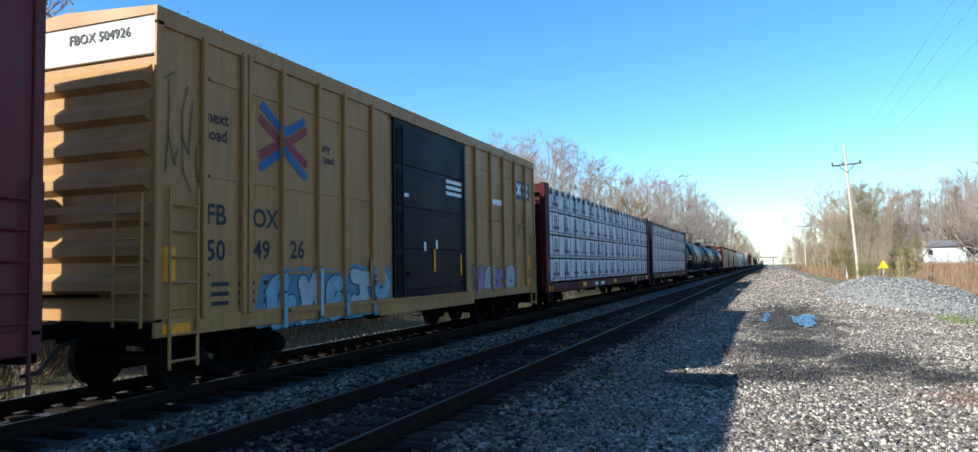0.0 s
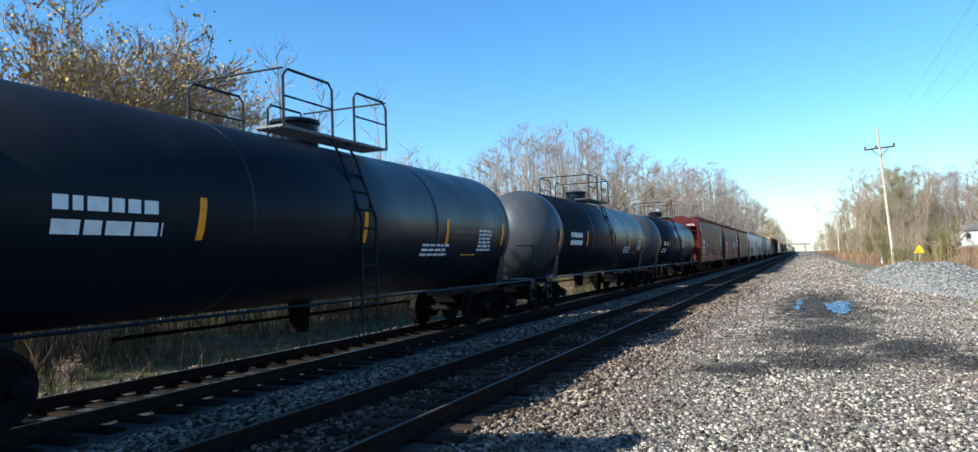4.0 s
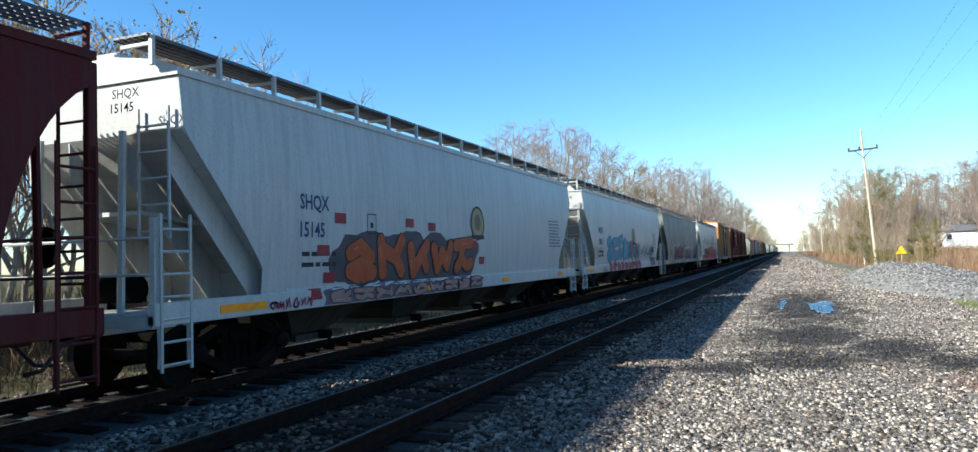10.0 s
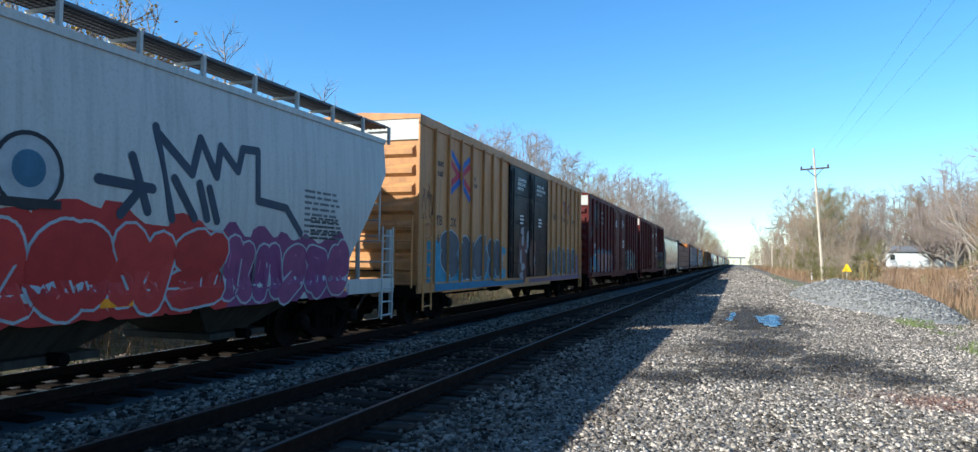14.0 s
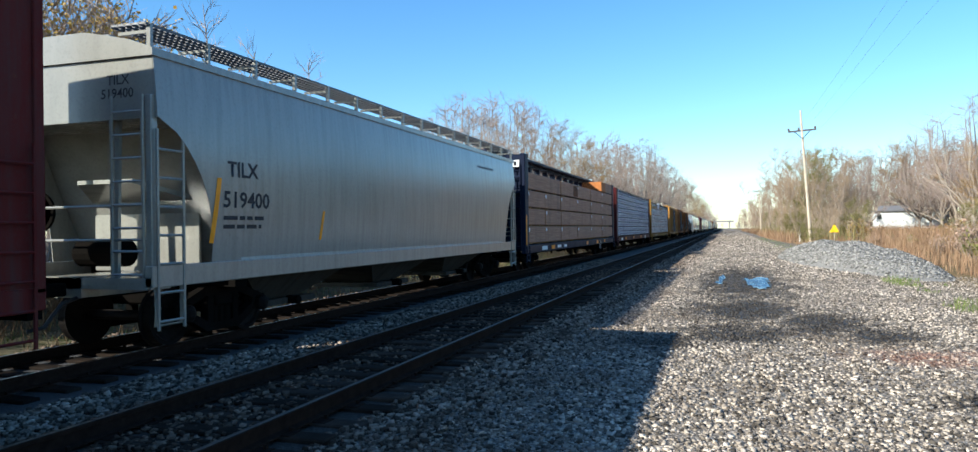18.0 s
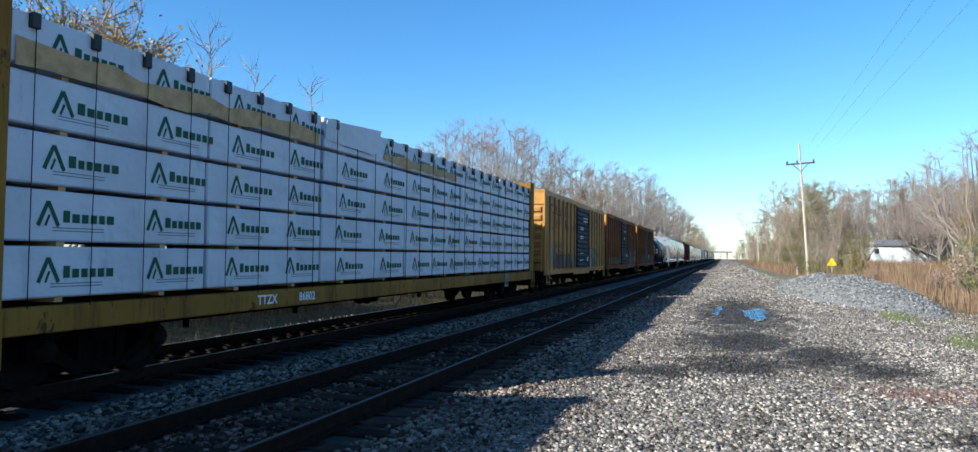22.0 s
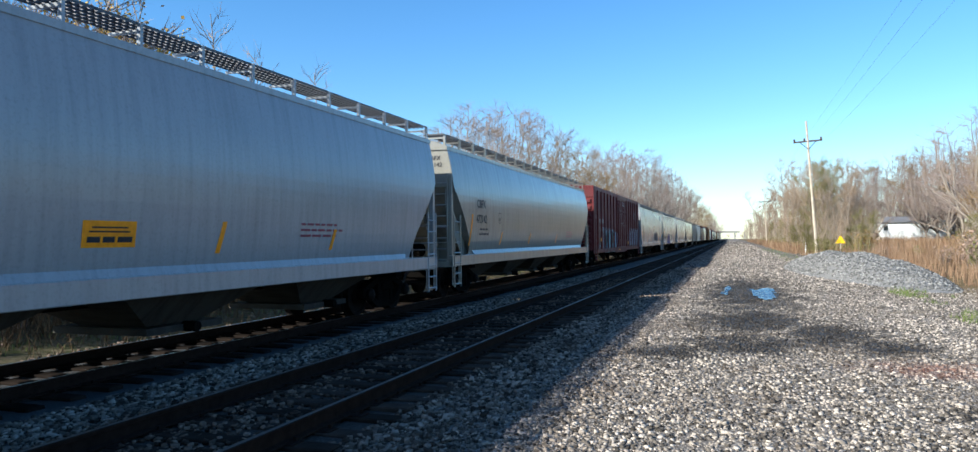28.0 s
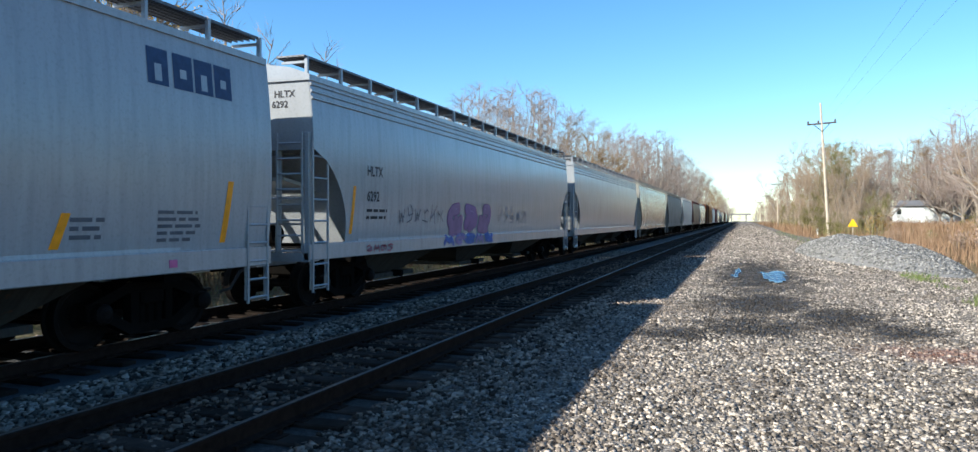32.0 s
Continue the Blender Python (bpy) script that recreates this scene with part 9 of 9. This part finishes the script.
def shrub(x, y, h):
    st, lf = rnd.choice(SHRUBS)
    s = tagged(new("shrub"), "scrubby shrub with thin stems and small new leaves", "shrub", "shrubs along the line")
    s.matrix_basis = pose(x, y, ground_height(x, y), 0, 0, rnd.uniform(0, 360)) @ Matrix.Diagonal((h * rnd.uniform(0.7, 1.1), h * rnd.uniform(0.7, 1.1), h, 1))
    put("branch_work", st, s)
    put("foliage", lf, s)


for _ in range(130):
    y = 46 + 190 * rnd.random() ** 1.3
    x, h = 8.5 + rnd.random() * 12 + y * 0.035, rnd.uniform(1.2, 3.0)
    shrub(x, y, min(h, 1.3 if y < 100 else 1.6) if in_gap(x, y) else h)
for _ in range(45):
    y = 24 + 34 * rnd.random()
    shrub(11.5 + rnd.random() * 8, y, rnd.uniform(0.8, 1.8))
for _ in range(40):
    y = -2 + 120 * rnd.random() ** 1.4
    shrub(-15 - rnd.random() * 6, y, rnd.uniform(0.5, 1.5))


# ---- pole line ----
MAT["pole"] = flat("weathered_pole", (0.46, 0.38, 0.29), 0.85, 0, 0.25, 3)
MAT["glass"] = flat("insulator", (0.10, 0.08, 0.07), 0.25, 0, 0.2, 9)
MAT["arm"] = flat("dark_crossarm", (0.075, 0.06, 0.05), 0.85, 0, 0.25, 5)
MAT["wire"] = flat("wire", (0.16, 0.16, 0.17), 0.5, 0.5, 0.1, 3)


def utility_pole(x, y, h, arm):
    p = tagged(new("utility_pole"), "weathered wooden utility pole with one crossarm", "utility pole", "pole line")
    z = ground_height(x, y)
    p.matrix_basis = pose(x, y, z, 0, -3.4 if y > 0 and y < 100 else -1.6, 0)
    part("post", Mesh().tube([(0, 0, -0.3), (0, 0, h * 0.5), (0, 0, h)], 0.16, 10, 0.09), "pole", p)
    a = part("crossarm", Mesh().box(-1.35, 1.35, -0.06, 0.06, arm - z, arm - z + 0.16, 0.012), "arm", p)
    for s in (-1, 1):
        part("brace", Mesh().tube([(s * 0.75, -0.08, arm - z + 0.02), (0, -0.1, arm - z - 0.75)], 0.035, 5), "steel_dark", p)
    for xi in (-1.25, -0.3, 1.25):
        part("insulator", Mesh().lathe([(0.16, 0.03), (0.2, 0.09), (0.34, 0.10), (0.42, 0.06)], "z", (xi, 0, arm - z), 10), "glass", a)


POLES = ((7.5, -22, 13.6, 11.9), (8.15, 81, 13.6, 11.2), (7.9, 187, 11.4, 9.9), (8.2, 292, 11.6, 10.2), (8.4, 395, 11.6, 10.2))
for x, y, h, arm in POLES:
    utility_pole(x, y, h, arm)
for (xa, ya, _, za), (xb, yb, _, zb) in zip(POLES, POLES[1:]):
    for xi in (-1.05, -0.25, 1.05):
        pts = []
        for i in range(15):
            k = i / 14
            pts.append((xa + (xb - xa) * k + xi * (1.0), ya + (yb - ya) * k, za + 0.3 + (zb - za) * k - 0.9 * 4 * k * (1 - k) * 0.55))
        tagged(part("wire", Mesh().tube(pts, 0.005, 4), "wire", None), "thin sagging overhead wire between the poles", "wire", "overhead wires")

# ---- small markers beside the line ----
MAT["sign"] = flat("sign_yellow", (0.85, 0.48, 0.01), 0.5, 0, 0.06, 3, 0.05)
s = tagged(new("warning_sign"), "yellow triangular sign on a thin post behind the gravel pile", "sign")
s.matrix_basis = pose(9.55, 75, ground_height(9.55, 75))
mb = Mesh().loft([[(-0.42, 0, 1.25), (0.42, 0, 1.25), (0.06, 0, 1.93), (-0.06, 0, 1.93)], [(-0.42, 0.02, 1.25), (0.42, 0.02, 1.25), (0.06, 0.02, 1.93), (-0.06, 0.02, 1.93)]])
part("panel", mb, "sign", s)
part("post", Mesh().box(-0.035, 0.035, 0.021, 0.06, -0.2, 1.8), "pole", s)
s = tagged(new("marker_post"), "short white marker post at the edge of the brush", "marker post")
s.matrix_basis = pose(7.7, 88, ground_height(7.7, 88))
part("post", Mesh().box(-0.05, 0.05, -0.05, 0.05, -0.2, 1.25, 0.01), "white", s)
part("band", Mesh().box(-0.055, 0.055, -0.055, 0.055, 0.95, 1.15, 0.01), "box_red", s)

# ---- house behind the brush ----
MAT["siding"] = flat("white_siding", (0.66, 0.66, 0.63), 0.7, 0, 0.14, 1.2)
MAT["roofing"] = flat("grey_shingles", (0.14, 0.14, 0.15), 0.9, 0, 0.25, 4)
MAT["pane"], _n, _l, _b = nodes_of("dark_pane", 0.08)
_b.inputs["Base Color"].default_value = (0.02, 0.025, 0.03, 1)
hs = tagged(new("house"), "low white house with grey roof behind brush", "house")
hs.matrix_basis = pose(31.1, 150, 1.6, 0, 0, -8)
part("wall", Mesh().box(-5.5, 5.4, 0, 7, -1.9, 2.4), "siding", hs)
part("roof", Mesh().box(-5.8, 5.7, -0.4, 7.4, 2.4, 2.62), "roofing", hs, "low grey roof edge")
part("roof", Mesh().loft([[(-4.8, 0.2, 2.6), (0.2, 0.2, 2.6), (0.2, 7.2, 2.6), (-4.8, 7.2, 2.6)], [(-4.6, 3.4, 3.55), (0.6, 3.4, 3.55), (0.6, 3.6, 3.55), (-4.6, 3.6, 3.55)]]), "roofing", hs)
part("porch_wall", Mesh().box(5.41, 6.6, 0.5, 7, -1.5, 2.35), "roofing", hs)
for x in (-4.4,):
    w = part("window", Mesh().box(x - 0.45, x + 0.45, -0.04, 0.02, 0.9, 2.0, 0.01), "siding", hs)
    part("pane", Mesh().box(x - 0.36, x + 0.36, -0.055, -0.03, 0.98, 1.92), "pane", w)

# ---- road bridge far down the line ----
MAT["concrete"] = flat("pale_concrete", (0.24, 0.23, 0.22), 0.8, 0, 0.1, 0.5)
br = tagged(new("road_bridge"), "grey concrete road bridge far down the line", "bridge")
part("deck", Mesh().box(-24, 10, 1000, 1010, 7.5, 9.0), "concrete", br)
for x in (-26, -14, 4, 16):
    part("pier", Mesh().box(x - 0.8, x + 0.8, 1002, 1008, -1, 7.5), "concrete", br)
part("parapet", Mesh().box(-24, 10, 999.6, 1000, 8.9, 9.6), "concrete", br)
for i in range(40):
    y = 560 + 40 * (i // 4)
    tree(rnd.choice(("far", "far", "far_green")), (-1 if i % 2 else 1) * (24 + 14 * rnd.random()) , y + rnd.uniform(-15, 15), rnd.uniform(13, 18), 5000 + i)


def far_wood():
    """The distant trees along both sides, joined."""
    mats, vs, fs, ids, k = [], [], [], [], 0
    for m, meshes in FAR_WOOD:
        a = np.array(m)
        for me in meshes:
            co = np.empty(3 * len(me.vertices))
            me.vertices.foreach_get("co", co)
            vs.append(co.reshape(-1, 3) @ a[:3, :3].T + a[:3, 3])
            if me.materials[0] not in mats:
                mats.append(me.materials[0])
            idx = mats.index(me.materials[0])
            fs += [tuple(i + k for i in p.vertices) for p in me.polygons]
            ids += [idx] * len(me.polygons)
            k += len(me.vertices)
    me = bpy.data.meshes.new("far_woods")
    me.from_pydata(np.concatenate(vs).tolist(), [], fs)
    for q in mats:
        me.materials.append(q)
    me.polygons.foreach_set("material_index", ids)
    me.update()
    tagged(new("far_woods", me), "distant bare and budding woods along both sides of the line", "woods", "", "stuff")


far_wood()



# ---- what moves ----
SPEED = [(0, 16.7), (3, 16.9), (6, 17.7), (9, 18.1), (13, 17.8), (16, 17.5), (20, 17.3), (23.5, 17.4), (29.5, 17.6), (32, 17.6)]


def run(t):
    """How far the train has come at t seconds."""
    s = 0.0
    for (a, va), (b, vb) in zip(SPEED, SPEED[1:]):
        if t <= a:
            break
        e = min(t, b)
        ve = va + (vb - va) * (e - a) / (b - a)
        s += (va + ve) / 2 * (e - a)
    return s


def motions():
    for car, u0 in CARS:
        walk(car, [(t, pose(FAR_X, u0 - run(t), 0)) for t in (0, 1.5, 3, 4.5, 6, 7.5, 9, 11, 13, 14.5, 16, 18, 20, 21.8, 23.5, 25.5, 27.5, 29.5, 32)])
    # every wheelset rolls alike
    lead = WHEELSETS[0]
    walk(lead, [(i / FPS, Matrix.Rotation(run(i / FPS) / 0.42, 4, "X")) for i in range(32 * FPS + 1)])
    for w in WHEELSETS[1:]:
        w.rotation_mode = "QUATERNION"
        w.animation_data_create()
        w.animation_data.action = lead.animation_data.action
        w.animation_data.action_slot = lead.animation_data.action_slot


motions()
